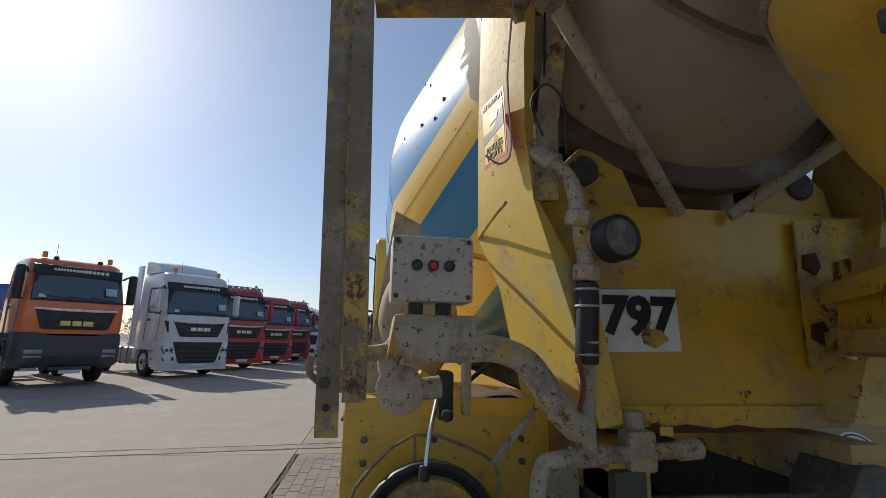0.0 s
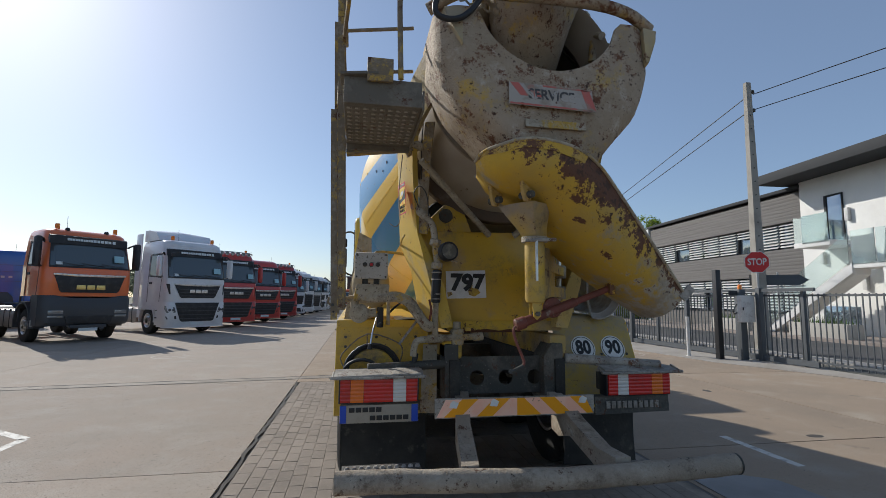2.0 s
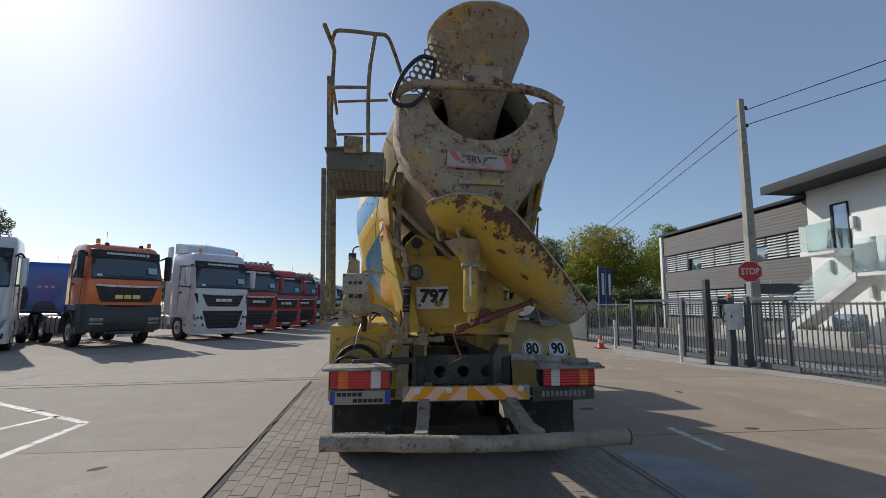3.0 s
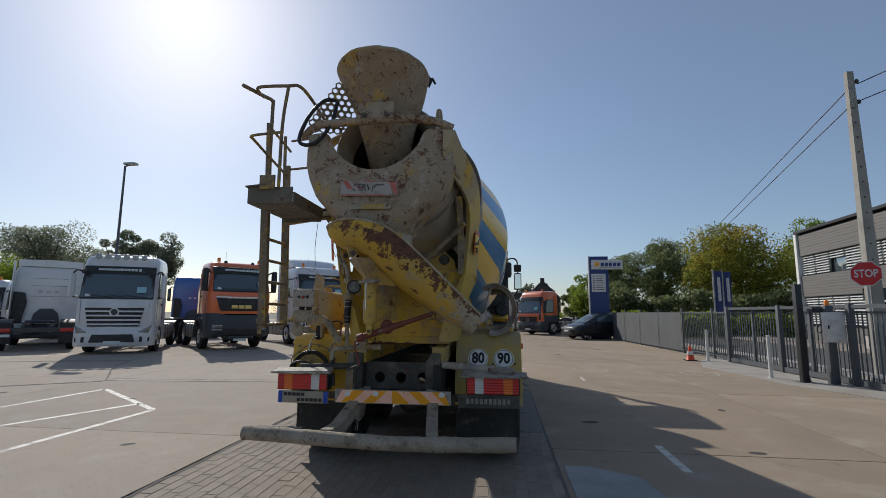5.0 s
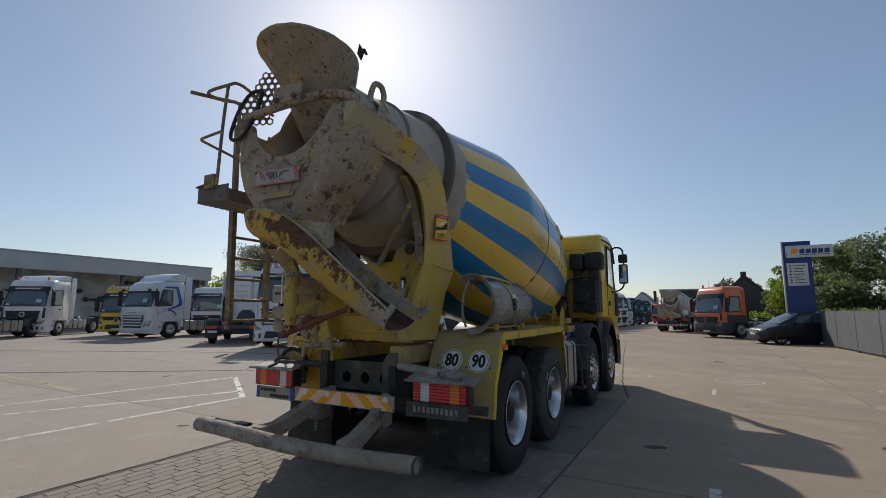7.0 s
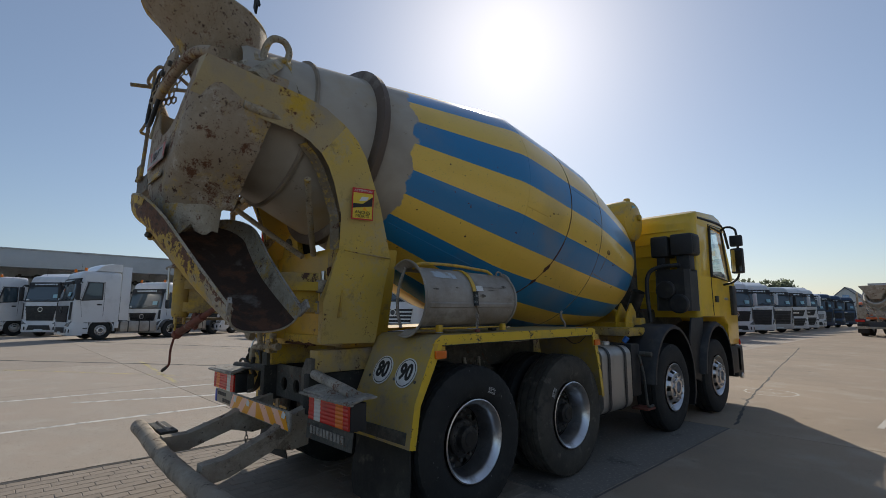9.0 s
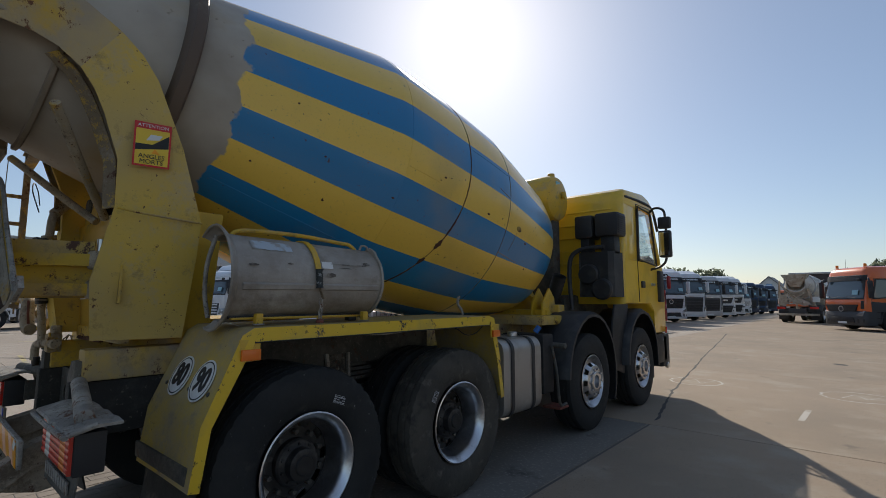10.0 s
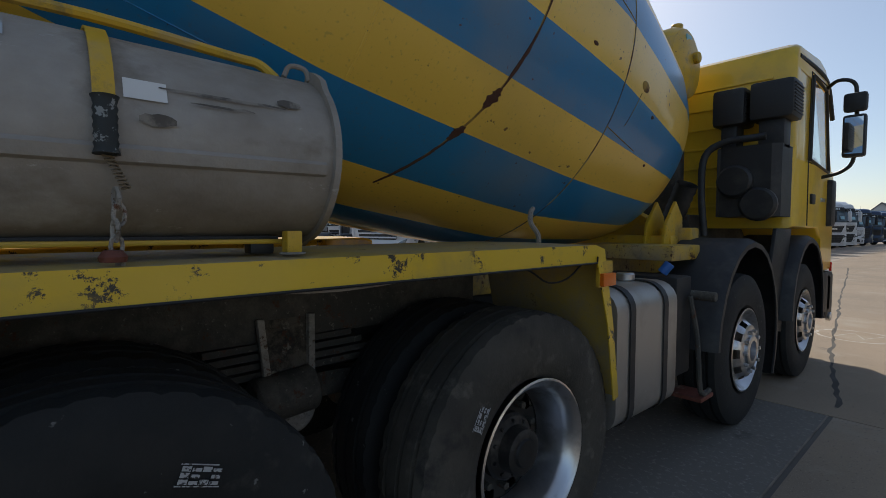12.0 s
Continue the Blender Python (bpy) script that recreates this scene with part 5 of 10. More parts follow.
for z in (1.52, 1.68):
    part("post_bracket", bar((PX, PY, z), (0.46, 0.24, z), 0.10, 0.065), M_YEL_DIRTY, post)
    part("hinge_eye", cyl((0.44, 0.19, z - 0.05), (0.44, 0.19, z + 0.05), 0.055, 14), M_CEMENT, post)
part("post_web", loft([[(PX + 0.03, PY + 0.02, z), (PX + 0.16, PY + 0.17, z), (0.24, -0.19, z), (0.36, 0.08, z), (0.40, 0.17, z)] for z in (1.475, 1.50, 1.62, 1.76, 1.785)], close=False, thick=0.012), M_YEL_DIRTY, post, "bent yellow plate between swivel post and hinge")
part("hinge_pin", cyl((0.44, 0.19, 1.46), (0.44, 0.19, 1.80), 0.02, 10), M_CHROME, post)
crd = pose(PX, PY, 0, 0, 0, -58)
part("cradle", loft([[(cx + a * w, cy + b * d, z) for a, b in ((-1, -1), (0, -1.15), (1, -1), (1, 1), (0, 1.15), (-1, 1))] for cx, cy, w, d, z in ((0, 0, 0.05, 0.05, 1.83), (0, -0.02, 0.062, 0.055, 1.87), (0.0, -0.06, 0.095, 0.07, 1.94), (0.0, -0.10, 0.125, 0.075, 2.005))], caps=True), M_YEL_DIRTY, post, "yellow flared neck under the chute pan", crd)
QY = -0.64
prop = part("chute_prop", cyl((-0.15, QY, 1.335), (0.20, QY + 0.06, 1.455), 0.028, 14), M_REDBROWN, mixer, "rusty red screw prop holding the chute")
part("prop_tube", cyl((0.18, QY + 0.055, 1.448), (0.45, QY + 0.10, 1.54), 0.020, 12), M_REDBROWN, prop)
part("prop_end", cyl((-0.20, QY, 1.318), (-0.14, QY, 1.338), 0.036, 10), M_REDBROWN, prop)
part("prop_lug", box(0.43, 0.47, QY + 0.06, QY + 0.13, 1.50, 1.575, 0.01), M_YEL_RUST, prop)
part("prop_disc", lathe([(0.058, -0.012), (0.062, 0), (0.058, 0.012), (0, 0.012)], 20, pose(0.05, QY + 0.05, 1.42, 90, 0, 0)), M_REDBROWN, prop)
part("crank", tube([(-0.19, QY, 1.32), (-0.215, QY - 0.01, 1.29), (-0.20, QY - 0.03, 1.21), (-0.165, QY - 0.04, 1.12), (-0.18, QY - 0.05, 1.09)], 0.008, 8, 3), M_REDBROWN, prop)
part("crank_grip", cyl((-0.175, QY - 0.05, 1.095), (-0.26, QY - 0.06, 1.06), 0.011, 8), M_STEEL, prop)

# ---- left side: controls, pipes, hose reel ----
cb = part("control_box", box(-1.125, -0.895, 0.06, 0.20, 1.60, 1.785, 0.012), M_BOX, mixer, "dusty white control box with three push buttons")
for x, mm in ((-1.055, M_STEEL), (-1.01, M_SIGNRED), (-0.965, M_STEEL)):
    part("button_ring", lathe([(0.016, 0), (0.016, 0.008), (0.012, 0.01), (0.012, 0.004), (0, 0.004)], 16, pose(x, 0.06, 1.70, 90)), M_STEEL, cb)
    part("button", lathe([(0.0105, 0), (0.0105, 0.011), (0.008, 0.013), (0, 0.013)], 14, pose(x, 0.058, 1.70, 90)), mm, cb)
for x in (-1.11, -0.91):
    for z in (1.615, 1.77):
        part("screw", cyl((x, 0.062, z), (x, 0.055, z), 0.007, 8), M_STEEL, cb)
part("box_foot", box(-1.07, -1.03, 0.10, 0.16, 1.56, 1.605, 0.004), M_STEEL, cb)
part("box_foot", box(-0.99, -0.95, 0.10, 0.16, 1.56, 1.605, 0.004), M_STEEL, cb)
part("control_bracket", prism([(-1.13, 1.44), (-1.11, 1.565), (-0.885, 1.565), (-0.885, 1.49), (-1.02, 1.475)], "y", 0.06, 0.20, 0.008), M_CEMENT, mixer)
part("bent_pipe", tube([(-1.08, 0.10, 1.47), (-0.90, 0.09, 1.475), (-0.82, 0.08, 1.475), (-0.74, 0.07, 1.44), (-0.68, 0.06, 1.36), (-0.62, 0.06, 1.28), (-0.585, 0.07, 1.27)], 0.038, 14, 5), M_CEMENT, mixer, "thick bent steel pipe crusted with cement")
part("bent_pipe", tube([(-1.085, 0.13, 1.50), (-1.12, 0.14, 1.44), (-1.10, 0.15, 1.385), (-1.04, 0.16, 1.36), (-0.97, 0.17, 1.365)], 0.032, 12, 5), M_CEMENT, mixer)
part("water_pipe", tube([(-0.70, 0.30, 2.18), (-0.66, 0.17, 2.10), (-0.58, 0.13, 2.02), (-0.555, 0.12, 1.92), (-0.535, 0.11, 1.72)], 0.025, 12, 4), M_CEMENT, mixer, "cement-covered water pipe")
part("pipe_elbow", cyl((-0.70, 0.24, 2.17), (-0.61, 0.14, 2.06), 0.034, 14), M_CEMENT, mixer)
part("pipe_nut", cyl((-0.553, 0.12, 1.85), (-0.545, 0.115, 1.90), 0.045, 8), M_CEMENT, mixer)
part("pipe_nut", cyl((-0.54, 0.11, 1.68), (-0.535, 0.11, 1.73), 0.042, 8), M_CEMENT, mixer)
part("rubber_sleeve", tube([(-0.535, 0.11, 1.67), (-0.54, 0.105, 1.60), (-0.545, 0.105, 1.50), (-0.545, 0.11, 1.44)], 0.034, 14, 4), M_HOSE, mixer, "short black rubber hose sleeve")
for z in (1.655, 1.605, 1.50, 1.465):
    part("hose_clip", lathe([(0.036, -0.004), (0.038, 0), (0.036, 0.004)], 16, pose(-0.541, 0.107, z)), M_ALU, mixer)
part("water_pipe", tube([(-0.545, 0.11, 1.44), (-0.545, 0.12, 1.30), (-0.54, 0.13, 1.16)], 0.023, 12, 3), M_CEMENT, mixer)
part("water_pipe", tube([(-0.70, 0.12, 1.06), (-0.685, 0.12, 1.15), (-0.62, 0.13, 1.175), (-0.30, 0.14, 1.19), (-0.20, 0.14, 1.195)], 0.024, 12, 4), M_CEMENT, mixer)
part("pipe_tee", cyl((-0.60, 0.13, 1.178), (-0.49, 0.135, 1.18), 0.031, 12), M_CEMENT, mixer)
part("pipe_end", cyl((-0.26, 0.14, 1.19), (-0.185, 0.14, 1.196), 0.030, 12), M_CEMENT, mixer)
vb = part("valve_body", box(-0.42, -0.33, 0.12, 0.20, 1.13, 1.25, 0.018), M_CEMENT, mixer)
part("valve_cap", cyl((-0.375, 0.17, 1.24), (-0.375, 0.17, 1.30), 0.03, 10), M_CEMENT, vb)
part("valve_tag", box(-0.32, -0.28, 0.12, 0.13, 1.235, 1.26, 0.002), M_YEL, vb)
part("valve_lever", tube([(-0.60, 0.06, 1.30), (-0.585, 0.05, 1.38), (-0.60, 0.05, 1.46)], 0.008, 6, 3), M_REDBROWN, mixer)
g = part("pressure_gauge", lathe([(0.0, -0.05), (0.06, -0.045), (0.070, -0.03), (0.070, 0.022), (0.066, 0.030), (0.056, 0.022), (0, 0.018)], 32, Matrix.Translation((-0.465, 0.055, 1.805)) @ Vector((0.22, -1, 0.05)).to_track_quat("Z", "Y").to_matrix().to_4x4()), M_BLACK, mixer, "round black water gauge")
part("gauge_glass", lathe([(0.056, 0.0225), (0.03, 0.0245), (0, 0.025)], 28, Matrix.Translation((-0.465, 0.055, 1.805)) @ Vector((0.22, -1, 0.05)).to_track_quat("Z", "Y").to_matrix().to_4x4()), mat("dusty_gauge_glass", (0.13, 0.13, 0.12), 0.25, stains=[((0.24, 0.23, 0.20), 14, 0.5, 0.62)]), g, "dusty grey gauge glass")
part("gauge_body", cyl((-0.54, 0.16, 1.80), (-0.468, 0.105, 1.812), 0.058, 20), M_CEMENT, g)
part("gauge_tap", tube([(-0.47, 0.08, 1.77), (-0.44, 0.06, 1.745), (-0.40, 0.05, 1.725)], 0.010, 8, 3), M_CEMENT, g)
part("thin_cable", tube([(-0.66, 0.10, 2.34), (-0.67, 0.05, 2.55), (-0.66, 0.02, 2.80)], 0.004, 6, 3), M_HOSE, mixer)
part("thin_cable", tube([(-0.61, 0.06, 2.06), (-0.63, 0.02, 2.20), (-0.68, 0.03, 2.27), (-0.72, 0.06, 2.22), (-0.68, 0.07, 2.12)], 0.004, 6, 4), M_HOSE, mixer)
vl = part("valve_block", box(-0.955, -0.905, 0.30, 0.38, 1.25, 1.40, 0.012), M_BLACK, mixer, "black control valve block with levers")
part("valve_knob", lathe([(0, -0.02), (0.016, -0.014), (0.02, 0), (0.016, 0.014), (0, 0.02)], 14, pose(-0.93, 0.27, 1.27)), M_BLACK, vl)
part("yellow_lever", cyl((-1.02, 0.26, 1.40), (-0.955, 0.30, 1.36), 0.009, 8), M_YEL, vl)
part("long_lever", tube([(-0.955, 0.32, 1.32), (-0.985, 0.25, 1.22), (-1.0, 0.22, 1.12)], 0.007, 8, 3), M_CHROME, vl)
part("lever_knob", cyl((-1.0, 0.22, 1.14), (-1.005, 0.215, 1.10), 0.016, 10), M_BLACK, vl)
part("lever_plate", box(-0.885, -0.86, 0.24, 0.30, 1.27, 1.46, 0.01), M_CEMENT, vl)
reel = part("hose_reel", lathe([(0.04, -0.03), (0.17, -0.03), (0.175, 0.0), (0.17, 0.03), (0.04, 0.03), (0, 0.03)], 32, pose(-0.98, 0.30, 0.93, 98, 0, 0)), M_YEL_DIRTY, mixer, "dusty yellow hose reel with a coiled black hose")
for k, rr in enumerate((0.178, 0.196, 0.184, 0.20)):
    part("hose_coil", tube([(-0.98 + rr * math.cos(a), 0.285 - 0.016 * k + 0.14 * rr * math.sin(a), 0.93 + rr * math.sin(a)) for a in [2 * math.pi * i / 24 for i in range(25)]], 0.014, 8, 1), M_HOSE, reel)
part("wire_frame", tube([(-1.19, 0.26, 0.98), (-1.20, 0.30, 1.06), (-1.02, 0.36, 1.20), (-0.80, 0.34, 1.14), (-0.76, 0.30, 1.08), (-0.78, 0.28, 1.0)], 0.0055, 8, 3), M_LADDER, mixer)
part("loose_hose", tube([(-1.20, 0.22, 0.86), (-1.17, 0.19, 0.98), (-1.09, 0.18, 1.03), (-1.0, 0.19, 1.02), (-0.94, 0.22, 0.97)], 0.013, 8, 5), M_HOSE, reel)
part("wire_frame", cyl((-1.02, 0.36, 1.20), (-1.02, 0.30, 1.04), 0.005, 6), M_LADDER, mixer)
part("flat_arm", bar((-0.79, 0.26, 1.13), (-0.66, 0.22, 1.31), 0.010, 0.018), M_GREY, mixer)
part("yellow_coupling", cyl((-0.66, 0.20, 1.33), (-0.57, 0.12, 1.27), 0.03, 12), M_YEL, mixer)
part("signal_hose", tube([(-0.86, 0.34, 1.36), (-0.80, 0.28, 1.42), (-0.72, 0.30, 1.45), (-0.66, 0.32, 1.42)], 0.008, 8, 4), M_HOSE, mixer)
part("drain_hose", tube([(-0.68, 0.13, 1.08), (-0.70, 0.13, 1.0), (-0.76, 0.16, 0.95), (-0.80, 0.2, 0.9)], 0.02, 10, 4), M_HOSE, mixer)
part("back_bracket", plate([(-1.20, 0.60, 1.30), (-0.98, 0.60, 1.30), (-1.0, 0.60, 1.95), (-1.10, 0.60, 2.0)], 0.01), M_CEMENT, mixer)
M_TAN = mat("dust_caked_tank_paint", (0.42, 0.32, 0.15), 0.75, stains=[((0.50, 0.36, 0.09), 1.6, 0.45, 0.62), ((0.34, 0.28, 0.19), 3, 0.5, 0.66, 10), (RUST, 9, 0.62, 0.64, 10)], bump=[(30, 0.12)])
oval = [(0.155 * math.copysign(abs(math.sin(a)) ** 0.8, math.sin(a)) * (1 - 0.28 * max(0.0, -math.cos(a))), 0.235 * math.cos(a)) for a in [2 * math.pi * k / 28 for k in range(28)]]
wtank = part("side_water_tank", loft([[(-1.0 + u * f, y, 1.555 + v * f) for u, v in oval] for y, f in ((0.50, 0.55), (0.515, 0.80), (0.55, 0.95), (0.62, 1.0), (1.10, 1.0), (1.17, 0.93), (1.20, 0.7))], caps=True), M_TAN, mixer, "dusty yellow oval water tank on the left mudguard")
part("filler_cap", cyl((-1.0, 0.72, 1.78), (-1.0, 0.72, 1.83), 0.05, 16), M_TAN, wtank)
part("tank_handle", tube([(-0.96, 0.60, 1.78), (-0.96, 0.60, 1.84), (-0.80, 0.62, 1.84), (-0.72, 0.64, 1.83)], 0.012, 8, 3), M_YEL_DIRTY, wtank)
part("tank_foot", box(-1.10, -0.90, 0.62, 0.68, 1.29, 1.36, 0.006), M_YEL_DIRTY, wtank)
part("round_plate", lathe([(0.0, -0.02), (0.06, -0.02), (0.068, -0.012), (0.068, 0.012), (0.06, 0.02), (0.02, 0.026), (0, 0.026)], 24, pose(-1.085, 0.13, 1.36, 90)), M_CEMENT, mixer)
part("white_sack", loft([[(-0.80 + u * 0.2, 0.50 + 0.3 * v, 1.295 + 0.03 * math.sin(3 * u + v) ** 2) for u in (0, 0.3, 0.7, 1)] for v in (0, 0.3, 0.6, 1)], close=False, thick=0.01), M_WHITE, mixer)
part("side_panel", plate([(-0.62, 0.33, 0.62), (-0.50, 0.30, 0.62), (-0.50, 0.30, 1.12), (-0.60, 0.33, 1.12)], 0.012), M_CEMENT, mixer)

# ---- ladder, platform, hand rails ----
def rail_bar(xa, xb, ya, yb, z0, z1):
    lean_ = lambda z: -0.030 * (z - 1.34)
    return loft([[(xa + lean_(z), ya, z), (xb + lean_(z), ya, z), (xb + lean_(z), yb, z), (xa + lean_(z), yb, z)] for z in (z0, 0.5 * (z0 + z1), z1)], caps=True)


lad = part("ladder", rail_bar(-1.252, -1.2145, -0.40, -0.392, 1.338, 2.62), M_LADDER, mixer, "rusty yellow access ladder on the left side")
part("rail", rail_bar(-1.252, -1.245, -0.392, -0.35, 1.338, 2.62), M_LADDER, lad)
part("rail", rail_bar(-1.209, -1.170, -0.415, -0.365, 1.395, 3.42), M_LADDER, lad)
part("rail", rail_bar(-1.213, -1.175, 0.035, 0.075, 1.40, 3.12), M_LADDER, lad)
part("rail", rail_bar(-1.252, -1.218, 0.05, 0.058, 1.36, 3.46), M_LADDER, lad)
part("rail_hole", cyl((-1.236, -0.398, 1.385), (-1.236, -0.4025, 1.385), 0.006, 10), M_INK, lad)
part("rail_bolt", cyl((-1.242, -0.398, 1.425), (-1.242, -0.408, 1.425), 0.010, 6), M_STEEL, lad)
part("rail_hook", tube([(-1.25, -0.37, 1.42), (-1.268, -0.385, 1.44), (-1.265, -0.40, 1.47)], 0.006, 6, 3), M_LADDER, lad)
for z in (1.42, 1.62, 1.83, 2.04, 2.25):
    part("rung", cyl((-1.192 - 0.03 * (z - 1.34), -0.40, z), (-1.192 - 0.03 * (z - 1.34), 0.06, z), 0.015, 10), M_LADDER, lad)
part("ladder_stay", tube([(-1.21, 0.05, 1.46), (-1.15, 0.12, 1.46), (-1.08, 0.14, 1.48)], 0.022, 10, 3), M_CEMENT, lad)
M_PLAT = mat("dusty_tread_plate", (0.13, 0.115, 0.09), 0.75, stains=[((0.21, 0.185, 0.145), 4, 0.46, 0.64, 12, (1, 1, 1), None, 0.8), (RUST, 9, 0.58, 0.62, 12, (1, 1, 1), None, 0.8)], bump=[(30, 0.3)])
plat = part("platform", box(-1.20, -0.78, -0.79, -0.13, 2.50, 2.515, 0.003), M_PLAT, mixer, "steel tread-plate working platform")
ME_TREAD = finish(box(-0.014, 0.014, -0.008, 0.008, -0.0035, 0.0035, 0.002), "tread_bar", M_GREY)
for i in range(9):
    for j in range(10):
        share("tread_bar", ME_TREAD, plat, pose(-1.171 + 0.045 * i, -0.742 + 0.06 * j, 2.4965))
part("platform_lip", box(-1.20, -0.78, -0.805, -0.792, 2.50, 2.645, 0.004), M_PLAT, plat)
part("platform_lip", box(-1.20, -0.78, -0.128, -0.115, 2.46, 2.56, 0.004), M_PLAT, plat)
part("platform_lip", box(-0.778, -0.765, -0.80, -0.12, 2.49, 2.60, 0.004), M_PLAT, plat)
part("kick_plate", box(-1.08, -0.94, -0.835, -0.81, 2.62, 2.75, 0.006), M_LADDER, plat)
part("platform_step", plate([(-1.22, -0.82, 2.66), (-1.02, -0.84, 2.67), (-1.02, -0.70, 2.67), (-1.22, -0.68, 2.66)], 0.012), M_PLAT, plat)
part("platform_beam", sweep([(-1.21, 0.05, 2.525), (-0.98, 0.05, 2.555), (-0.74, 0.05, 2.585)], [(-0.035, -0.055), (0.035, -0.055), (0.035, -0.045), (-0.022, -0.045), (-0.022, 0.045), (0.035, 0.045), (0.035, 0.055), (-0.035, 0.055)], 1), M_LADDER, plat)
part("beam_pipe", tube([(-0.90, 0.03, 2.56), (-0.74, 0.03, 2.58), (-0.66, 0.06, 2.56)], 0.030, 12, 4), M_CEMENT, plat)
part("beam_brace", bar((-0.78, 0.04, 2.50), (-0.64, 0.12, 2.62), 0.014, 0.05), M_CEMENT, plat)
hr = part("hand_rail", tube([(-1.24, -0.92, 3.56), (-1.225, -0.60, 3.615), (-1.22, -0.42, 3.645), (-1.225, -0.40, 3.55), (-1.24, -0.37, 2.66)], 0.018, 10, 3), M_LADDER, mixer, "bent tubular hand rail")
part("rail_bar", tube([(-1.225, -0.58, 3.61), (-1.19, -0.75, 3.585), (-1.14, -0.80, 3.60), (-0.87, -0.80, 3.595), (-0.78, -0.77, 3.60), (-0.72, -0.66, 3.54), (-0.62, -0.48, 3.36)], 0.015, 10, 4), M_LADDER, hr)
part("rail_bar", tube([(-0.90, -0.83, 2.64), (-0.91, -0.80, 3.23), (-0.87, -0.80, 3.59)], 0.015, 10, 3), M_LADDER, hr)
part("rail_bar", tube([(-0.91, -0.81, 3.15), (-1.14, -0.81, 3.135), (-1.20, -0.81, 3.12), (-1.19, -0.76, 3.10), (-1.225, -0.39, 3.06), (-1.225, 0.04, 2.98)], 0.013, 8, 4), M_LADDER, hr)
part("rail_bar", cyl((-1.225, -0.39, 3.36), (-1.225, 0.05, 3.28), 0.013, 8), M_LADDER, hr)
for z in (3.08, 3.40):
    part("rail_bar", cyl((-1.22, 0.05, z), (-0.76, -0.12, z - 0.03), 0.013, 8), M_LADDER, hr)
part("loose_wire", tube([(-0.82, -0.1, 2.45), (-0.84, -0.1, 2.2), (-0.83, -0.1, 2.0), (-0.86, -0.1, 1.95), (-0.90, -0.1, 1.97)], 0.003, 6, 3), M_ALU, mixer)

# ---- spare chute section on the right mudguard ----
def spare_point(f, a, out=0.0):
    """The chute section's skin: f from its wide end to its narrow end, a in degrees from its top over the right side."""
    rz, rx = 0.242 - 0.028 * f, 0.192 + 0.002 * f
    bulge = 1.0 + 0.03 * math.cos(radians(2 * (a - 90)))
    return (0.968 + 0.045 * f + (rx + out) * math.sin(radians(a)) * bulge, 0.62 + 0.93 * f, 1.588 + 0.004 * f + (rz + out) * math.cos(radians(a)))


arc = range(-28, 200, 8)
can = part("spare_chute", loft([[spare_point(k / 9, a, 0.004 * noise.noise((k * 0.6, a * 0.02, 7.0))) for a in arc] for k in range(10)], close=False, thick=0.007), M_ALU, mixer, "dented aluminium chute extension strapped on its side")
part("chute_lip", loft([[(x, y + dy, z) for (x, y, z), dy in ((spare_point(0, a, 0.0), 0.0), (spare_point(0, a, 0.026), -0.02), (spare_point(0, a, 0.040), -0.045))] for a in range(-36, 200, 8)], close=False, thick=0.006), M_ALU, can)
part("chute_bead", tube([spare_point(0, a, 0.040)[0:1] + (0.572,) + spare_point(0, a, 0.040)[2:] for a in range(-36, 200, 8)], 0.008, 8, 1), M_ALU, can)
part("end_flange", loft([[spare_point(1.0, a, -0.004), spare_point(1.0, a, 0.016 + (0.012 if a in (20, 28, 36, 180, 188) else 0.0)), spare_point(1.018, a, 0.016 + (0.012 if a in (20, 28, 36, 180, 188) else 0.0)), spare_point(1.018, a, -0.004)] for a in range(12, 200, 8)], close=True, caps=True), M_ALU, can, "raised end flange with two lugs")
part("lug_eye", tube([spare_point(0.93, 18, 0.0), spare_point(0.95, 14, 0.03), spare_point(0.99, 16, 0.03), spare_point(1.0, 20, 0.004)], 0.007, 8, 3), M_ALU, can)
part("chute_rib", loft([[spare_point(0.03 + 0.95 * k / 7, a, o) for a, o in ((97, 0.001), (99, 0.011), (105, 0.011), (107, 0.001))] for k in range(8)], close=False), M_ALU, can)
part("torn_label", loft([[spare_point(0.10 + 0.036 * k, a - 6 + 1.5 * noise.noise((k * 0.8, a, 3)), 0.004) for a in (38, 44, 50, 56)] for k in range(8)], close=False), mat("torn_label_paper", (0.44, 0.50, 0.55), 0.6, stains=[((0.34, 0.33, 0.31), 9, 0.47, 0.53)]), can)
part("paint_splash", loft([[spare_point(0.535 + 0.02 * k, a, 0.004) for a in (63 + 5 * abs(noise.noise((k, 1, 2))), 70, 74 - 6 * abs(noise.noise((k, 5, 2))))] for k in range(5)], close=False), M_WHITE, can)
M_SCUFF = mat("dark_scuff", (0.10, 0.085, 0.07), 0.7, stains=[((0.26, 0.23, 0.19), 16, 0.48, 0.6)])
for f0, f1, a0, w in ((0.60, 0.88, 66, 0.7), (0.56, 0.63, 84, 2.4), (0.86, 0.92, 62, 2.2), (0.06, 0.12, 74, 1.2), (0.30, 0.34, 70, 1.0), (0.66, 0.80, 72, 0.5)):
    part("scuff_mark", loft([[spare_point(f0 + (f1 - f0) * k / 6, a0 + d * w * (0.4 + math.sin(math.pi * (k + 0.3) / 6.6)) + 1.2 * noise.noise((k * 0.7, a0, 1)), 0.0055) for d in (-1, 1)] for k in range(7)], close=False), M_SCUFF, can)
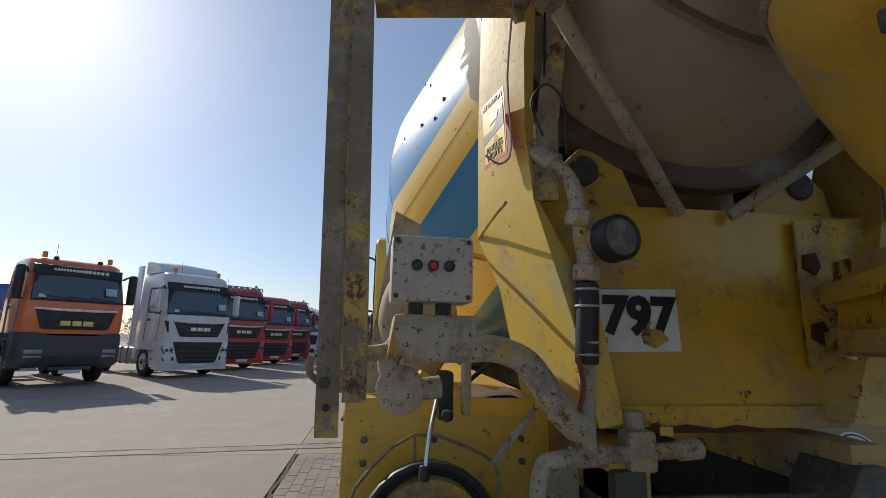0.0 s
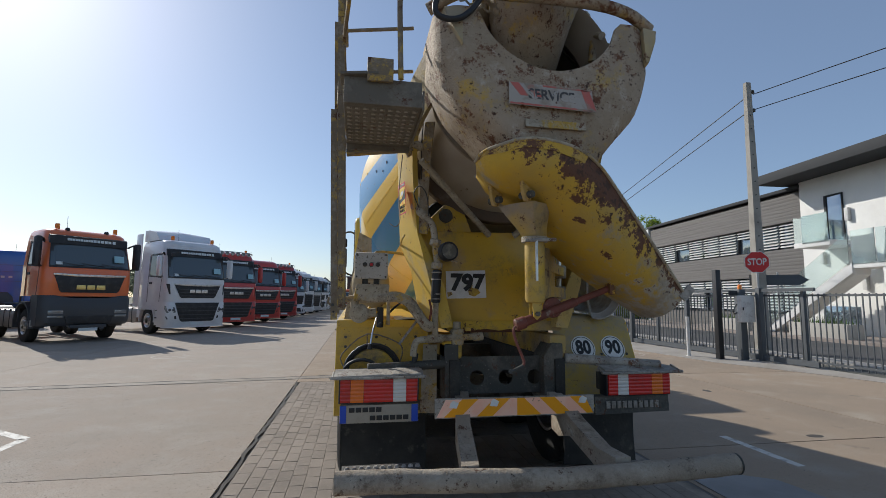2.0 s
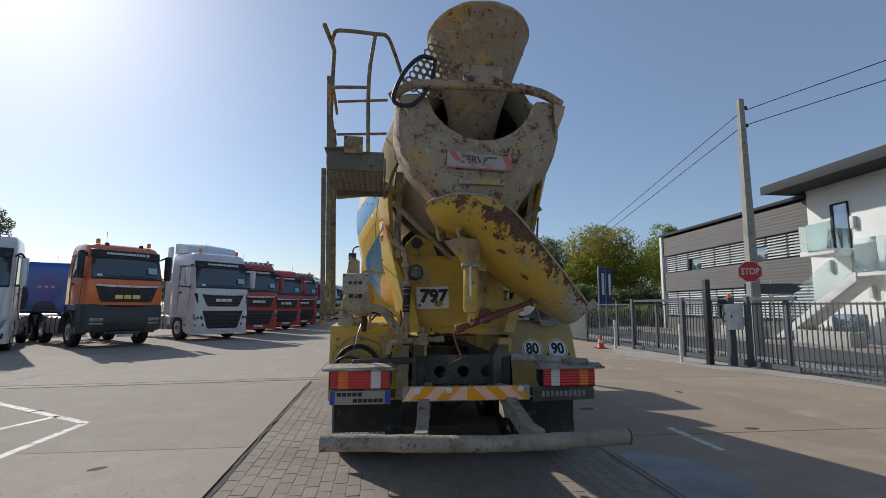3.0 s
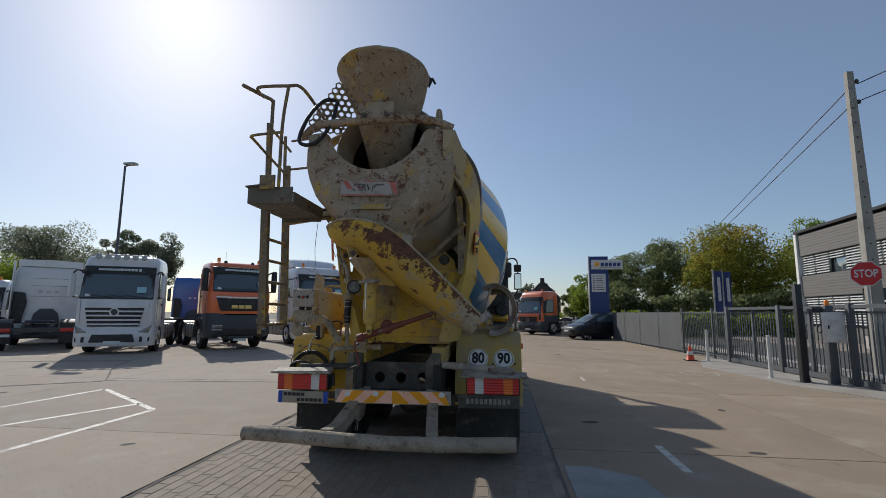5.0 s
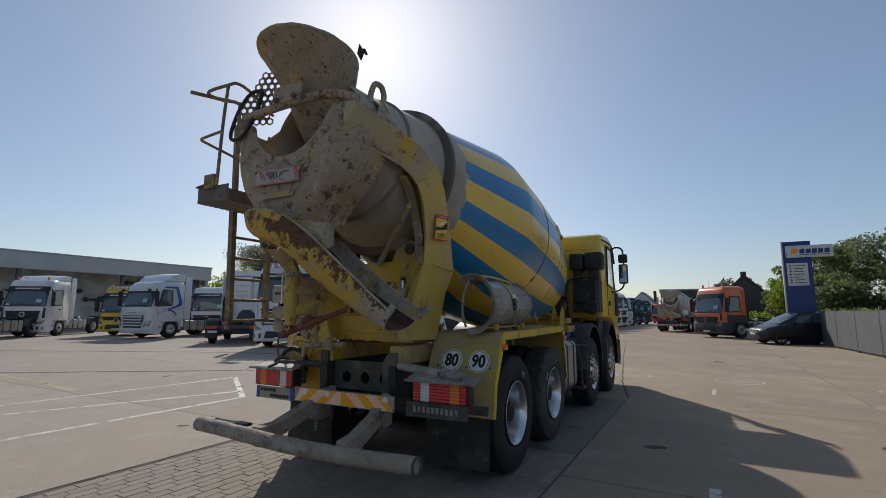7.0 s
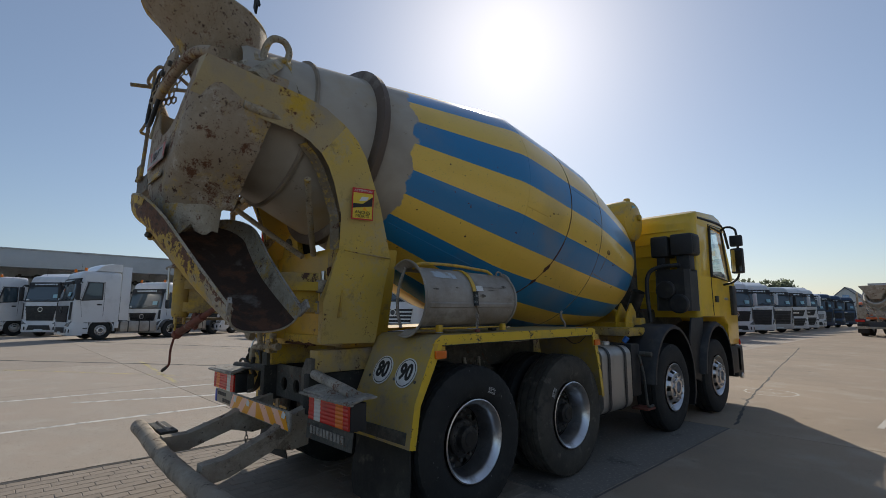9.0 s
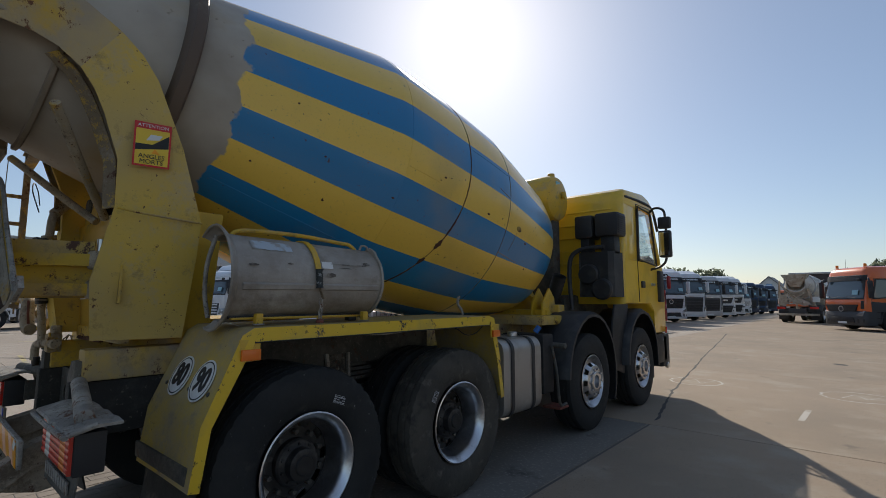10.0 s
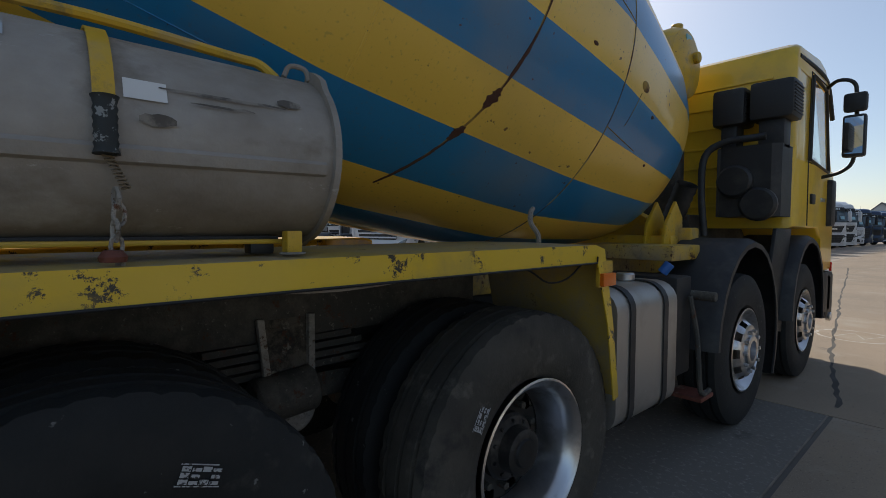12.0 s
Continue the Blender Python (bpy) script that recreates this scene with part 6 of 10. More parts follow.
part("clamp_bar", tube([(0.95, 0.66, 1.815), (0.955, 0.70, 1.85), (0.97, 0.80, 1.862), (0.99, 1.08, 1.862), (1.0, 1.38, 1.842), (1.01, 1.44, 1.835), (1.03, 1.48, 1.80)], 0.013, 8, 4), M_YEL, can, "yellow clamping bar")
part("side_hoop", tube([(0.93, 0.60, 1.82), (0.88, 0.58, 1.66), (0.87, 0.58, 1.50), (0.90, 0.59, 1.37)], 0.012, 8, 4), M_GREY, can)
part("clamp_strap", loft([[(x, 1.086 + d, z) for (x, y, z) in (spare_point(0.5, a, 0.012),) for d in (-0.018, 0.018)] for a in range(-12, 77, 8)], close=False, thick=0.007), M_YEL, can, "yellow strap bar with chipped paint")
px_, py_, pz_ = spare_point(0.5, 78, 0.014)
part("rubber_grip", lathe([(0.024, 0.0), (0.021, -0.006)] + [(0.021 - 0.0025 * (k % 2), -0.008 - 0.008 * k) for k in range(12)] + [(0.023, -0.108), (0.0, -0.108)], 14, pose(px_ + 0.004, py_ + 0.001, pz_ + 0.005, 0, -4, 0)), mat("speckled_rubber_grip", (0.022, 0.026, 0.025), 0.6, stains=[((0.25, 0.26, 0.25), 45, 0.56, 0.60, 3)]), can, "black rubber grip speckled with cement")
part("spring", tube([(px_ + 0.006 + 0.008 * math.cos(1.6 * k), 1.086 + 0.0008 * k + 0.008 * math.sin(1.6 * k), pz_ - 0.10 - 0.0017 * k) for k in range(40)], 0.0022, 5, 2), M_LADDER, can)
bm = bmesh.new()
for k in range(5):
    bm = merge(bm, moved(tube([(0.0105 * math.cos(t), 0, 0.021 * math.sin(t)) for t in [2 * math.pi * i / 10 for i in range(11)]], 0.0042, 6, 1), pose(px_ + 0.004 * math.sin(k) + 0.004, 1.10 + 0.004 * math.sin(2 * k), pz_ - 0.185 - 0.030 * k, 0, 0, 90 * (k % 2) + 20)))
part("chain", bm, M_GREY, can)
part("chain_lug", lathe([(0.022, 0), (0.024, 0.01), (0.016, 0.022), (0, 0.024)], 12, pose(1.212, 1.092, 1.336)), M_REDBROWN, can)
for y in (0.75, 1.47):
    part("rest_block", prism([(y - 0.02, 1.337), (y + 0.02, 1.337), (y + 0.02, 1.395), (y - 0.02, 1.395)], "x", 1.13, 1.165, 0.005), M_YEL, can)
    part("rest_foot", cyl((1.15, y, 1.336), (1.15, y, 1.342), 0.032, 10), M_GREY, can)
part("rubber_pad", box(1.06, 1.11, 1.38, 1.44, 1.337, 1.37, 0.008), M_HOSE, can)
part("rest_bar", box(1.085, 1.115, 0.62, 1.49, 1.362, 1.374, 0.004), M_YEL, can)
part("rest_pad", box(1.06, 1.085, 0.62, 1.46, 1.366, 1.382, 0.004), M_HOSE, can)
part("slack_cable", tube([(1.235, 1.30, 1.262), (1.235, 1.55, 1.248), (1.235, 1.80, 1.262), (1.23, 2.05, 1.285), (1.225, 2.3, 1.285), (1.22, 2.55, 1.275), (1.20, 2.72, 1.26)], 0.005, 6, 4), M_ALU, mixer)
part("slack_cable", tube([(1.20, 2.70, 1.26), (1.18, 2.62, 1.20), (1.16, 2.52, 1.19), (1.15, 2.42, 1.24), (1.15, 2.3, 1.27)], 0.004, 6, 4), M_HOSE, mixer)
part("hook", tube([(0.90, 2.80, 1.33), (0.90, 2.79, 1.38), (0.89, 2.75, 1.43), (0.88, 2.76, 1.48), (0.87, 2.79, 1.50)], 0.012, 8, 3), M_GREY, mixer)

# ---- between drum and cab ----
def rounded(x0, x1, z0, z1, r):
    """Corner points of an upright rectangle with round corners."""
    out = []
    for cx, cz, a0 in ((x1 - r, z1 - r, 0), (x0 + r, z1 - r, 90), (x0 + r, z0 + r, 180), (x1 - r, z0 + r, 270)):
        out += [(cx + r * math.cos(radians(a0 + 18 * k)), cz + r * math.sin(radians(a0 + 18 * k))) for k in range(6)]
    return out


part("fuel_tank", loft([[(x, 3.0 + 0.65 * k, z) for x, z in rounded(0.58, 1.2, 0.43, 1.12, 0.11)] for k in (0, 1)], caps=True), M_SILVER_TANK, mixer, "silver fuel tank with two dark straps")
for y in (3.14, 3.50):
    part("tank_strap", loft([[(x, y + d, z) for x, z in rounded(0.572, 1.208, 0.422, 1.128, 0.115)] for d in (-0.025, 0.025)], thick=0.003), M_BLACK, mixer)
part("tank_cap", cyl((1.0, 3.45, 1.12), (1.0, 3.45, 1.165), 0.05, 16), M_CHROME, mixer)
part("small_blue_cap", cyl((1.02, 3.86, 1.14), (1.06, 3.88, 1.20), 0.03, 12), mat("blue_plastic", (0.03, 0.14, 0.45), 0.4), mixer)
part("black_side_tank", box(0.62, 1.12, 3.84, 4.06, 0.52, 1.12, 0.02), M_BLACK, mixer)
part("step_frame", tube([(1.14, 3.98, 1.0), (1.18, 4.0, 0.75), (1.20, 4.02, 0.42), (1.20, 4.16, 0.40)], 0.016, 8, 3), M_STEEL, mixer)
part("step_tread", box(1.02, 1.22, 3.98, 4.18, 0.36, 0.385, 0.006), M_REDBROWN, mixer)
part("bracket_rod", cyl((1.0, 4.06, 1.0), (1.26, 4.06, 1.0), 0.03, 12), M_STEEL, mixer)
for sx in (-1, 1):
    arch = []
    for k in range(15):
        a = radians(-28 + 205 * k / 14)
        arch.append([(sx * x, 4.82 + (0.68 + d) * math.cos(a), 0.60 + (0.745 + d) * math.sin(a)) for x, d in ((0.80, 0), (1.20, 0.0), (1.245, -0.025), (1.245, -0.06))])
    part("axle_mudguard", loft(arch, close=False, thick=0.012), M_BLACK, mixer, "black plastic mudguard")
    arch = []
    for k in range(13):
        a = radians(-10 + 190 * k / 12)
        arch.append([(sx * x, 6.52 + (0.66 + d) * math.cos(a), 0.62 + (0.74 + d) * math.sin(a)) for x, d in ((0.72, 0), (1.20, 0.0), (1.25, -0.03), (1.25, -0.07))])
    part("cab_mudguard", loft(arch, close=False, thick=0.015), M_BLACK, mixer, "black plastic cab mudguard")
    part("mudguard_panel", prism([(5.52, 0.62), (5.95, 0.50), (6.02, 0.9), (6.12, 1.25), (6.18, 1.42), (5.70, 1.42), (5.60, 1.15)], "x", sx * 1.13, sx * 1.16, 0.008), M_BLACK, mixer)
part("front_bearer", prism([(-0.62, 1.20), (0.62, 1.20), (0.62, 1.42), (0.35, 1.55), (0.25, 1.95), (-0.25, 1.95), (-0.35, 1.55), (-0.62, 1.42)], "y", 4.85, 5.0, 0.012), M_YEL, mixer, "yellow front drum bearer")
part("drum_gearbox", lathe([(0, 0), (0.30, 0.0), (0.32, 0.05), (0.30, 0.25), (0.22, 0.34), (0, 0.36)], 24, DRUM @ pose(0, 0, 4.86)), M_YEL, mixer)
part("bearer_beam", box(-0.75, 0.78, 4.55, 4.68, 1.20, 1.36, 0.012), M_YEL, mixer)
for x in (0.60, 0.74):
    part("bearer_plate", prism([(4.45, 1.2), (4.80, 1.2), (4.78, 1.50), (4.66, 1.62), (4.5, 1.45)], "x", x, x + 0.025, 0.006), M_YEL, mixer)
part("bearer_block", box(0.50, 0.86, 4.70, 4.86, 1.22, 1.42, 0.02), M_YEL, mixer)
part("subframe_end", box(0.30, 1.0, 4.05, 4.5, 1.20, 1.30, 0.012), M_YEL_DIRTY, mixer)
wt = part("water_tank", lathe([(0, 0), (0.20, 0.01), (0.30, 0.05), (0.335, 0.12), (0.335, 1.08), (0.30, 1.15), (0.2, 1.19), (0, 1.20)], 40, pose(-0.66, 5.46, 2.90, 0, 90, 0)), M_YEL, mixer, "yellow cylindrical water tank behind the cab")
part("tank_cap", cyl((0.40, 5.46, 3.20), (0.40, 5.46, 3.27), 0.05, 16), M_YEL, wt)
part("tank_port", cyl((0.53, 5.52, 2.95), (0.58, 5.52, 2.95), 0.05, 16), M_YEL_DIRTY, wt)
part("tank_label", box(0.52, 0.53, 5.36, 5.46, 3.03, 3.13, 0), mat("label_teal", (0.25, 0.50, 0.52), 0.4), wt)
part("tank_stand", box(-0.45, 0.45, 5.38, 5.58, 1.40, 2.66, 0.02), M_STEEL, mixer)
air = part("air_intake", loft([[(x, y, z) for x, y in ((0.72, 5.60), (0.76, 5.56), (1.14, 5.56), (1.20, 5.62), (1.20, 5.93), (1.14, 5.98), (0.76, 5.98), (0.72, 5.94))] for z in (1.52, 1.60, 2.05, 2.12)], caps=True), M_BLACK, mixer, "black plastic air intake and filter housing")
for x in (0.88, 1.06):
    part("filter_dome", cyl((x, 5.50, 1.82 - 0.2 * (x > 1)), (x, 5.58, 1.82 - 0.2 * (x > 1)), 0.14, 20), M_BLACK, air)
for xa, xb, z in ((0.66, 0.92, 2.32), (0.95, 1.27, 2.33)):
    hd = part("intake_head", box(xa, xb, 5.60, 5.92, z, z + 0.32, 0.04), M_BLACK, air)
    part("intake_neck", box(xa + 0.06, xb - 0.07, 5.66, 5.86, 2.08, z + 0.02, 0.02), M_BLACK, air)
    for k in range(9):
        part("louvre", box(xb - 0.004, xb + 0.006, 5.63, 5.89, z + 0.04 + 0.028 * k, z + 0.052 + 0.028 * k, 0.002), M_BLACK, air)
part("exhaust_pipe", tube([(0.70, 5.40, 1.35), (0.66, 5.42, 1.75), (0.66, 5.48, 2.05), (0.80, 5.52, 2.16), (1.10, 5.55, 2.18)], 0.03, 10, 4), M_BLACK, mixer)
part("ribbed_hose", lathe([(0.085 + 0.008 * (k % 2), 0.03 * k) for k in range(14)], 18, pose(0.45, 5.30, 1.45, 10, 25, 0)), M_BLACK, mixer)
part("engine_block", box(-0.5, 0.5, 5.6, 7.3, 0.75, 1.55, 0.05), M_STEEL, mixer)

# ---- cab ----
cabm = mat("yellow_cab_paint", (0.80, 0.52, 0.035), 0.3, coat=0.4, stains=[((0.50, 0.33, 0.05), 2, 0.5, 0.8)])
lower_side = [(6.02, 1.42), (6.02, 2.05), (7.725, 2.05), (7.74, 2.0), (7.80, 1.5), (7.78, 0.95), (7.22, 0.95), (7.2, 1.3), (7.05, 1.42)]
roof_side = [(6.02, 2.87), (6.02, 2.93), (6.05, 3.02), (6.13, 3.065), (6.9, 3.12), (7.15, 3.08), (7.33, 2.98), (7.375, 2.87)]
rear_side = [(6.02, 2.05), (6.02, 2.87), (6.11, 2.87), (6.11, 2.05)]


def cab_shell(side, bm=None, xs=(-1.19, -1.18, -1.155, -1.10, 1.10, 1.155, 1.18, 1.19)):
    rings = []
    for x in xs:
        f = {1.19: 0.962, 1.18: 0.978, 1.155: 0.992}.get(abs(x), 1.0)
        rings.append([(x, 7.0 + (y - 7.0) * f, 2.0 + (z - 2.0) * f) for y, z in side])
    return loft(rings, caps=True, bm=bm)


cabbm = cab_shell(rear_side, cab_shell(roof_side, cab_shell(lower_side)))
for sx in (-1, 1):
    cabbm = prism([(6.11, 2.05), (6.58, 2.05), (6.60, 2.87), (6.11, 2.87)], "x", sx * 1.12, sx * 1.185, 0.004, cabbm)
    cabbm = bar((sx * 1.13, 7.70, 2.02), (sx * 1.11, 7.35, 2.90), 0.07, 0.09, cabbm)
cab = part("cab", cabbm, cabm, mixer, "yellow short driver's cab with ribbed rear wall")
M_CLEARGLASS = mat("clear_cab_glass", (0.72, 0.80, 0.80), 0.02, transmission=0.97)
for sx in (-1, 1):
    part("seat", loft([[(sx * 0.55 + w * cx, 6.42 + d * cy + lean_, z) for cx, cy in ((-1, -1), (1, -1), (1, 1), (-1, 1))] for z, w, d, lean_ in ((2.06, 0.25, 0.10, 0.12), (2.35, 0.25, 0.07, 0.05), (2.62, 0.22, 0.06, 0.0), (2.66, 0.13, 0.05, 0.0), (2.82, 0.12, 0.04, -0.01))], caps=True), M_BLACK, cab)
part("dashboard", prism([(7.28, 2.05), (7.70, 2.05), (7.66, 2.14), (7.40, 2.20), (7.28, 2.14)], "x", -1.08, 1.08, 0.01), M_BLACK, cab)
part("steering_wheel", lathe([(0.21, -0.014), (0.235, 0.0), (0.21, 0.014), (0.195, 0.0)], 24, pose(-0.55, 7.16, 2.26, 60)), M_BLACK, cab)
for k in range(7):
    z = 1.62 + 0.19 * k
    part("rear_rib", box(-1.02, 1.02, 6.004, 6.022, z, z + 0.022, 0.006), cabm, cab)
for sx in (-1, 1):
    part("side_window", plate([(sx * 1.196, 6.60, 2.10), (sx * 1.196, 7.36, 2.04), (sx * 1.196, 7.14, 2.80), (sx * 1.196, 6.63, 2.84)][::sx], 0.006), M_CLEARGLASS, cab).visible_shadow = False
    part("window_frame", tube([(sx * 1.198, 6.58, 2.08), (sx * 1.198, 7.40, 2.02), (sx * 1.198, 7.17, 2.84), (sx * 1.198, 6.61, 2.87), (sx * 1.198, 6.58, 2.08)], 0.016, 8, 1), M_BLACK, cab)
    part("door_seam", tube([(sx * 1.193, 6.56, 1.45), (sx * 1.193, 6.54, 2.0), (sx * 1.193, 6.56, 2.90), (sx * 1.193, 7.30, 2.90)], 0.006, 6, 1), M_BLACK, cab)
    part("roof_gutter", tube([(sx * 1.18, 6.12, 2.95), (sx * 1.19, 6.9, 2.97), (sx * 1.18, 7.35, 2.92), (sx * 1.19, 7.55, 2.6)], 0.022, 8, 3), M_BLACK, cab)
    part("door_handle", box(sx * 1.185, sx * 1.212, 6.66, 6.80, 1.66, 1.76, 0.012), M_BLACK, cab)
    part("badge", box(sx * 1.19, sx * 1.198, 7.12, 7.30, 1.70, 1.74, 0.002), M_CHROME, cab)
    part("corner_deflector", box(sx * 1.12, sx * 1.24, 7.42, 7.62, 1.45, 1.95, 0.03), M_BLACK, cab)
    mr = part("mirror_arm", tube([(sx * 1.18, 7.22, 2.86), (sx * 1.30, 7.08, 2.90), (sx * 1.42, 7.08, 2.86), (sx * 1.45, 7.08, 2.70), (sx * 1.45, 7.08, 2.15), (sx * 1.36, 7.10, 2.0), (sx * 1.18, 7.14, 1.95)], 0.018, 8, 4), M_BLACK, cab)
    part("wide_mirror", box(sx * 1.36, sx * 1.54, 6.98, 7.08, 2.56, 2.74, 0.03), M_BLACK, cab)
    part("main_mirror", box(sx * 1.36, sx * 1.54, 6.98, 7.08, 2.12, 2.53, 0.03), M_BLACK, cab)
    part("mirror_glass", box(sx * 1.38, sx * 1.52, 6.974, 6.979, 2.15, 2.50, 0.0), mat("mirror_glass", (0.8, 0.8, 0.8), 0.03, 1.0), cab)
    part("cab_step", box(sx * 0.95, sx * 1.20, 7.25, 7.75, 0.50, 0.95, 0.03), M_BLACK, cab)
    part("red_reflector", box(sx * 1.18, sx * 1.20, 7.74, 7.78, 0.95, 1.05, 0.004), M_RED, cab)
part("front_bumper", box(-1.2, 1.2, 7.55, 7.90, 0.42, 0.95, 0.05), M_BLACK, cab)
part("fog_lamp", cyl((1.17, 7.72, 0.44), (1.22, 7.72, 0.44), 0.05, 14), M_CHROME, cab)
part("windshield", plate([(-1.02, 7.65, 2.22), (1.02, 7.65, 2.22), (0.98, 7.39, 2.86), (-0.98, 7.39, 2.86)], 0.006), M_CLEARGLASS, cab).visible_shadow = False
part("sun_visor", box(-1.05, 1.05, 7.34, 7.50, 2.86, 2.98, 0.02), M_BLACK, cab)


# ---- the yard ----
M_CONC = mat("yard_concrete", (0.375, 0.302, 0.240), 0.9, stains=[((0.325, 0.285, 0.235), 0.5, 0.38, 0.66, 12, (1, 1, 1), None, 0.75), ((0.41, 0.365, 0.31), 1.7, 0.48, 0.72, 12, (1, 1, 1), None, 0.75), ((0.27, 0.24, 0.20), 90, 0.50, 0.62, 3), ((0.20, 0.178, 0.15), 2.6, 0.62, 0.74, 12, (1, 1, 1), None, 0.8), ((0.13, 0.105, 0.085), 45, 0.64, 0.70, 2), ((0.47, 0.40, 0.335), 120, 0.60, 0.70, 2)], bump=[(70, 0.12), (6, 0.05)], vary=0.07, spec=0.25)
M_CONC_R = mat("tan_yard_concrete", (0.315, 0.243, 0.175), 0.9, spec=0.3, stains=[((0.245, 0.197, 0.147), 0.4, 0.42, 0.68, 10), ((0.35, 0.295, 0.228), 1.5, 0.52, 0.72, 10), ((0.15, 0.125, 0.10), 2.6, 0.64, 0.74, 12), ((0.15, 0.12, 0.092), 50, 0.62, 0.70, 2), ((0.42, 0.345, 0.265), 120, 0.60, 0.70, 2)], bump=[(70, 0.12), (6, 0.05)], vary=0.05)
M_JOINT = mat("dark_joint_filler", (0.055, 0.05, 0.044), 0.9, stains=[((0.10, 0.09, 0.08), 6, 0.5, 0.7)])
M_FIELD = mat("far_ground", (0.16, 0.15, 0.12), 0.9, stains=[((0.10, 0.11, 0.06), 0.02, 0.45, 0.6)])
M_BRICK = mat("paving_brick", (0.265, 0.222, 0.178), 0.85, spec=0.3, stains=[((0.20, 0.168, 0.135), 1.6, 0.45, 0.7, 10), ((0.31, 0.265, 0.215), 20, 0.55, 0.75)], bump=[(90, 0.2)], vary=0.08)
M_BRICKS = mat("paving_bricks", (0.265, 0.222, 0.178), 0.85, spec=0.3, stains=[((0.20, 0.168, 0.135), 1.6, 0.45, 0.7, 10), ((0.31, 0.265, 0.215), 20, 0.55, 0.75)], bump=[(90, 0.2)], vary=-0.08)
M_LINE = mat("worn_white_line", (0.58, 0.56, 0.51), 0.7, stains=[((0.25, 0.23, 0.20), 7, 0.48, 0.62, 6)])
M_LINE_Y = mat("worn_yellow_line", (0.44, 0.35, 0.15), 0.7, stains=[((0.24, 0.22, 0.18), 6, 0.45, 0.6, 6)])
M_CHALK = mat("faint_chalk", (0.48, 0.44, 0.38), 0.8, stains=[((0.33, 0.27, 0.20), 5, 0.48, 0.62, 6)])

tagged(new("ground", finish(box(-900, 900, -900, 900, -0.6, -0.02, 0), "ground", M_FIELD)), "wide flat ground of the truck yard", "ground", kind="structure")
yard = tagged(new("pavement_yard", finish(box(-60, 9.0, -30, 95, -0.3, -0.015, 0), "pavement_yard", M_JOINT)), "concrete yard cast in large slabs with dark joints", "pavement", kind="structure")


def slab(x0, x1, y0, y1, m, gap=0.011):
    bm = box(x0 - (x0 + x1) / 2 + gap, x1 - (x0 + x1) / 2 - gap, y0 - (y0 + y1) / 2 + gap, y1 - (y0 + y1) / 2 - gap, -0.02, 0, 0)
    ob = part("slab", bm, m, yard, "", pose((x0 + x1) / 2, (y0 + y1) / 2, 0))
    return ob


xs = [-58, -52, -46, -40, -34, -28, -23, -18, -13, -7.8, -2.12]
ys = [-28, -22, -16, -10, -4.2, 1.15, 5.5, 11, 17, 23, 29, 35, 41, 47, 53, 60, 68, 76, 85, 94]
for a, b in zip(xs, xs[1:]):
    for c, d in zip(ys, ys[1:]):
        slab(a, b, c, d, M_CONC, 0.006)
# Stained concrete; its base colour is darkened for the truck's shadow.
M_STRIP = mat("shade_darkened_stained_concrete", (0.195, 0.178, 0.155), 0.85, spec=0.3, stains=[((0.17, 0.155, 0.135), 0.8, 0.42, 0.66, 12), ((0.09, 0.082, 0.072), 1.7, 0.58, 0.68, 12), ((0.30, 0.27, 0.235), 30, 0.55, 0.68, 4)], bump=[(60, 0.15)])
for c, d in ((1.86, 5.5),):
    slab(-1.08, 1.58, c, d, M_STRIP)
for c, d in zip(ys, ys[1:]):
    slab(1.60 if c < 5.5 else -2.12, 5.2, c, d, M_CONC_R, 0.011 if c < 5.5 else 0.004)
    slab(5.2, 9.0, c, d, M_CONC_R)
solo("pavement_apron", prism([(9.0, 2.0), (9.0, 14.5), (7.9, 13.0), (7.0, 10.6), (7.4, 7.0), (8.2, 5.0)], "z", 0.001, 0.012), mat("pale_apron_concrete", (0.36, 0.33, 0.29), 0.75, stains=[((0.28, 0.25, 0.21), 1.2, 0.45, 0.7)], bump=[(60, 0.1)]), "pale concrete apron in front of the gate", "pavement", kind="structure")
solo("pavement_patch", prism([(1.66, -0.95), (2.15, -0.9), (2.45, -0.35), (2.35, 0.25), (1.9, 0.55), (1.66, 0.5)], "z", 0.001, 0.006), mat("smooth_grey_patch", (0.19, 0.185, 0.18), 0.45, stains=[((0.12, 0.115, 0.11), 2, 0.4, 0.7)]), "smooth grey patch in the yard", "pavement", kind="structure")
solo("trim_drain", box(1.582, 1.612, -28, 5.50, -0.02, -0.004, 0), mat("drain_steel", (0.105, 0.092, 0.08), 0.7), "narrow dark drain slot beside the brick strip", "trim", kind="structure")


def ribbon(name, pts, w, m, label, jag=0.0, z=0.0015):
    rng = random.Random(len(pts) * 7 + int(w * 1000))
    path = spline([(x, y, 0) for x, y in pts], 14 if jag else 1)
    rows = []
    for i, p in enumerate(path):
        t = (path[min(i + 1, len(path) - 1)] - path[max(i - 1, 0)]).normalized()
        s = Vector((-t.y, t.x, 0))
        o = s * rng.uniform(-jag, jag)
        h = w / 2 * (rng.uniform(0.5, 1.4) if jag else 1)
        rows.append([p + o - s * h + Vector((0, 0, z)), p + o + s * h + Vector((0, 0, z))])
    return solo(name, loft(rows, close=False), m, label, "", kind="structure")


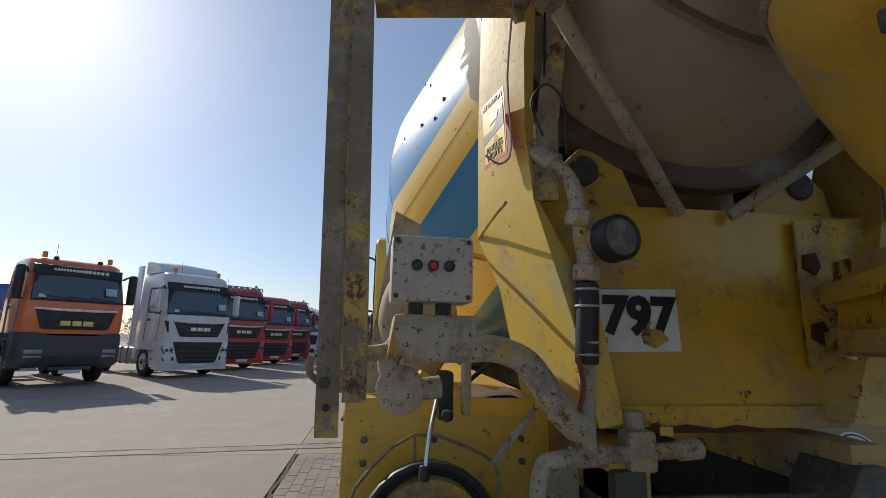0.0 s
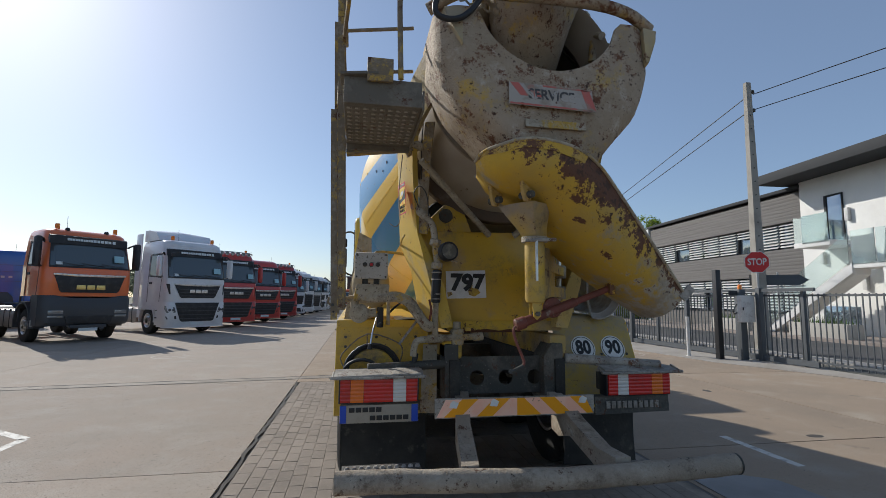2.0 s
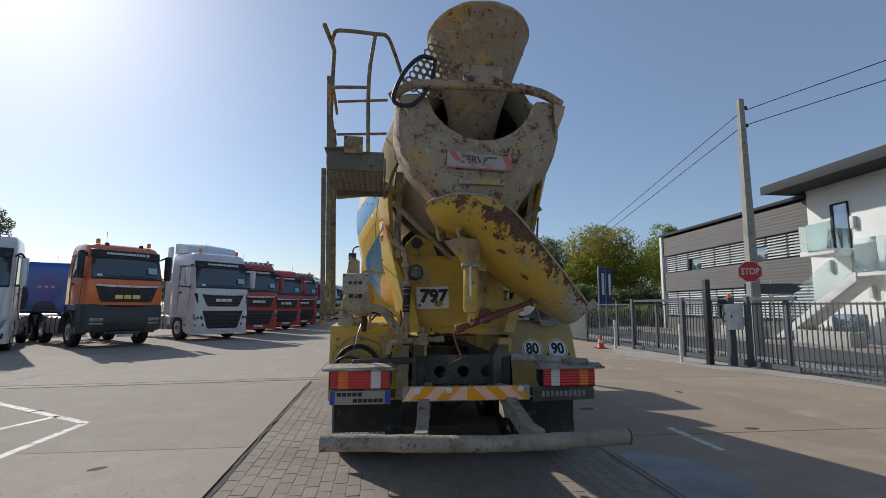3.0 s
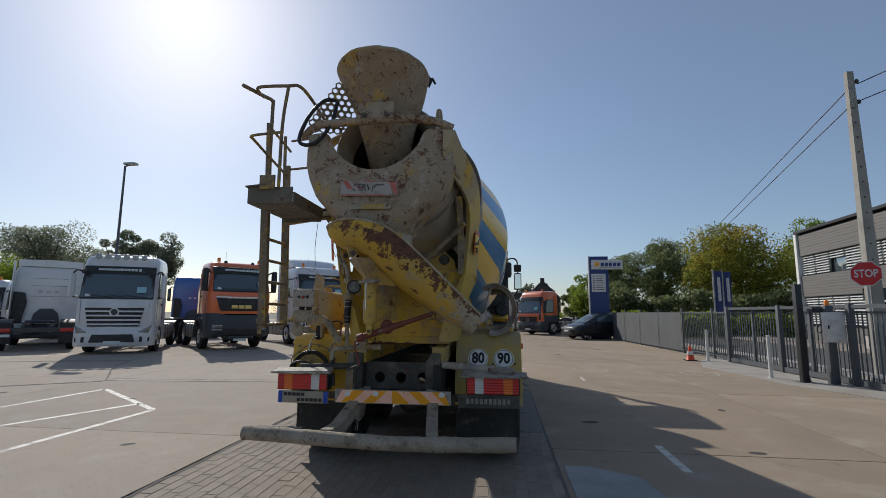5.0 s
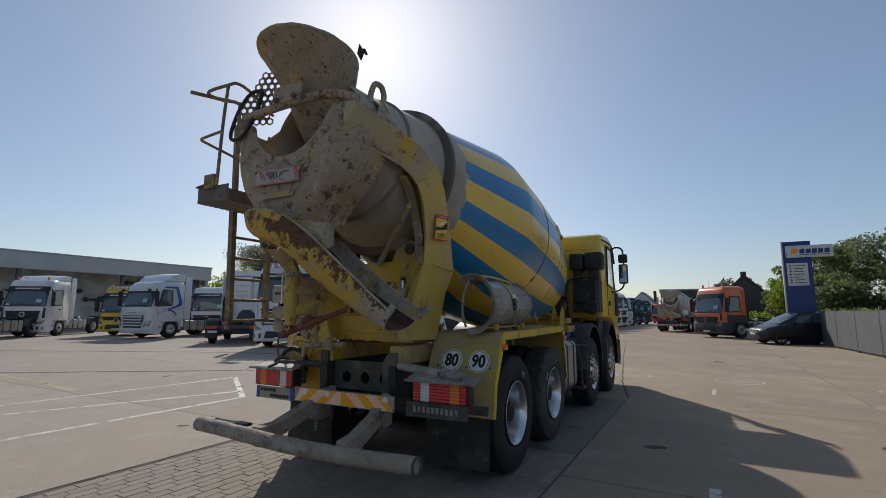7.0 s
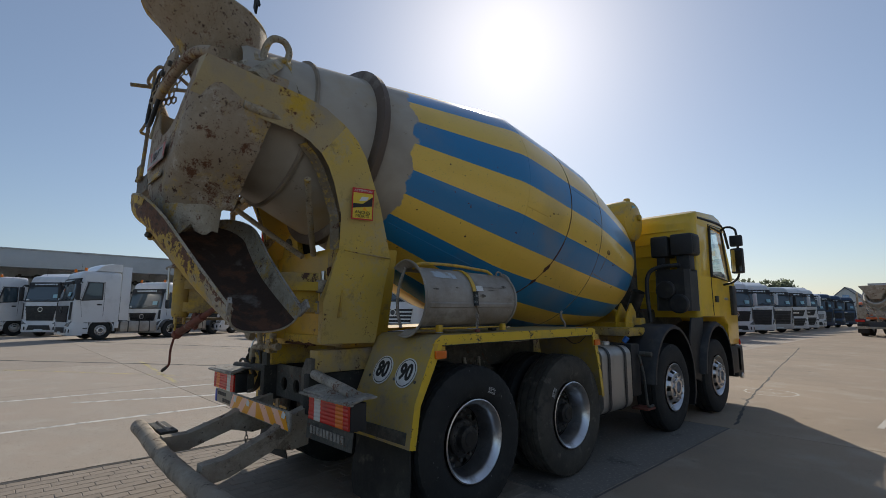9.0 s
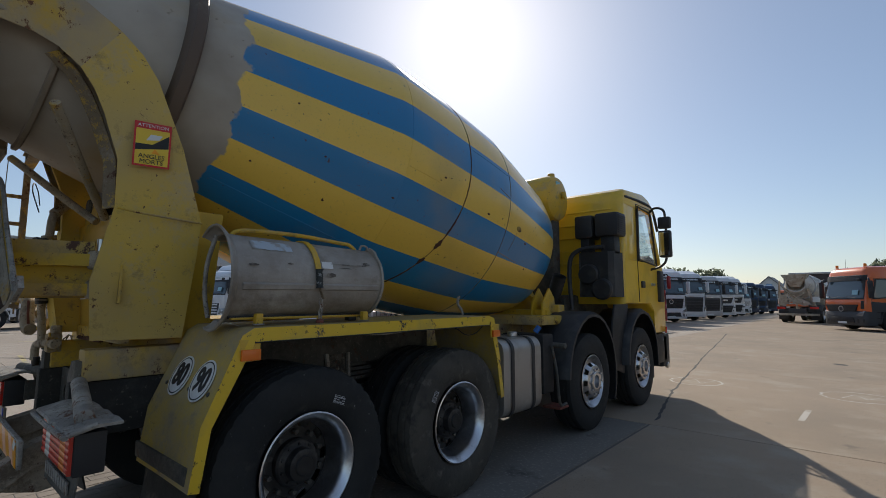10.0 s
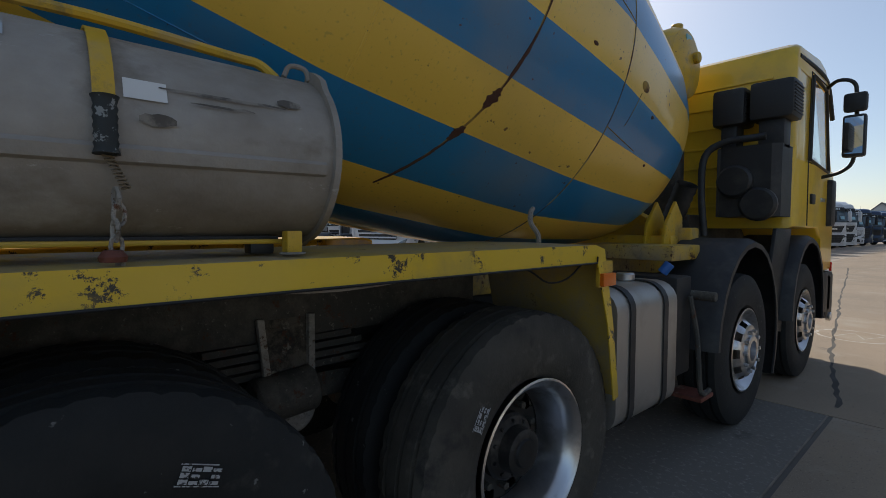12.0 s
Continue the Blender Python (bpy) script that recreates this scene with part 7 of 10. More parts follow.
ribbon("trim_crack", [(1.6, 5.75), (1.25, 7.6), (0.9, 10.2), (0.3, 14.6), (-0.3, 19.4), (-0.9, 24)], 0.035, M_JOINT, "long crack in the concrete ahead of the truck", 0.02)
ribbon("trim_crack", [(-7.78, 5.2), (-8.6, 6.2), (-9.6, 7.5), (-10.6, 9.3), (-11.2, 10.6)], 0.035, M_JOINT, "crack running across the yard slabs", 0.02)
ribbon("trim_joint", [(-22.0, -5.4), (-16.6, -1.43), (-12.1, 1.9), (-10.3, 3.2), (-7.7, 5.02)], 0.15, M_JOINT, "dark joint running slantwise across the yard", 0.006)
ribbon("trim_joint", [(-27.0, 1.4), (-20.9, 4.5), (-17.0, 6.5), (-12.9, 8.4), (-10.4, 9.0)], 0.17, M_JOINT, "dark joint running slantwise across the yard", 0.006)
ribbon("trim_kerb", [(-7.75, 5.24), (-5.2, 5.55), (-2.1, 5.93), (-1.1, 6.05)], 0.26, mat("flush_kerb_stone", (0.30, 0.262, 0.215), 0.85, stains=[((0.21, 0.18, 0.145), 2.5, 0.45, 0.65, 10), ((0.11, 0.095, 0.08), 8, 0.60, 0.66, 10)], bump=[(60, 0.2)]), "flush strip of pale kerb stones across the yard", 0.0, 0.003)
ribbon("trim_joint", [(-7.75, 5.38), (-5.2, 5.69), (-2.1, 6.07), (-1.1, 6.19)], 0.05, M_JOINT, "dark joint along the kerb strip", 0.006, 0.004)
ribbon("trim_joint", [(-7.75, 5.10), (-5.2, 5.41), (-2.1, 5.79), (-1.1, 5.91)], 0.04, M_JOINT, "dark joint along the kerb strip", 0.012, 0.004)
ribbon("trim_joint", [(-2.09, -8), (-2.08, -5), (-2.09, -2), (-2.08, 0), (-2.1, 2), (-2.085, 3.8), (-2.09, 5.5)], 0.036, M_JOINT, "dark ragged edge between concrete and brick paving", 0.02, 0.002)
ribbon("trim_crack", [(2.2, 22), (4.0, 23.5), (5.5, 21.0)], 0.03, M_JOINT, "crack in the yard concrete", 0.02)
for a, b in (((-4.42, 2.42), (-6.78, 4.08)), ((-4.42, 2.42), (-4.47, -5.0)), ((-6.78, 4.08), (-7.45, -4.0)), ((-5.0, 2.84), (-6.35, -0.6))):
    ribbon("trim_marking", [a, b], 0.10, M_LINE, "worn white painted bay line")
for a, b in (((-13.2, -1.4), (-8.9, 1.7)), ((-13.3, 1.7), (-7.7, 1.3)), ((-19, 2), (-15.5, 7.5)), ((-15.2, 9.0), (-13.9, 11.2)), ((-21.0, 9.6), (-18.8, 12.4)), ((-25, 6), (-22, 10)), ((-11.4, 10.0), (-10.8, 11.4))):
    ribbon("trim_marking", [a, b], 0.10, M_LINE_Y, "faded yellow painted bay line")
ribbon("trim_marking", [(2.86, 0.5), (2.87, 1.45)], 0.09, M_LINE, "short white painted dash")
ribbon("trim_marking", [(2.95, 6.9), (2.98, 7.7)], 0.07, M_CHALK, "short white painted dash")
for cx, cy, r in ((1.25, 9.2, 0.42), (3.5, 9.25, 0.46), (6.24, 8.85, 0.46), (-5.6, 9.5, 0.40)):
    ring = [(cx + r * math.cos(2 * math.pi * k / 28) * (1 + 0.05 * math.sin(3 * k)), cy + r * math.sin(2 * math.pi * k / 28)) for k in range(29)]
    ribbon("trim_chalk", ring, 0.035, M_CHALK, "faint chalk circle drawn on the yard")
    ribbon("trim_chalk", [(cx - 0.2, cy - 0.2), (cx - 0.05, cy + 0.25), (cx + 0.1, cy - 0.15), (cx + 0.25, cy + 0.2)], 0.03, M_CHALK, "faint chalk figure drawn on the yard")
for k, (x, y, s) in enumerate(((3.9, 1.3, 0.06), (2.3, 2.6, 0.08), (-3.3, 0.6, 0.05), (-5.5, 3.2, 0.06), (4.6, 3.8, 0.06), (-8.3, 3.4, 0.07), (3.2, 14, 0.12), (5.2, 17, 0.10))):
    solo("trim_stain", lathe([(s, 0.0012), (s * 0.5, 0.0016), (0, 0.0017)], 9, pose(x, y, 0, 0, 0, 20 * k) @ Matrix.Diagonal((1.7, 1, 1, 1))), M_JOINT, "small dark oil spot on the concrete", kind="structure")


# ---- parked tractor units ----
M_GALV = mat("galvanised_steel", (0.42, 0.42, 0.41), 0.45, 0.6)
def truck_paint(name, c):
    return mat(name, c, 0.28, coat=0.5, stains=[((c[0] * 0.75 + 0.02, c[1] * 0.75 + 0.02, c[2] * 0.75 + 0.02), 1.5, 0.5, 0.8)])


P_WHITE = truck_paint("white_truck_paint", (0.66, 0.67, 0.68))
P_ORANGE = truck_paint("orange_truck_paint", (0.76, 0.165, 0.045))
P_RED = truck_paint("red_truck_paint", (0.48, 0.042, 0.034))
P_RED2 = truck_paint("dark_red_truck_paint", (0.36, 0.030, 0.028))
P_BLUE = truck_paint("blue_truck_paint", (0.015, 0.09, 0.36))
P_NAVY = truck_paint("dark_blue_truck_paint", (0.012, 0.035, 0.085))
P_YELLOW = truck_paint("yellow_truck_paint", (0.66, 0.42, 0.02))
P_DARK = mat("dark_grey_trim", (0.048, 0.053, 0.060), 0.5)
P_GREYW = truck_paint("light_grey_truck_paint", (0.46, 0.47, 0.48))
M_SCREEN = mat("tinted_windscreen", (0.055, 0.080, 0.095), 0.03, spec=1.0)
M_CARD = mat("blue_white_card", (0.30, 0.52, 0.60), 0.4)
M_BEACON = mat("amber_beacon", (0.85, 0.22, 0.01), 0.3)
M_HEAD = mat("headlight_glass", (0.24, 0.25, 0.26), 0.12, 0.4)
M_PAPER = mat("white_card", (0.62, 0.68, 0.70), 0.5)
SHARED = {}


def shared(key, make, material):
    if key not in SHARED:
        SHARED[key] = finish(make(), key, material)
    return SHARED[key]


def tractor(m, paint, label, H=3.3, style="man", lower=None, spoiler=0.0, beacons=0, lights=False, chrome=False, axles=2, low_roof=False, mirror=None, stripe=None, bars=True, group="parked tractor units"):
    """A tractor unit: its front stands at y = 0 and looks towards +y."""
    T = thing("tractor_unit", m, label, "truck", group)
    lower = lower or paint
    zb = 0.95 if style != "off" else 0.40 * H
    wt, wb = (H - 0.62, H - 1.52) if style != "off" else (H - 0.46, H - 1.24)
    if style == "benz":
        wt, wb = H - 0.66, H - 1.62
    if style == "iveco":
        wt, wb = H - 0.58, H - 1.50
    back = -2.25 if not low_roof else -1.9
    R = 0.34 if style == "iveco" else 0.27
    slope = 0.10 if style == "iveco" else 0.0

    def bend(x):
        d = max(0.0, abs(x) - (1.24 - R))
        return R - math.sqrt(max(0.0, R * R - d * d)) + 0.05 * (x / 1.24) ** 2

    lean = lambda z: 1 - (0.075 if style == "off" else 0.04) * max(0.0, z - wb) / (H - wb)

    def bowed(bm):
        for v in bm.verts:
            v.co.y -= bend(v.co.x)
        return bm

    cols = (-1.24, -1.23, -1.20, -1.13, -1.04, -0.9, -0.5, 0, 0.5, 0.9, 1.04, 1.13, 1.20, 1.23, 1.24)
    rows = [(zb, -0.015, 1, 0), (zb + 0.35, 0.035, 1, 0), (wb - 0.12, 0.005, 1, 0), (wb, -0.025, 1, 0), (wt, -0.245 - slope, 1, 0), (H - 0.30, -0.315 - slope, 0.995, 0), (H - 0.14, -0.40 - 2 * slope, 0.975, 0.02), (H - 0.05, -0.54 - 3 * slope, 0.93, 0.06), (H, -0.80 - 4 * slope, 0.80, 0.16)]
    rings = []
    for z, y0, f, inset in rows:
        w = f * lean(z)
        ring = [(x * w, y0 - bend(x), z) for x in cols]
        ring += [(1.24 * w, -1.0 - inset, z), (1.24 * w, back + 0.10 + inset, z), (1.20 * w, back + 0.02 + inset, z), (1.10 * w, back + inset, z)]
        ring += [(-1.10 * w, back + inset, z), (-1.20 * w, back + 0.02 + inset, z), (-1.24 * w, back + 0.10 + inset, z), (-1.24 * w, -1.0 - inset, z)]
        rings.append(ring)
    part("cab", loft(rings, caps=True), paint, T)
    gx = 1.09 if style == "off" else 1.13
    glass_x = [gx * k for k in (-1, -0.93, -0.85, -0.7, -0.35, 0, 0.35, 0.7, 0.85, 0.93, 1)]
    glass_y = lambda h: 0.004 - (0.22 + slope) * h
    part("glass_seal", loft([[(x * lean(wb + (wt - wb) * h) * 1.02, glass_y(h) - 0.003 - bend(x), wb - 0.03 + (wt - wb + 0.06) * h) for h in (0, 0.5, 1)] for x in glass_x], close=False, thick=0.012), M_BLACK, T)
    part("windshield", loft([[(x * (0.975 if h in (0, 1) else 1.0) * lean(wb + (wt - wb) * h), glass_y(h) + 0.008 - bend(x), wb + 0.02 + (wt - wb - 0.04) * h) for h in (0, 0.05, 0.5, 0.95, 1)] for x in glass_x], close=False, thick=0.012), M_SCREEN, T)
    for sx in (-1, 0, 1):
        part("wiper", tube([(sx * 0.55 - 0.36, 0.022, wb + 0.05), (sx * 0.55, 0.026, wb + 0.075), (sx * 0.55 + 0.30, 0.016, wb + 0.13)], 0.010, 6, 2), M_BLACK, T)
    vx = [gx * 1.03 * k for k in (-1, -0.93, -0.85, -0.7, -0.35, 0, 0.35, 0.7, 0.85, 0.93, 1)]
    vy = -0.16 - slope
    vis = part("sun_visor", loft([[(x * 0.97, vy - bend(x), wt - 0.06), (x * 0.97, vy - 0.05 - bend(x), wt + 0.20), (x * 0.97, vy - 0.13 - bend(x), wt + 0.225), (x * 0.97, vy - 0.20 - bend(x), wt)] for x in vx], caps=True), paint if style == "iveco" else M_BLACK, T)
    if bars:
        for xa, n, w, z0, z1, bar_name in ((-0.68, 1, 0.10, 0.04, 0.135, "visor_mark"), (-0.55, 5, 0.098, 0.045, 0.13, "visor_bar"), (-0.02, 10, 0.064, 0.05, 0.12, "visor_bar")):
            bm = bmesh.new()
            for k in range(n):
                x0, x1 = xa + w * k * 1.1, xa + w * k * 1.1 + w * 0.86
                merge(bm, plate([(x0, vy + 0.002 - bend(x0), wt + z0), (x1, vy + 0.002 - bend(x1), wt + z0), (x1, vy - 0.019 - bend(x1), wt + z1), (x0, vy - 0.019 - bend(x0), wt + z1)], 0.012))
            tagged(part(bar_name, bm, M_PAPER, vis), kind="stuff")
    part("price_card", plate([(-0.92, 0.014 - bend(0.9), wb + 0.20), (-0.62, 0.012, wb + 0.20), (-0.62, -0.040, wb + 0.42), (-0.92, -0.038 - bend(0.9), wb + 0.42)], 0.016), M_CARD, T)
    part("price_card", plate([(0.80, 0.022 - bend(0.9), wb + 0.05), (0.96, 0.022 - bend(0.9), wb + 0.05), (0.96, -0.002 - bend(0.9), wb + 0.14), (0.80, -0.002 - bend(0.9), wb + 0.14)], 0.016), M_PAPER, T)
    # front
    if style == "man":
        g1 = part("grille", bowed(prism([(-0.66, wb - 0.80), (0.66, wb - 0.80), (0.72, wb - 0.74), (0.92, wb - 0.30), (0.45, wb - 0.33), (-0.45, wb - 0.33), (-0.92, wb - 0.30), (-0.72, wb - 0.74)], "y", 0.0, 0.055, 0.01)), M_BLACK, T)
        for k in range(3):
            part("slat", box(-0.70 - 0.04 * k, 0.70 + 0.04 * k, 0.045, 0.062, wb - 0.74 + 0.13 * k, wb - 0.70 + 0.13 * k, 0.004), P_DARK, g1)
        part("chrome_strip", bowed(prism([(-0.96, wb - 0.235), (-0.3, wb - 0.255), (0.3, wb - 0.255), (0.96, wb - 0.235), (0.93, wb - 0.29), (0.45, wb - 0.325), (-0.45, wb - 0.325), (-0.93, wb - 0.29)], "y", 0.03, 0.068, 0.004)), M_CHROME, T)
        for x0, x1 in ((-0.36, -0.12), (-0.10, 0.12), (0.15, 0.36)):
            part("badge", prism([(x0, wb - 0.60), (x1, wb - 0.60), (x1 - 0.01, wb - 0.47), (x0 + 0.01, wb - 0.47)], "y", 0.05, 0.075, 0.004), M_CHROME, T)
        g2 = part("lower_grille", bowed(prism([(-0.60, 0.50), (0.60, 0.50), (0.68, 0.56), (0.90, wb - 0.98), (-0.90, wb - 0.98), (-0.68, 0.56)], "y", 0.03, 0.078, 0.01)), M_BLACK, T)
        for k in range(4):
            part("slat", box(-0.68 - 0.045 * k, 0.68 + 0.045 * k, 0.07, 0.088, 0.60 + 0.15 * k, 0.63 + 0.15 * k, 0.004), P_DARK, g2)
        part("bumper", loft([[(x, -0.60, 0.30), (x * 0.98, 0.02 - bend(x), 0.30), (x, 0.05 - bend(x), 0.36), (x, 0.055 - bend(x), 0.70), (x, 0.05 - bend(x), wb - 0.98), (x * 0.985, 0.02 - bend(x), wb - 0.93), (x, -0.60, wb - 0.93)] for x in cols], caps=True), lower, T)
        part("bumper_lip", loft([[(x, -0.04 - bend(x), 0.26), (x, 0.075 - bend(x), 0.27), (x, 0.075 - bend(x), 0.34), (x, -0.04 - bend(x), 0.35)] for x in cols[1:-1]], caps=True), lower, T)
        for sx in (-1, 1):
            hl = part("headlight", bowed(prism([(sx * 0.84, 0.86), (sx * 1.14, 0.84), (sx * 1.20, 0.98), (sx * 1.20, 1.12), (sx * 0.90, 1.06)], "y", 0.02, 0.070, 0.01)), M_HEAD, T)
            for k in (0, 1):
                part("lamp", lathe([(0, -0.01), (0.05, 0.0), (0.055, 0.012), (0, 0.012)], 12, pose(sx * (0.94 + 0.13 * k), 0.070 - bend(0.94 + 0.13 * k), 0.955, -90)), P_DARK, hl)
            part("fog_light", bowed(prism([(sx * 0.80, 0.60), (sx * 1.14, 0.60), (sx * 1.17, 0.71), (sx * 0.83, 0.73)], "y", 0.02, 0.066, 0.008)), M_BLACK, T)
            part("side_slit", bowed(prism([(sx * 1.06, wb - 0.66), (sx * 1.10, wb - 0.66), (sx * 1.19, wb - 0.26), (sx * 1.10, wb - 0.26)], "y", -0.02, 0.045, 0.005)), M_BLACK, T)
    elif style == "benz":
        g2 = part("grille", prism([(-0.78, 0.98), (0.78, 0.98), (0.92, wb - 0.30), (-0.92, wb - 0.30)], "y", 0.0, 0.05, 0.01), M_BLACK, T)
        for k in range(5):
            z = 1.03 + (wb - 1.38) * k / 4
            part("slat", prism([(-0.80 - 0.03 * k, z), (0.80 + 0.03 * k, z), (0.81 + 0.03 * k, z + 0.06), (-0.81 - 0.03 * k, z + 0.06)], "y", 0.04, 0.075, 0.008), paint if chrome else M_BLACK, g2)
        part("badge", lathe([(0.11, 0), (0.15, 0.0), (0.15, 0.02), (0.11, 0.02)], 24, pose(0, 0.075, wb - 0.50, -90)), M_CHROME, T)
        part("badge_core", lathe([(0.11, 0.0), (0.11, 0.008), (0, 0.008)], 20, pose(0, 0.07, wb - 0.50, -90)), P_DARK, T)
        part("bumper", loft([[(x, -0.60, 0.28), (x * 0.99, 0.06 - 0.03 - bend(x), 0.28), (x, 0.06 - bend(x), 0.28 + 0.05), (x, 0.06 - bend(x), 0.98 - 0.04), (x * 0.99, 0.06 - 0.03 - bend(x), 0.98), (x, -0.60, 0.98)] for x in cols], caps=True), lower, T)
        part("lower_intake", prism([(-0.70, 0.42), (0.70, 0.42), (0.62, 0.70), (-0.62, 0.70)], "y", 0.04, 0.075, 0.01), M_BLACK, T)
        for sx in (-1, 1):
            part("headlight", bowed(prism([(sx * 0.78, 0.78), (sx * 1.10, 0.74), (sx * 1.19, 1.02), (sx * 0.98, 0.92)], "y", 0.03, 0.085, 0.01)), M_HEAD, T)
            part("corner_intake", bowed(prism([(sx * 0.84, 0.42), (sx * 1.14, 0.44), (sx * 1.15, 0.60), (sx * 0.84, 0.62)], "y", 0.04, 0.075, 0.008)), M_BLACK, T)
    elif style == "daf":
        g2 = part("grille", prism([(-0.80, 0.70), (0.80, 0.70), (0.92, wb - 0.32), (-0.92, wb - 0.32)], "y", 0.0, 0.055, 0.015), M_BLACK, T)
        for k in range(5):
            z = 0.80 + (wb - 1.25) * k / 4
            part("slat", box(-0.80, 0.80, 0.045, 0.075, z, z + 0.035, 0.006), P_DARK, g2)
        part("badge", box(-0.25, 0.25, 0.035, 0.06, wb - 0.28, wb - 0.21, 0.005), M_CHROME, T)
        part("bumper", loft([[(x, -0.60, 0.30), (x * 0.99, 0.05 - 0.03 - bend(x), 0.30), (x, 0.05 - bend(x), 0.30 + 0.05), (x, 0.05 - bend(x), 0.96 - 0.04), (x * 0.99, 0.05 - 0.03 - bend(x), 0.96), (x, -0.60, 0.96)] for x in cols], caps=True), lower, T)
        for sx in (-1, 1):
            part("headlight", bowed(prism([(sx * 0.90, 0.72), (sx * 1.18, 0.74), (sx * 1.20, 1.10), (sx * 0.96, 0.98)], "y", 0.02, 0.075, 0.01)), M_HEAD, T)
    elif style == "iveco":
        g2 = part("grille", prism([(-0.70, 0.60), (0.70, 0.60), (0.80, 1.30), (-0.80, 1.30)], "y", 0.0, 0.05, 0.01), P_DARK, T)
        for k in range(4):
            part("slat", box(-0.70, 0.70, 0.04, 0.08, 0.70 + 0.16 * k, 0.78 + 0.16 * k, 0.01), paint, g2)
        part("badge", box(-0.3, 0.3, 0.035, 0.055, 1.42, 1.50, 0.005), M_CHROME, T)
        part("bumper", loft([[(x, -0.60, 0.30), (x * 0.99, 0.05 - 0.03 - bend(x), 0.30), (x, 0.05 - bend(x), 0.30 + 0.05), (x, 0.05 - bend(x), 0.96 - 0.04), (x * 0.99, 0.05 - 0.03 - bend(x), 0.96), (x, -0.60, 0.96)] for x in cols], caps=True), lower, T)
        for sx in (-1, 1):
            part("headlight", bowed(prism([(sx * 0.84, 0.66), (sx * 1.14, 0.68), (sx * 1.19, 1.0), (sx * 0.90, 0.96)], "y", 0.02, 0.075, 0.01)), M_HEAD, T)
    else:
        part("grille", bowed(prism([(-0.76, zb + 0.12), (0.76, zb + 0.12), (0.82, zb + 0.18), (0.97, wb - 0.28), (0.5, wb - 0.31), (-0.5, wb - 0.31), (-0.97, wb - 0.28), (-0.82, zb + 0.18)], "y", 0.0, 0.055, 0.01)), M_BLACK, T)
        part("chrome_strip", bowed(prism([(-1.0, wb - 0.275), (-0.5, wb - 0.305), (0.5, wb - 0.305), (1.0, wb - 0.275), (1.0, wb - 0.22), (0.35, wb - 0.235), (-0.35, wb - 0.235), (-1.0, wb - 0.22)], "y", 0.03, 0.066, 0.004)), M_CHROME, T)
        gilt = mat("gilt_badge", (0.62, 0.50, 0.20), 0.3, 0.9)
        for x0, x1 in ((-0.40, -0.14), (-0.11, 0.12), (0.15, 0.40)):
            part("badge", prism([(x0, zb + 0.22), (x1, zb + 0.22), (x1 - 0.01, zb + 0.36), (x0 + 0.01, zb + 0.36)], "y", 0.05, 0.070, 0.004), gilt, T)
        part("bumper", loft([[(x, -0.75, 0.56), (x * 0.97, 0.0 - bend(x), 0.54), (x, 0.09 - bend(x), 0.64), (x, 0.11 - bend(x), 0.90), (x, 0.10 - bend(x), zb - 0.10 - 0.10 * (abs(x) < 0.9)), (x * 0.99, 0.03 - bend(x), zb + 0.03 - 0.08 * (abs(x) < 0.9)), (x, -0.75, zb + 0.03)] for x in [1.02 * c for c in cols]], caps=True), P_DARK, T)
        part("lower_intake", prism([(-0.60, 0.60), (0.60, 0.60), (0.66, 0.84), (-0.66, 0.84)], "y", 0.06, 0.118, 0.01), M_BLACK, T)
        part("tow_bar", box(-0.5, 0.5, -0.02, 0.10, 0.46, 0.56, 0.02), P_DARK, T)
        for sx in (-1, 1):
            for z, h in ((0.90, 0.12), (0.79, 0.07)):
                part("headlight", bowed(box(sx * 0.70, sx * 1.08, 0.09, 0.125, z, z + h, 0.012)), M_HEAD, T)
            part("air_horn_cap", lathe([(0, 0), (0.07, 0), (0.07, 0.06), (0.045, 0.10), (0, 0.10)], 12, pose(0.55 * sx, -0.60, H - 0.06)), M_BLACK, T)
            part("fender_step", box(sx * 1.02, sx * 1.27, -0.86, -0.62, 0.50, 0.72, 0.03), M_GALV, T)
    mm = mirror or M_BLACK
    for sx in (-1, 1):
        lt = 1.247 * lean(wt) + 0.004
        part("window_frame", plate([(sx * 1.244, -0.42, wb - 0.03), (sx * 1.244, -1.40, wb + 0.03), (sx * (lt - 0.001), -1.40, wt + 0.02), (sx * (lt - 0.001), -0.66 - slope, wt + 0.02)][::-sx], 0.02), M_BLACK, T)
        part("side_window", plate([(sx * 1.252, -0.50, wb + 0.03), (sx * 1.252, -1.33, wb + 0.09), (sx * (lt + 0.005), -1.33, wt - 0.03), (sx * (lt + 0.005), -0.74 - slope, wt - 0.03)][::-sx], 0.02), M_SCREEN, T)
        part("door_edge", tube([(sx * 1.243, -0.50, 1.25), (sx * 1.243, -0.40, wb - 0.1), (sx * 1.243, -0.38, wb), (sx * lt, -0.62 - slope, wt + 0.04), (sx * lt, -1.44, wt + 0.04), (sx * 1.245, -1.46, wb), (sx * 1.245, -1.46, 1.25)], 0.008, 5, 1), P_DARK, T)
        if style not in ("man", "off"):
            part("corner_flap", plate([(sx * 1.04, 0.05 - bend(1.04), 1.10), (sx * 1.16, 0.06 - bend(1.16), 1.10), (sx * 1.16, 0.045 - bend(1.16), wb - 0.10), (sx * 1.07, 0.045 - bend(1.07), wb - 0.10)][::sx], 0.012), paint if style == "iveco" or chrome else M_BLACK, T)
        if lower is not paint:
            part("lower_side", prism([(back, zb), (back, zb + 0.50), (-0.9, zb + 0.46), (-0.36, zb + 0.52), (-0.36, zb), (-0.8, zb)], "x", sx * 1.238, sx * 1.250, 0.004), lower, T)
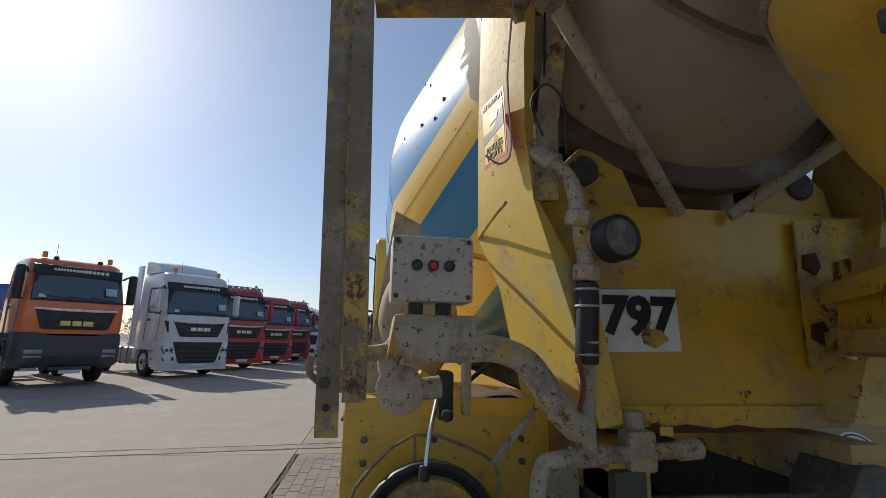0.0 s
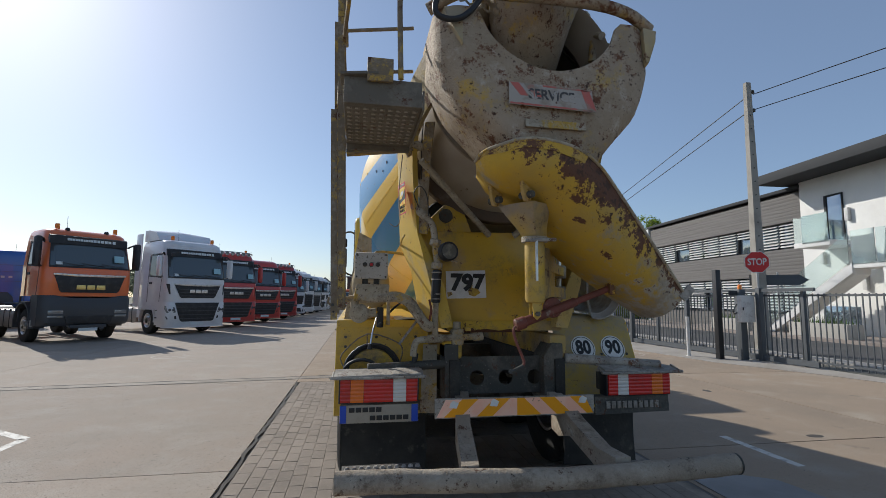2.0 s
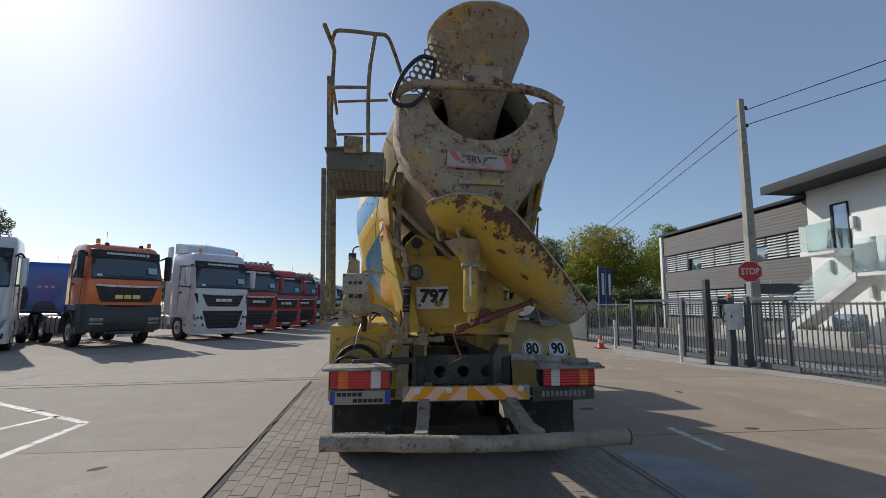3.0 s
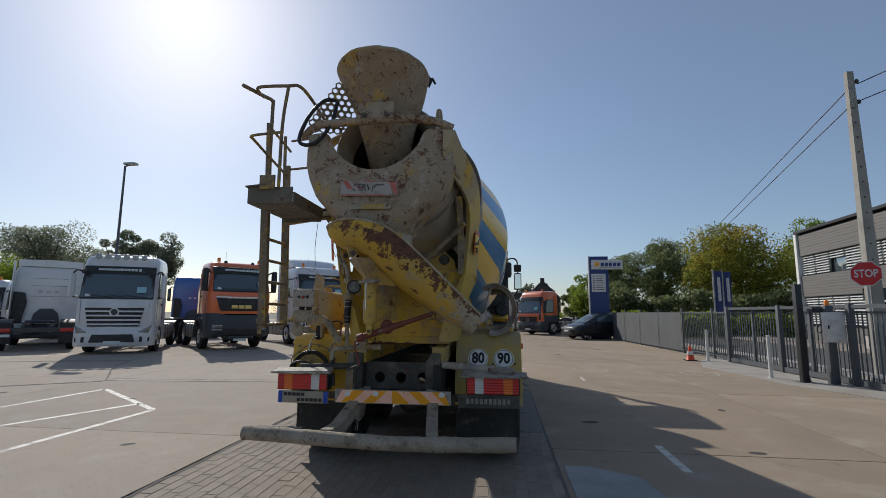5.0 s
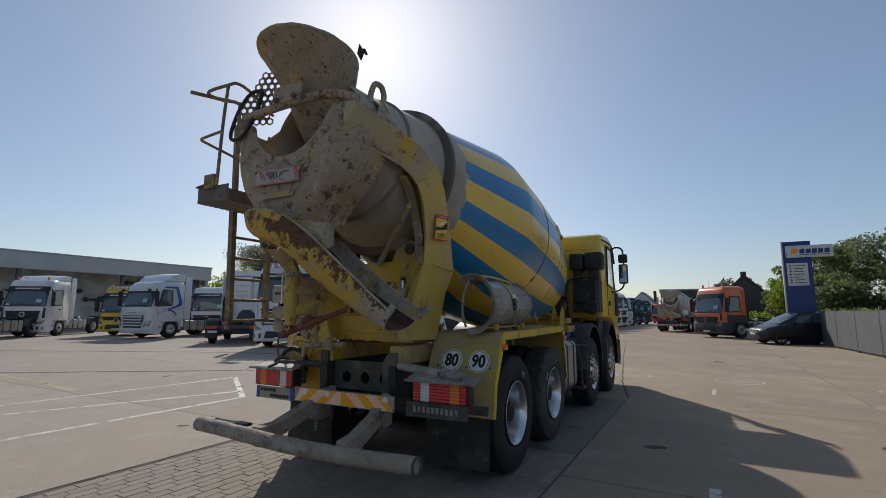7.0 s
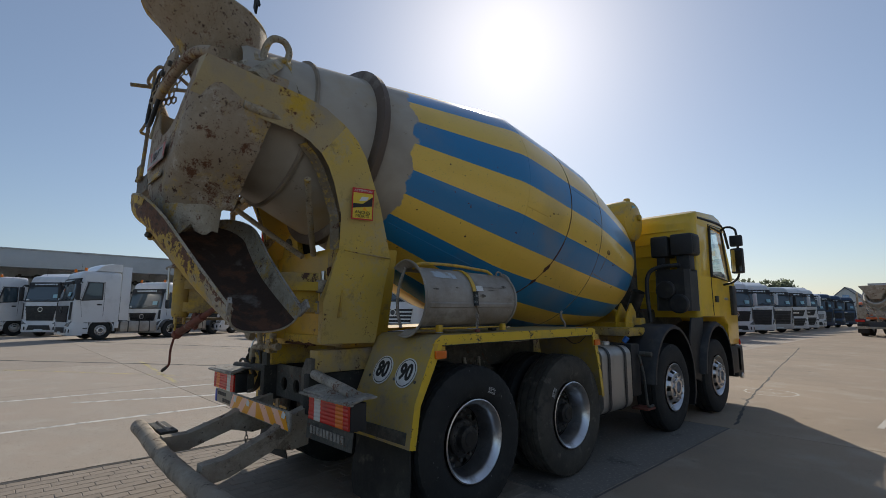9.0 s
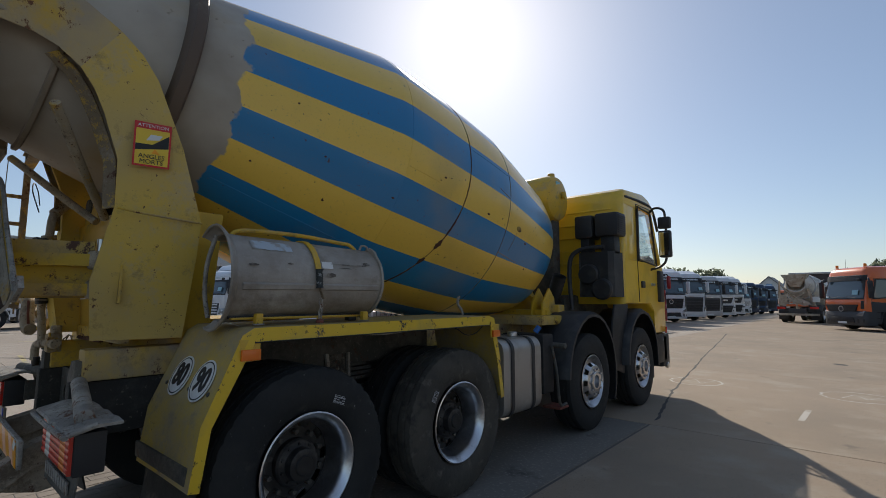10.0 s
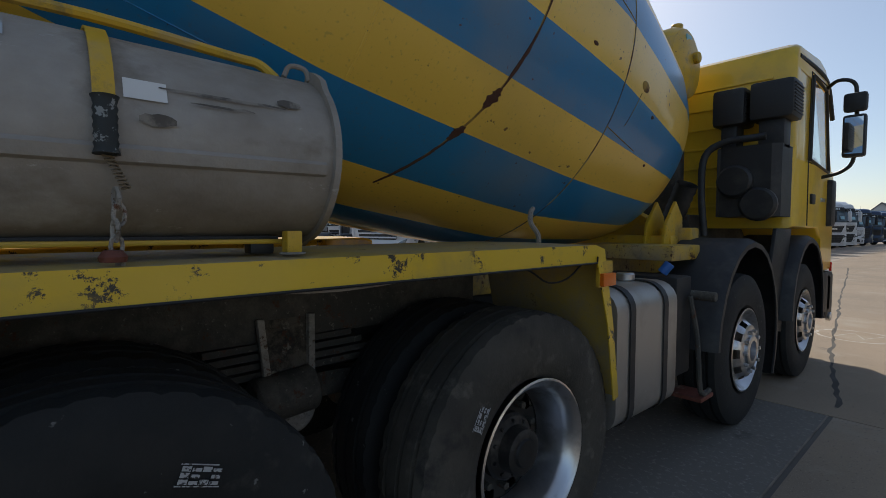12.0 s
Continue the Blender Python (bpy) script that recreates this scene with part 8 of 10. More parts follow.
        part("door_handle", box(sx * 1.235, sx * 1.262, -1.36, -1.14, wb - 0.26, wb - 0.18, 0.012), M_BLACK, T)
        mw, m0, m1 = (0.22, wb - 0.02, wt + 0.12) if style == "off" else (0.20, wb + 0.02, wt - 0.08)
        mx0 = 1.27 if style == "off" else 1.34
        mir = part("mirror", loft([[(sx * (mx0 + mw * 0.5 + mw * 0.5 * f * cx), -0.17 + 0.10 * f * cy, z) for cx, cy in ((-1, -0.7), (-0.7, 0.4), (0, 1), (0.7, 0.8), (1, 0), (0.9, -1), (-0.9, -1))] for z, f in ((m0, 0.6), (m0 + 0.04, 0.95), (m0 + 0.3 * (m1 - m0), 1), (m1 - 0.05, 1), (m1, 0.7))], caps=True), mm, T)
        part("mirror_glass", box(sx * (mx0 + mw * 0.12), sx * (mx0 + mw * 0.88), -0.278, -0.268, m0 + 0.06, m1 - 0.06, 0.004), M_GLASS, mir)
        part("mirror_arm", tube([(sx * 1.18, -0.42, wt - 0.02), (sx * (mx0 - 0.02), -0.24, wt + 0.05), (sx * (mx0 + mw * 0.5), -0.17, m1 - 0.03)], 0.03, 8, 3), M_BLACK, T)
        part("mirror_foot", tube([(sx * 1.22, -0.40, m0 + 0.02), (sx * mx0, -0.22, m0 + 0.02), (sx * (mx0 + mw * 0.5), -0.17, m0 + 0.06)], 0.025, 8, 3), M_BLACK, T)
        if style != "off":
            part("ramp_mirror", box(sx * 0.96, sx * 1.12, -0.10, 0.02, wt - 0.10, wt + 0.06, 0.04), M_BLACK, T)
        rad, wide, th = (0.74, 1.285, 0.07) if style == "off" else (0.62, 1.252, 0.035)
        ar = []
        for k in range(11):
            a = radians(-8 + 196 * k / 10)
            ar.append([(sx * 0.9, -1.42 + rad * math.cos(a), 0.55 + rad * math.sin(a)), (sx * wide, -1.42 + rad * math.cos(a), 0.55 + rad * math.sin(a))])
        part("wheel_arch", loft(ar, close=False, thick=th), lower if style != "off" else P_DARK, T)
        part("arch_shade", box(sx * 0.86, sx * 0.90, -2.1, -0.8, 0.60, zb + 0.05, 0.01), M_BLACK, T)
        for z in (0.62, 0.92):
            part("step_tread", box(sx * 1.10, sx * 1.232, -0.80, -0.52, z, z + 0.05, 0.01), M_BLACK, T)
        part("cab_step", box(sx * 0.92, sx * 1.22, -0.84, -0.50, 0.36 if style != "off" else 0.50, zb + 0.02, 0.03), lower if style != "off" else P_DARK, T)
        part("rear_skirt", box(sx * 1.18, sx * 1.24, back, -2.02 if not low_roof else -1.86, 0.62, zb + 0.02, 0.01), lower if style != "off" else P_DARK, T)
        tank = part("fuel_tank", box(sx * 0.55, sx * 1.20, -4.25, -2.35, 0.40, 1.0, 0.09), M_SILVER_TANK, T)
        for y in (-2.75, -3.3, -3.85):
            part("strap", box(sx * 0.54, sx * 1.212, y - 0.03, y + 0.03, 0.39, 1.01, 0.02), M_BLACK, tank)
        part("chassis_rail", box(sx * 0.36, sx * 0.45, -5.9, -1.5, 0.72, 0.98, 0.01), P_DARK, T)
        w = share("wheel", ME_TYRE_F, T, pose(sx * 1.06, -1.42, 0.52, 0, 90 * sx, 0) @ Matrix.Scale(0.95, 4))
        share("rim", ME_RIM_F, w, pose(0, 0, 0.02))
        for ya in ([-5.1] if axles == 2 else [-4.3, -5.6]):
            w = share("wheel", ME_TYRE_F, T, pose(sx * 1.06, ya, 0.52, 0, 90 * sx, 0) @ Matrix.Scale(0.95, 4))
            share("rim", ME_RIM_R, w, pose(0, 0, 0.02))
            part("rear_mudguard", loft([[(sx * 0.78, ya + 0.60 * math.cos(radians(a)), 0.52 + 0.60 * math.sin(radians(a))), (sx * 1.24, ya + 0.60 * math.cos(radians(a)), 0.52 + 0.60 * math.sin(radians(a)))] for a in range(10, 181, 20)], close=False, thick=0.02), P_DARK, T)
        tl = part("tail_light", box(sx * 0.72, sx * 1.18, -6.02, -5.94, 0.72, 0.86, 0.01), M_RED, T)
        part("rear_flap", box(sx * 0.70, sx * 1.24, -5.92, -5.86, 0.28, 0.72, 0.006), M_BLACK, T)
        part("rear_guard", prism([(-5.86, 0.62), (-5.86, 1.06), (-5.70, 1.16), (-5.30, 1.20), (-5.30, 1.14), (-5.66, 1.08), (-5.78, 0.98), (-5.80, 0.62)], "x", sx * 0.70, sx * 1.245), M_BLACK, T)
    part("air_unit", prism([(-0.50, 1.0), (0.50, 1.0), (0.42, 1.40), (0.22, 1.62), (-0.22, 1.62), (-0.42, 1.40)], "y", back - 0.16, back - 0.01, 0.02), P_DARK, T)
    part("side_duct", prism([(-1.16, 1.0), (-0.82, 1.0), (-0.70, 1.9), (-0.78, 2.3), (-1.16, 2.35)], "y", back - 0.22, back - 0.01, 0.03), M_BLACK, T)
    for k, z in enumerate((2.15, 2.62, 2.95)):
        part("panel_seam", box(-0.6, 1.15 - 0.1 * k, back - 0.012, back - 0.004, z, z + 0.012, 0), P_DARK, T)
    for x in (-0.28, 0.0, 0.28):
        part("rear_mark", box(x - 0.07, x + 0.07, back - 0.012, back - 0.004, 2.32, 2.42, 0), P_GREYW, T)
    part("undertray", box(-0.9, 0.9, -2.1, -0.1, 0.55, 0.95, 0.03), P_DARK, T)
    part("rear_beam", box(-1.15, 1.15, -5.96, -5.86, 0.70, 0.88, 0.01), P_DARK, T)
    part("fifth_wheel", lathe([(0, 1.04), (0.45, 1.05), (0.48, 1.10), (0.44, 1.15), (0, 1.15)], 20, pose(0, -4.7, 0)), P_DARK, T)
    part("axle_tube", cyl((-0.9, -4.95, 0.52), (0.9, -4.95, 0.52), 0.09), P_DARK, T)
    part("number_plate", box(-0.26, 0.26, 0.062, 0.08, 0.36, 0.47, 0.003), M_PAPER, T)
    part("rear_plate", box(-1.12, -0.72, -5.975, -5.925, 0.54, 0.64, 0.003), M_PAPER, T)
    if spoiler:
        part("roof_spoiler", loft([[(x, -0.95 - 0.05 * abs(x), H - 0.02), (x, -1.35, H + spoiler * (0.75 - 0.1 * abs(x))), (x, -1.9, H + spoiler * (1 - 0.12 * abs(x))), (x, back, H + spoiler * (1 - 0.12 * abs(x))), (x, back, H - 0.02)] for x in (-1.12, -0.9, 0, 0.9, 1.12)], caps=True), paint, T)
        for sx in (-1, 1):
            part("side_fairing", box(sx * 1.19, sx * 1.23, back - 0.45, back + 0.01, 1.05, H + spoiler * 0.6, 0.01), paint, T)
    for k in range(beacons):
        x = (-0.82, 0.82)[k % 2]
        part("beacon", lathe([(0, 0), (0.07, 0.0), (0.065, 0.03), (0.065, 0.14), (0.05, 0.17), (0, 0.175)], 14, pose(x, -0.62, H - 0.02)), M_BEACON, T)
    if lights:
        part("light_bar", tube([(-1.0, -0.34, H - 0.12), (-0.8, -0.30, H - 0.02), (0.8, -0.30, H - 0.02), (1.0, -0.34, H - 0.12)], 0.025, 8, 3), M_CHROME, T)
        for k in range(6):
            part("roof_lamp", lathe([(0, -0.06), (0.08, -0.05), (0.105, 0.0), (0.10, 0.02), (0, 0.025)], 16, pose(-0.72 + 0.288 * k, -0.24, H - 0.10, -90)), M_HEAD, T)
    if stripe:
        for sx in (-1, 1):
            part("side_stripe", prism([(-0.78, H - 0.44), (-0.86, H - 0.36), (-1.72, H - 0.34), (-2.08, wb + 0.25), (-2.02, wb + 0.05), (-1.55, wb - 0.12), (-0.70, wb - 0.22), (-1.50, wb - 0.02), (-1.80, wb + 0.14), (-1.84, wb + 0.28), (-1.58, H - 0.47)], "x", sx * 1.241, sx * 1.249), stripe, T)
            part("side_stripe", prism([(-1.30, 1.62), (-1.60, 1.52), (-1.75, 1.28), (-1.66, 1.28), (-1.52, 1.46), (-1.28, 1.56)], "x", sx * 1.241, sx * 1.249), stripe, T)
            part("side_line", prism([(-0.45, 1.46), (-1.30, 1.58), (-1.95, 1.72), (-1.95, 1.70), (-1.30, 1.56), (-0.45, 1.44)], "x", sx * 1.241, sx * 1.248), P_DARK, T)
    part("antenna", cyl((0.5, -0.8, H), (0.5, -0.82, H + 0.45), 0.006, 5), M_BLACK, T)
    return T


def facing(x, y, hx, hy):
    return pose(x, y, 0, 0, 0, math.degrees(math.atan2(-hx, hy)))


tractor(facing(-9.62, 13.75, 0.73, -0.68), P_ORANGE, "orange off-road tractor unit with a dark grey bumper", 3.62, "off", beacons=2, low_roof=True, axles=3)
tractor(facing(-7.47, 17.25, 0.72, -0.69), P_WHITE, "white tractor unit with a roof spoiler and amber beacons", 3.74, "man", spoiler=0.50, beacons=2, mirror=P_WHITE)
tractor(facing(-7.02, 21.40, 0.72, -0.69), P_RED, "red tractor unit with a row of roof lamps", 3.72, "man", beacons=1, lights=True, mirror=P_RED)
tractor(facing(-6.46, 25.70, 0.72, -0.69), P_RED, "red tractor unit with a dark windscreen visor", 3.66, "man", mirror=P_RED)
tractor(facing(-6.00, 29.80, 0.72, -0.69), P_RED2, "dark red tractor unit with an amber beacon", 3.72, "man", beacons=2, lights=True, mirror=P_RED2)
tractor(facing(-5.92, 34.00, 0.72, -0.69), P_WHITE, "white tractor unit with a dark slatted grille", 3.55, "benz", mirror=P_WHITE, spoiler=0.3)
tractor(facing(-5.62, 38.20, 0.72, -0.69), P_WHITE, "white tractor unit with a black grille", 3.6, "daf", mirror=P_WHITE, spoiler=0.25)
tractor(facing(-5.32, 42.50, 0.72, -0.69), P_GREYW, "pale grey tractor unit with a tall black grille", 3.55, "daf", mirror=M_BLACK)
tractor(facing(-5.12, 46.80, 0.72, -0.69), P_WHITE, "white tractor unit in the long row", 3.6, "man", mirror=P_WHITE)
tractor(facing(-5.07, 51.10, 0.72, -0.69), P_WHITE, "white tractor unit in the long row", 3.65, "man", mirror=P_WHITE, spoiler=0.3)
tractor(facing(-5.12, 55.30, 0.72, -0.69), P_WHITE, "white tractor unit with a slatted white grille", 3.4, "benz", chrome=True)
tractor(facing(-5.2, 59.6, 0.55, -0.83), P_NAVY, "dark blue tractor unit at the end of the row", 3.5, "daf")
tractor(facing(-4.9, 64.0, 0.55, -0.83), P_NAVY, "dark blue tractor unit at the end of the row", 3.45, "benz")
tractor(facing(-4.4, 68.4, 0.55, -0.83), P_NAVY, "dark blue tractor unit at the end of the row", 3.4, "daf")
tractor(facing(-12.85, 10.95, 0.47, -0.88), P_WHITE, "white tall-cab tractor unit with roof lamps and slatted grille", 3.62, "benz", chrome=True, lights=True, mirror=P_WHITE)
# seen from behind
tractor(facing(-20.7, 15.9, -0.68, 0.73), P_WHITE, "white tractor unit parked with its back turned", 3.50, "benz", spoiler=0.30)
tractor(facing(-19.6, 25.0, -0.60, 0.80), P_BLUE, "blue tractor unit parked with its back turned", 3.70, "daf")
tractor(facing(-25.35, 11.65, 0.16, -0.985), P_WHITE, "white tractor unit with blue side stripes", 3.32, "iveco", spoiler=0.48, stripe=P_BLUE)
tractor(facing(-29.3, 12.8, 0.50, -0.86), P_YELLOW, "yellow tractor unit with a row of roof lamps", 3.1, "benz", beacons=2, lights=True, lower=P_YELLOW)
tractor(facing(-26.5, 17.0, 0.55, -0.83), P_WHITE, "white tractor unit standing further back", 3.2, "benz", beacons=2)
tractor(facing(-22.6, 18.6, 0.60, -0.80), P_WHITE, "white tractor unit standing further back", 3.2, "man")
tractor(facing(-37.5, -2.5, 0.30, -0.95), P_WHITE, "white low-roof tractor unit with a dark side skirt", 3.70, "benz", beacons=1, low_roof=True)
tractor(facing(-28.8, 0.9, 0.18, -0.98), P_WHITE, "white tractor unit with a tall roof spoiler and strapped tanks", 3.74, "benz", spoiler=0.48, beacons=2)
tractor(facing(-34.5, 0.3, 0.75, -0.66), P_WHITE, "white tractor unit with a dark grille and a roof box", 3.78, "benz", spoiler=0.22)
tractor(facing(-29.8, 4.8, 0.60, -0.80), P_WHITE, "white low-roof tractor unit with amber beacons", 3.36, "benz", beacons=2, low_roof=True)
tractor(facing(-32.7, 9.3, 0.60, -0.80), P_WHITE, "white tractor unit with a roof box and dark grille", 3.45, "benz", spoiler=0.34, beacons=2)
tractor(facing(3.05, 31.3, -0.74, -0.67), P_ORANGE, "orange low-cab truck with a dark grey lower front", 3.22, "benz", lower=P_DARK, bars=False, beacons=2, low_roof=True, axles=3, group="trucks by the entrance")
tractor(facing(3.0, 36.6, -0.80, -0.60), P_WHITE, "white tractor unit half hidden behind the orange truck", 3.1, "daf", beacons=1, group="trucks by the entrance")
tractor(facing(-3.2, 78.0, -0.2, -0.98), P_ORANGE, "orange truck far down the yard", 3.0, "man", group="trucks by the entrance")


def second_mixer(m):
    T = thing("white_mixer_truck", m, "white concrete mixer truck seen from behind", "mixer truck", "trucks by the entrance")
    W = mat("dusty_white_drum", (0.62, 0.60, 0.55), 0.6, stains=[((0.33, 0.30, 0.26), 1.6, 0.45, 0.7)])
    G = mat("cement_caked_chute", (0.44, 0.39, 0.31), 0.85, stains=[((0.30, 0.25, 0.19), 3, 0.45, 0.66), ((0.55, 0.52, 0.46), 5, 0.55, 0.68), ((0.16, 0.10, 0.06), 7, 0.60, 0.66)], bump=[(20, 0.3)])
    D = Matrix.Translation((0, -0.1, 2.62)) @ Matrix.Rotation(radians(-102), 4, "X")
    drum = part("drum", lathe([(0.50, -0.28), (0.58, -0.34), (0.62, -0.26), (0.66, -0.1), (0.88, 0.5), (1.10, 1.5), (1.17, 2.2), (1.14, 2.9), (0.98, 3.6), (0.74, 4.2), (0.4, 4.4), (0, 4.45)], 48), W, T, "", D)
    part("roller_ring", lathe([(0.90, 0.50), (0.97, 0.50), (0.97, 0.62), (0.93, 0.62)], 40), P_GREYW, drum)
    part("opening", lathe([(0.50, -0.27), (0.46, 0.05), (0, 0.12)], 30), G, drum)
    hp = part("feed_hopper", loft([[(w * cx, -0.42 + d * cy, z) for cx, cy in ((-1, -1), (-0.4, -1.15), (0.4, -1.15), (1, -1), (1, 1), (-1, 1))] for z, w, d in ((2.45, 0.28, 0.16), (2.75, 0.40, 0.26), (3.22, 0.70, 0.42), (3.30, 0.72, 0.44))], thick=0.02), G, T)
    for sx in (-1, 1):
        part("frame_leg", bar((sx * 0.95, 0.0, 0.95), (sx * 0.62, -0.25, 2.35), 0.13, 0.20), G, T)
        part("cross_brace", bar((sx * 0.80, -0.2, 1.20), (-sx * 0.35, -0.32, 2.0), 0.06, 0.10), G, T)
        part("collecting_blade", loft([[(sx * (0.78 - 0.5 * k + 0.10 * c), -0.50 - 0.08 * c, 2.55 - 0.75 * k + 0.12 * c) for c in (-1, -0.3, 0.4, 1)] for k in (0, 0.3, 0.65, 1)], close=False, thick=0.02), G, T)
        part("hopper_stay", bar((sx * 0.60, -0.20, 2.3), (sx * 0.50, -0.40, 3.0), 0.05, 0.05), G, T)
        tl = part("tail_light", box(sx * 0.70, sx * 1.18, -0.44, -0.36, 0.94, 1.10, 0.01), M_RED, T)
        part("lamp_bar", box(sx * 0.66, sx * 1.22, -0.37, -0.30, 0.90, 1.14, 0.01), P_DARK, tl)
        part("mud_flap", box(sx * 0.62, sx * 1.2, -0.1, -0.08, 0.2, 0.82, 0.004), M_BLACK, T)
        part("mudguard", loft([[(sx * 0.66, 1.35 + 1.30 * math.cos(radians(a)), 0.62 + 0.62 * math.sin(radians(a))), (sx * 1.24, 1.35 + 1.30 * math.cos(radians(a)), 0.62 + 0.62 * math.sin(radians(a)))] for a in range(0, 181, 20)], close=False, thick=0.03), P_DARK, T)
        for y in (0.7, 2.05, 5.4, 7.0):
            w = share("wheel", ME_TYRE_F, T, pose(sx * 1.05, y, 0.53, 0, 90 * sx, 0))
            share("rim", ME_RIM_R, w, pose(0, 0, 0.02))
    part("chute", loft([[(0.30 * math.sin(radians(a)) - 0.25 + 0.75 * k, -0.62 - 0.06 * k, 1.72 - 0.32 * k - 0.24 * math.cos(radians(a))) for a in range(-90, 91, 20)] for k in (0, 0.5, 1)], close=False, thick=0.015), G, T)
    part("folded_chute", loft([[(-0.75 + 0.24 * math.sin(radians(a)), -0.52 - 0.10 * k, 1.35 + 0.75 * k - 0.18 * math.cos(radians(a))) for a in range(-90, 91, 20)] for k in (0, 0.5, 1)], close=False, thick=0.015), G, T)
    part("swivel_post", cyl((0, -0.34, 0.95), (0, -0.40, 1.75), 0.11), G, T)
    part("orange_beam", box(-0.62, 0.62, -0.46, -0.36, 1.12, 1.26, 0.02), P_ORANGE, T)
    part("rear_bumper", box(-1.20, 1.20, -0.52, -0.40, 0.50, 0.64, 0.02), G, T)
    part("bumper_stay", box(-0.5, 0.5, -0.42, -0.1, 0.60, 0.95, 0.02), P_DARK, T)
    part("rear_frame", box(-0.9, 0.9, -0.1, 6.8, 0.75, 1.0, 0.02), P_DARK, T)
    part("ladder", bar((-1.05, -0.25, 1.1), (-0.98, -0.35, 2.9), 0.05, 0.30), G, T)
    part("water_tank", cyl((0.95, 3.6, 1.65), (0.95, 5.2, 1.65), 0.30, 18), W, T)
    part("cab", box(-1.2, 1.2, 6.0, 7.9, 1.0, 2.95, 0.08), P_WHITE, T)
    part("small_sign", box(0.86, 1.26, -0.34, -0.32, 1.42, 1.78, 0.004), M_PAPER, T)
    part("exhaust_stack", cyl((-1.1, 5.8, 1.2), (-1.1, 5.8, 3.7), 0.10, 12), P_DARK, T)
    return T


second_mixer(pose(0.62, 40.4, 0, 0, 0, -10))


def car(m):
    T = thing("black_car", m, "black compact family car parked by the fence", "car")
    C = mat("black_car_paint", (0.010, 0.011, 0.014), 0.30, coat=0.25)
    st = [(0.0, 0.60, 0.30, 0.60), (0.05, 0.72, 0.24, 0.68), (0.20, 0.82, 0.22, 0.78), (0.5, 0.87, 0.20, 0.88), (1.0, 0.885, 0.20, 0.99), (1.6, 0.89, 0.20, 1.02), (2.6, 0.89, 0.20, 1.03), (3.6, 0.885, 0.20, 1.04), (4.0, 0.86, 0.24, 1.03), (4.2, 0.80, 0.30, 0.98), (4.28, 0.66, 0.42, 0.86)]
    rings = []
    for y, w, lo, hi in st:
        rings.append([(-w * 0.90, -y, lo), (-w * 0.98, -y, lo + 0.08), (-w, -y, lo + 0.30), (-w * 0.985, -y, hi - 0.12), (-w * 0.93, -y, hi - 0.02), (-w * 0.6, -y, hi + 0.03), (0, -y, hi + 0.045), (w * 0.6, -y, hi + 0.03), (w * 0.93, -y, hi - 0.02), (w * 0.985, -y, hi - 0.12), (w, -y, lo + 0.30), (w * 0.98, -y, lo + 0.08), (w * 0.90, -y, lo)])
    part("body", loft(rings, caps=True), C, T)
    roof = []
    for y, w, lo, hi in ((0.80, 0.74, 0.90, 0.96), (1.15, 0.74, 0.92, 1.16), (1.55, 0.72, 0.94, 1.38), (1.95, 0.69, 0.95, 1.53), (2.5, 0.67, 0.96, 1.60), (3.2, 0.66, 0.96, 1.59), (3.8, 0.64, 0.96, 1.50), (4.02, 0.66, 0.95, 1.30), (4.18, 0.68, 0.92, 1.0)):
        roof.append([(-w - 0.14, -y, lo), (-w - 0.03, -y, hi - 0.10), (-w + 0.06, -y, hi - 0.02), (-w * 0.5, -y, hi + 0.02), (w * 0.5, -y, hi + 0.02), (w - 0.06, -y, hi - 0.02), (w + 0.03, -y, hi - 0.10), (w + 0.14, -y, lo)])
    part("roof", loft(roof, caps=True), C, T)
    part("windshield", loft([[(x * (1 - 0.14 * h), -0.90 - 1.0 * h, 1.03 + 0.51 * h + 0.03 * (1 - abs(x) / 0.7)) for h in (0, 0.33, 0.66, 1)] for x in (-0.70, -0.4, 0, 0.4, 0.70)], close=False, thick=0.02), M_SCREEN, T)
    for sx in (-1, 1):
        for y0, y1 in ((-1.55, -2.35), (-2.42, -3.25), (-3.32, -3.85)):
            t0, t1 = 1.48 if y0 < -1.9 else 1.36, 1.47 if y1 > -3.5 else 1.30
            part("side_window", plate([(sx * 0.850, y0, 1.05), (sx * 0.850, y1, 1.06), (sx * 0.720, y1, t1), (sx * 0.735, y0 - (0.22 if y0 > -1.6 else 0), t0)][::-sx], 0.02), M_SCREEN, T)
        part("headlight", prism([(sx * 0.45, 0.58), (sx * 0.76, 0.60), (sx * 0.80, 0.74), (sx * 0.52, 0.70)], "y", -0.30, -0.045, 0.02), M_HEAD, T)
        part("door_mirror", box(sx * 0.88, sx * 1.05, -1.62, -1.50, 0.98, 1.12, 0.03), C, T)
        part("side_trim", box(sx * 0.872, sx * 0.89, -3.4, -1.1, 0.42, 0.47, 0.005), M_BLACK, T)
        for y in (-0.85, -3.45):
            w = part("wheel", lathe([(0.20, -0.09), (0.29, -0.10), (0.315, -0.07), (0.315, 0.07), (0.29, 0.10), (0.20, 0.09)], 28), M_RUBBER, T, "", pose(sx * 0.77, y, 0.315, 0, 90 * sx, 0))
            part("rim", lathe([(0.21, 0.085), (0.20, 0.10), (0.19, 0.085), (0.06, 0.075), (0, 0.08)], 25, skip=lambda i, j: j == 2 and i % 5 in (1, 2, 3)), M_CHROME, w)
    part("grille", prism([(-0.40, 0.58), (0.40, 0.58), (0.44, 0.72), (-0.44, 0.72)], "y", -0.06, 0.012, 0.01), M_CHROME, T)
    part("bumper_intake", box(-0.55, 0.55, -0.03, 0.012, 0.32, 0.42, 0.01), M_BLACK, T)
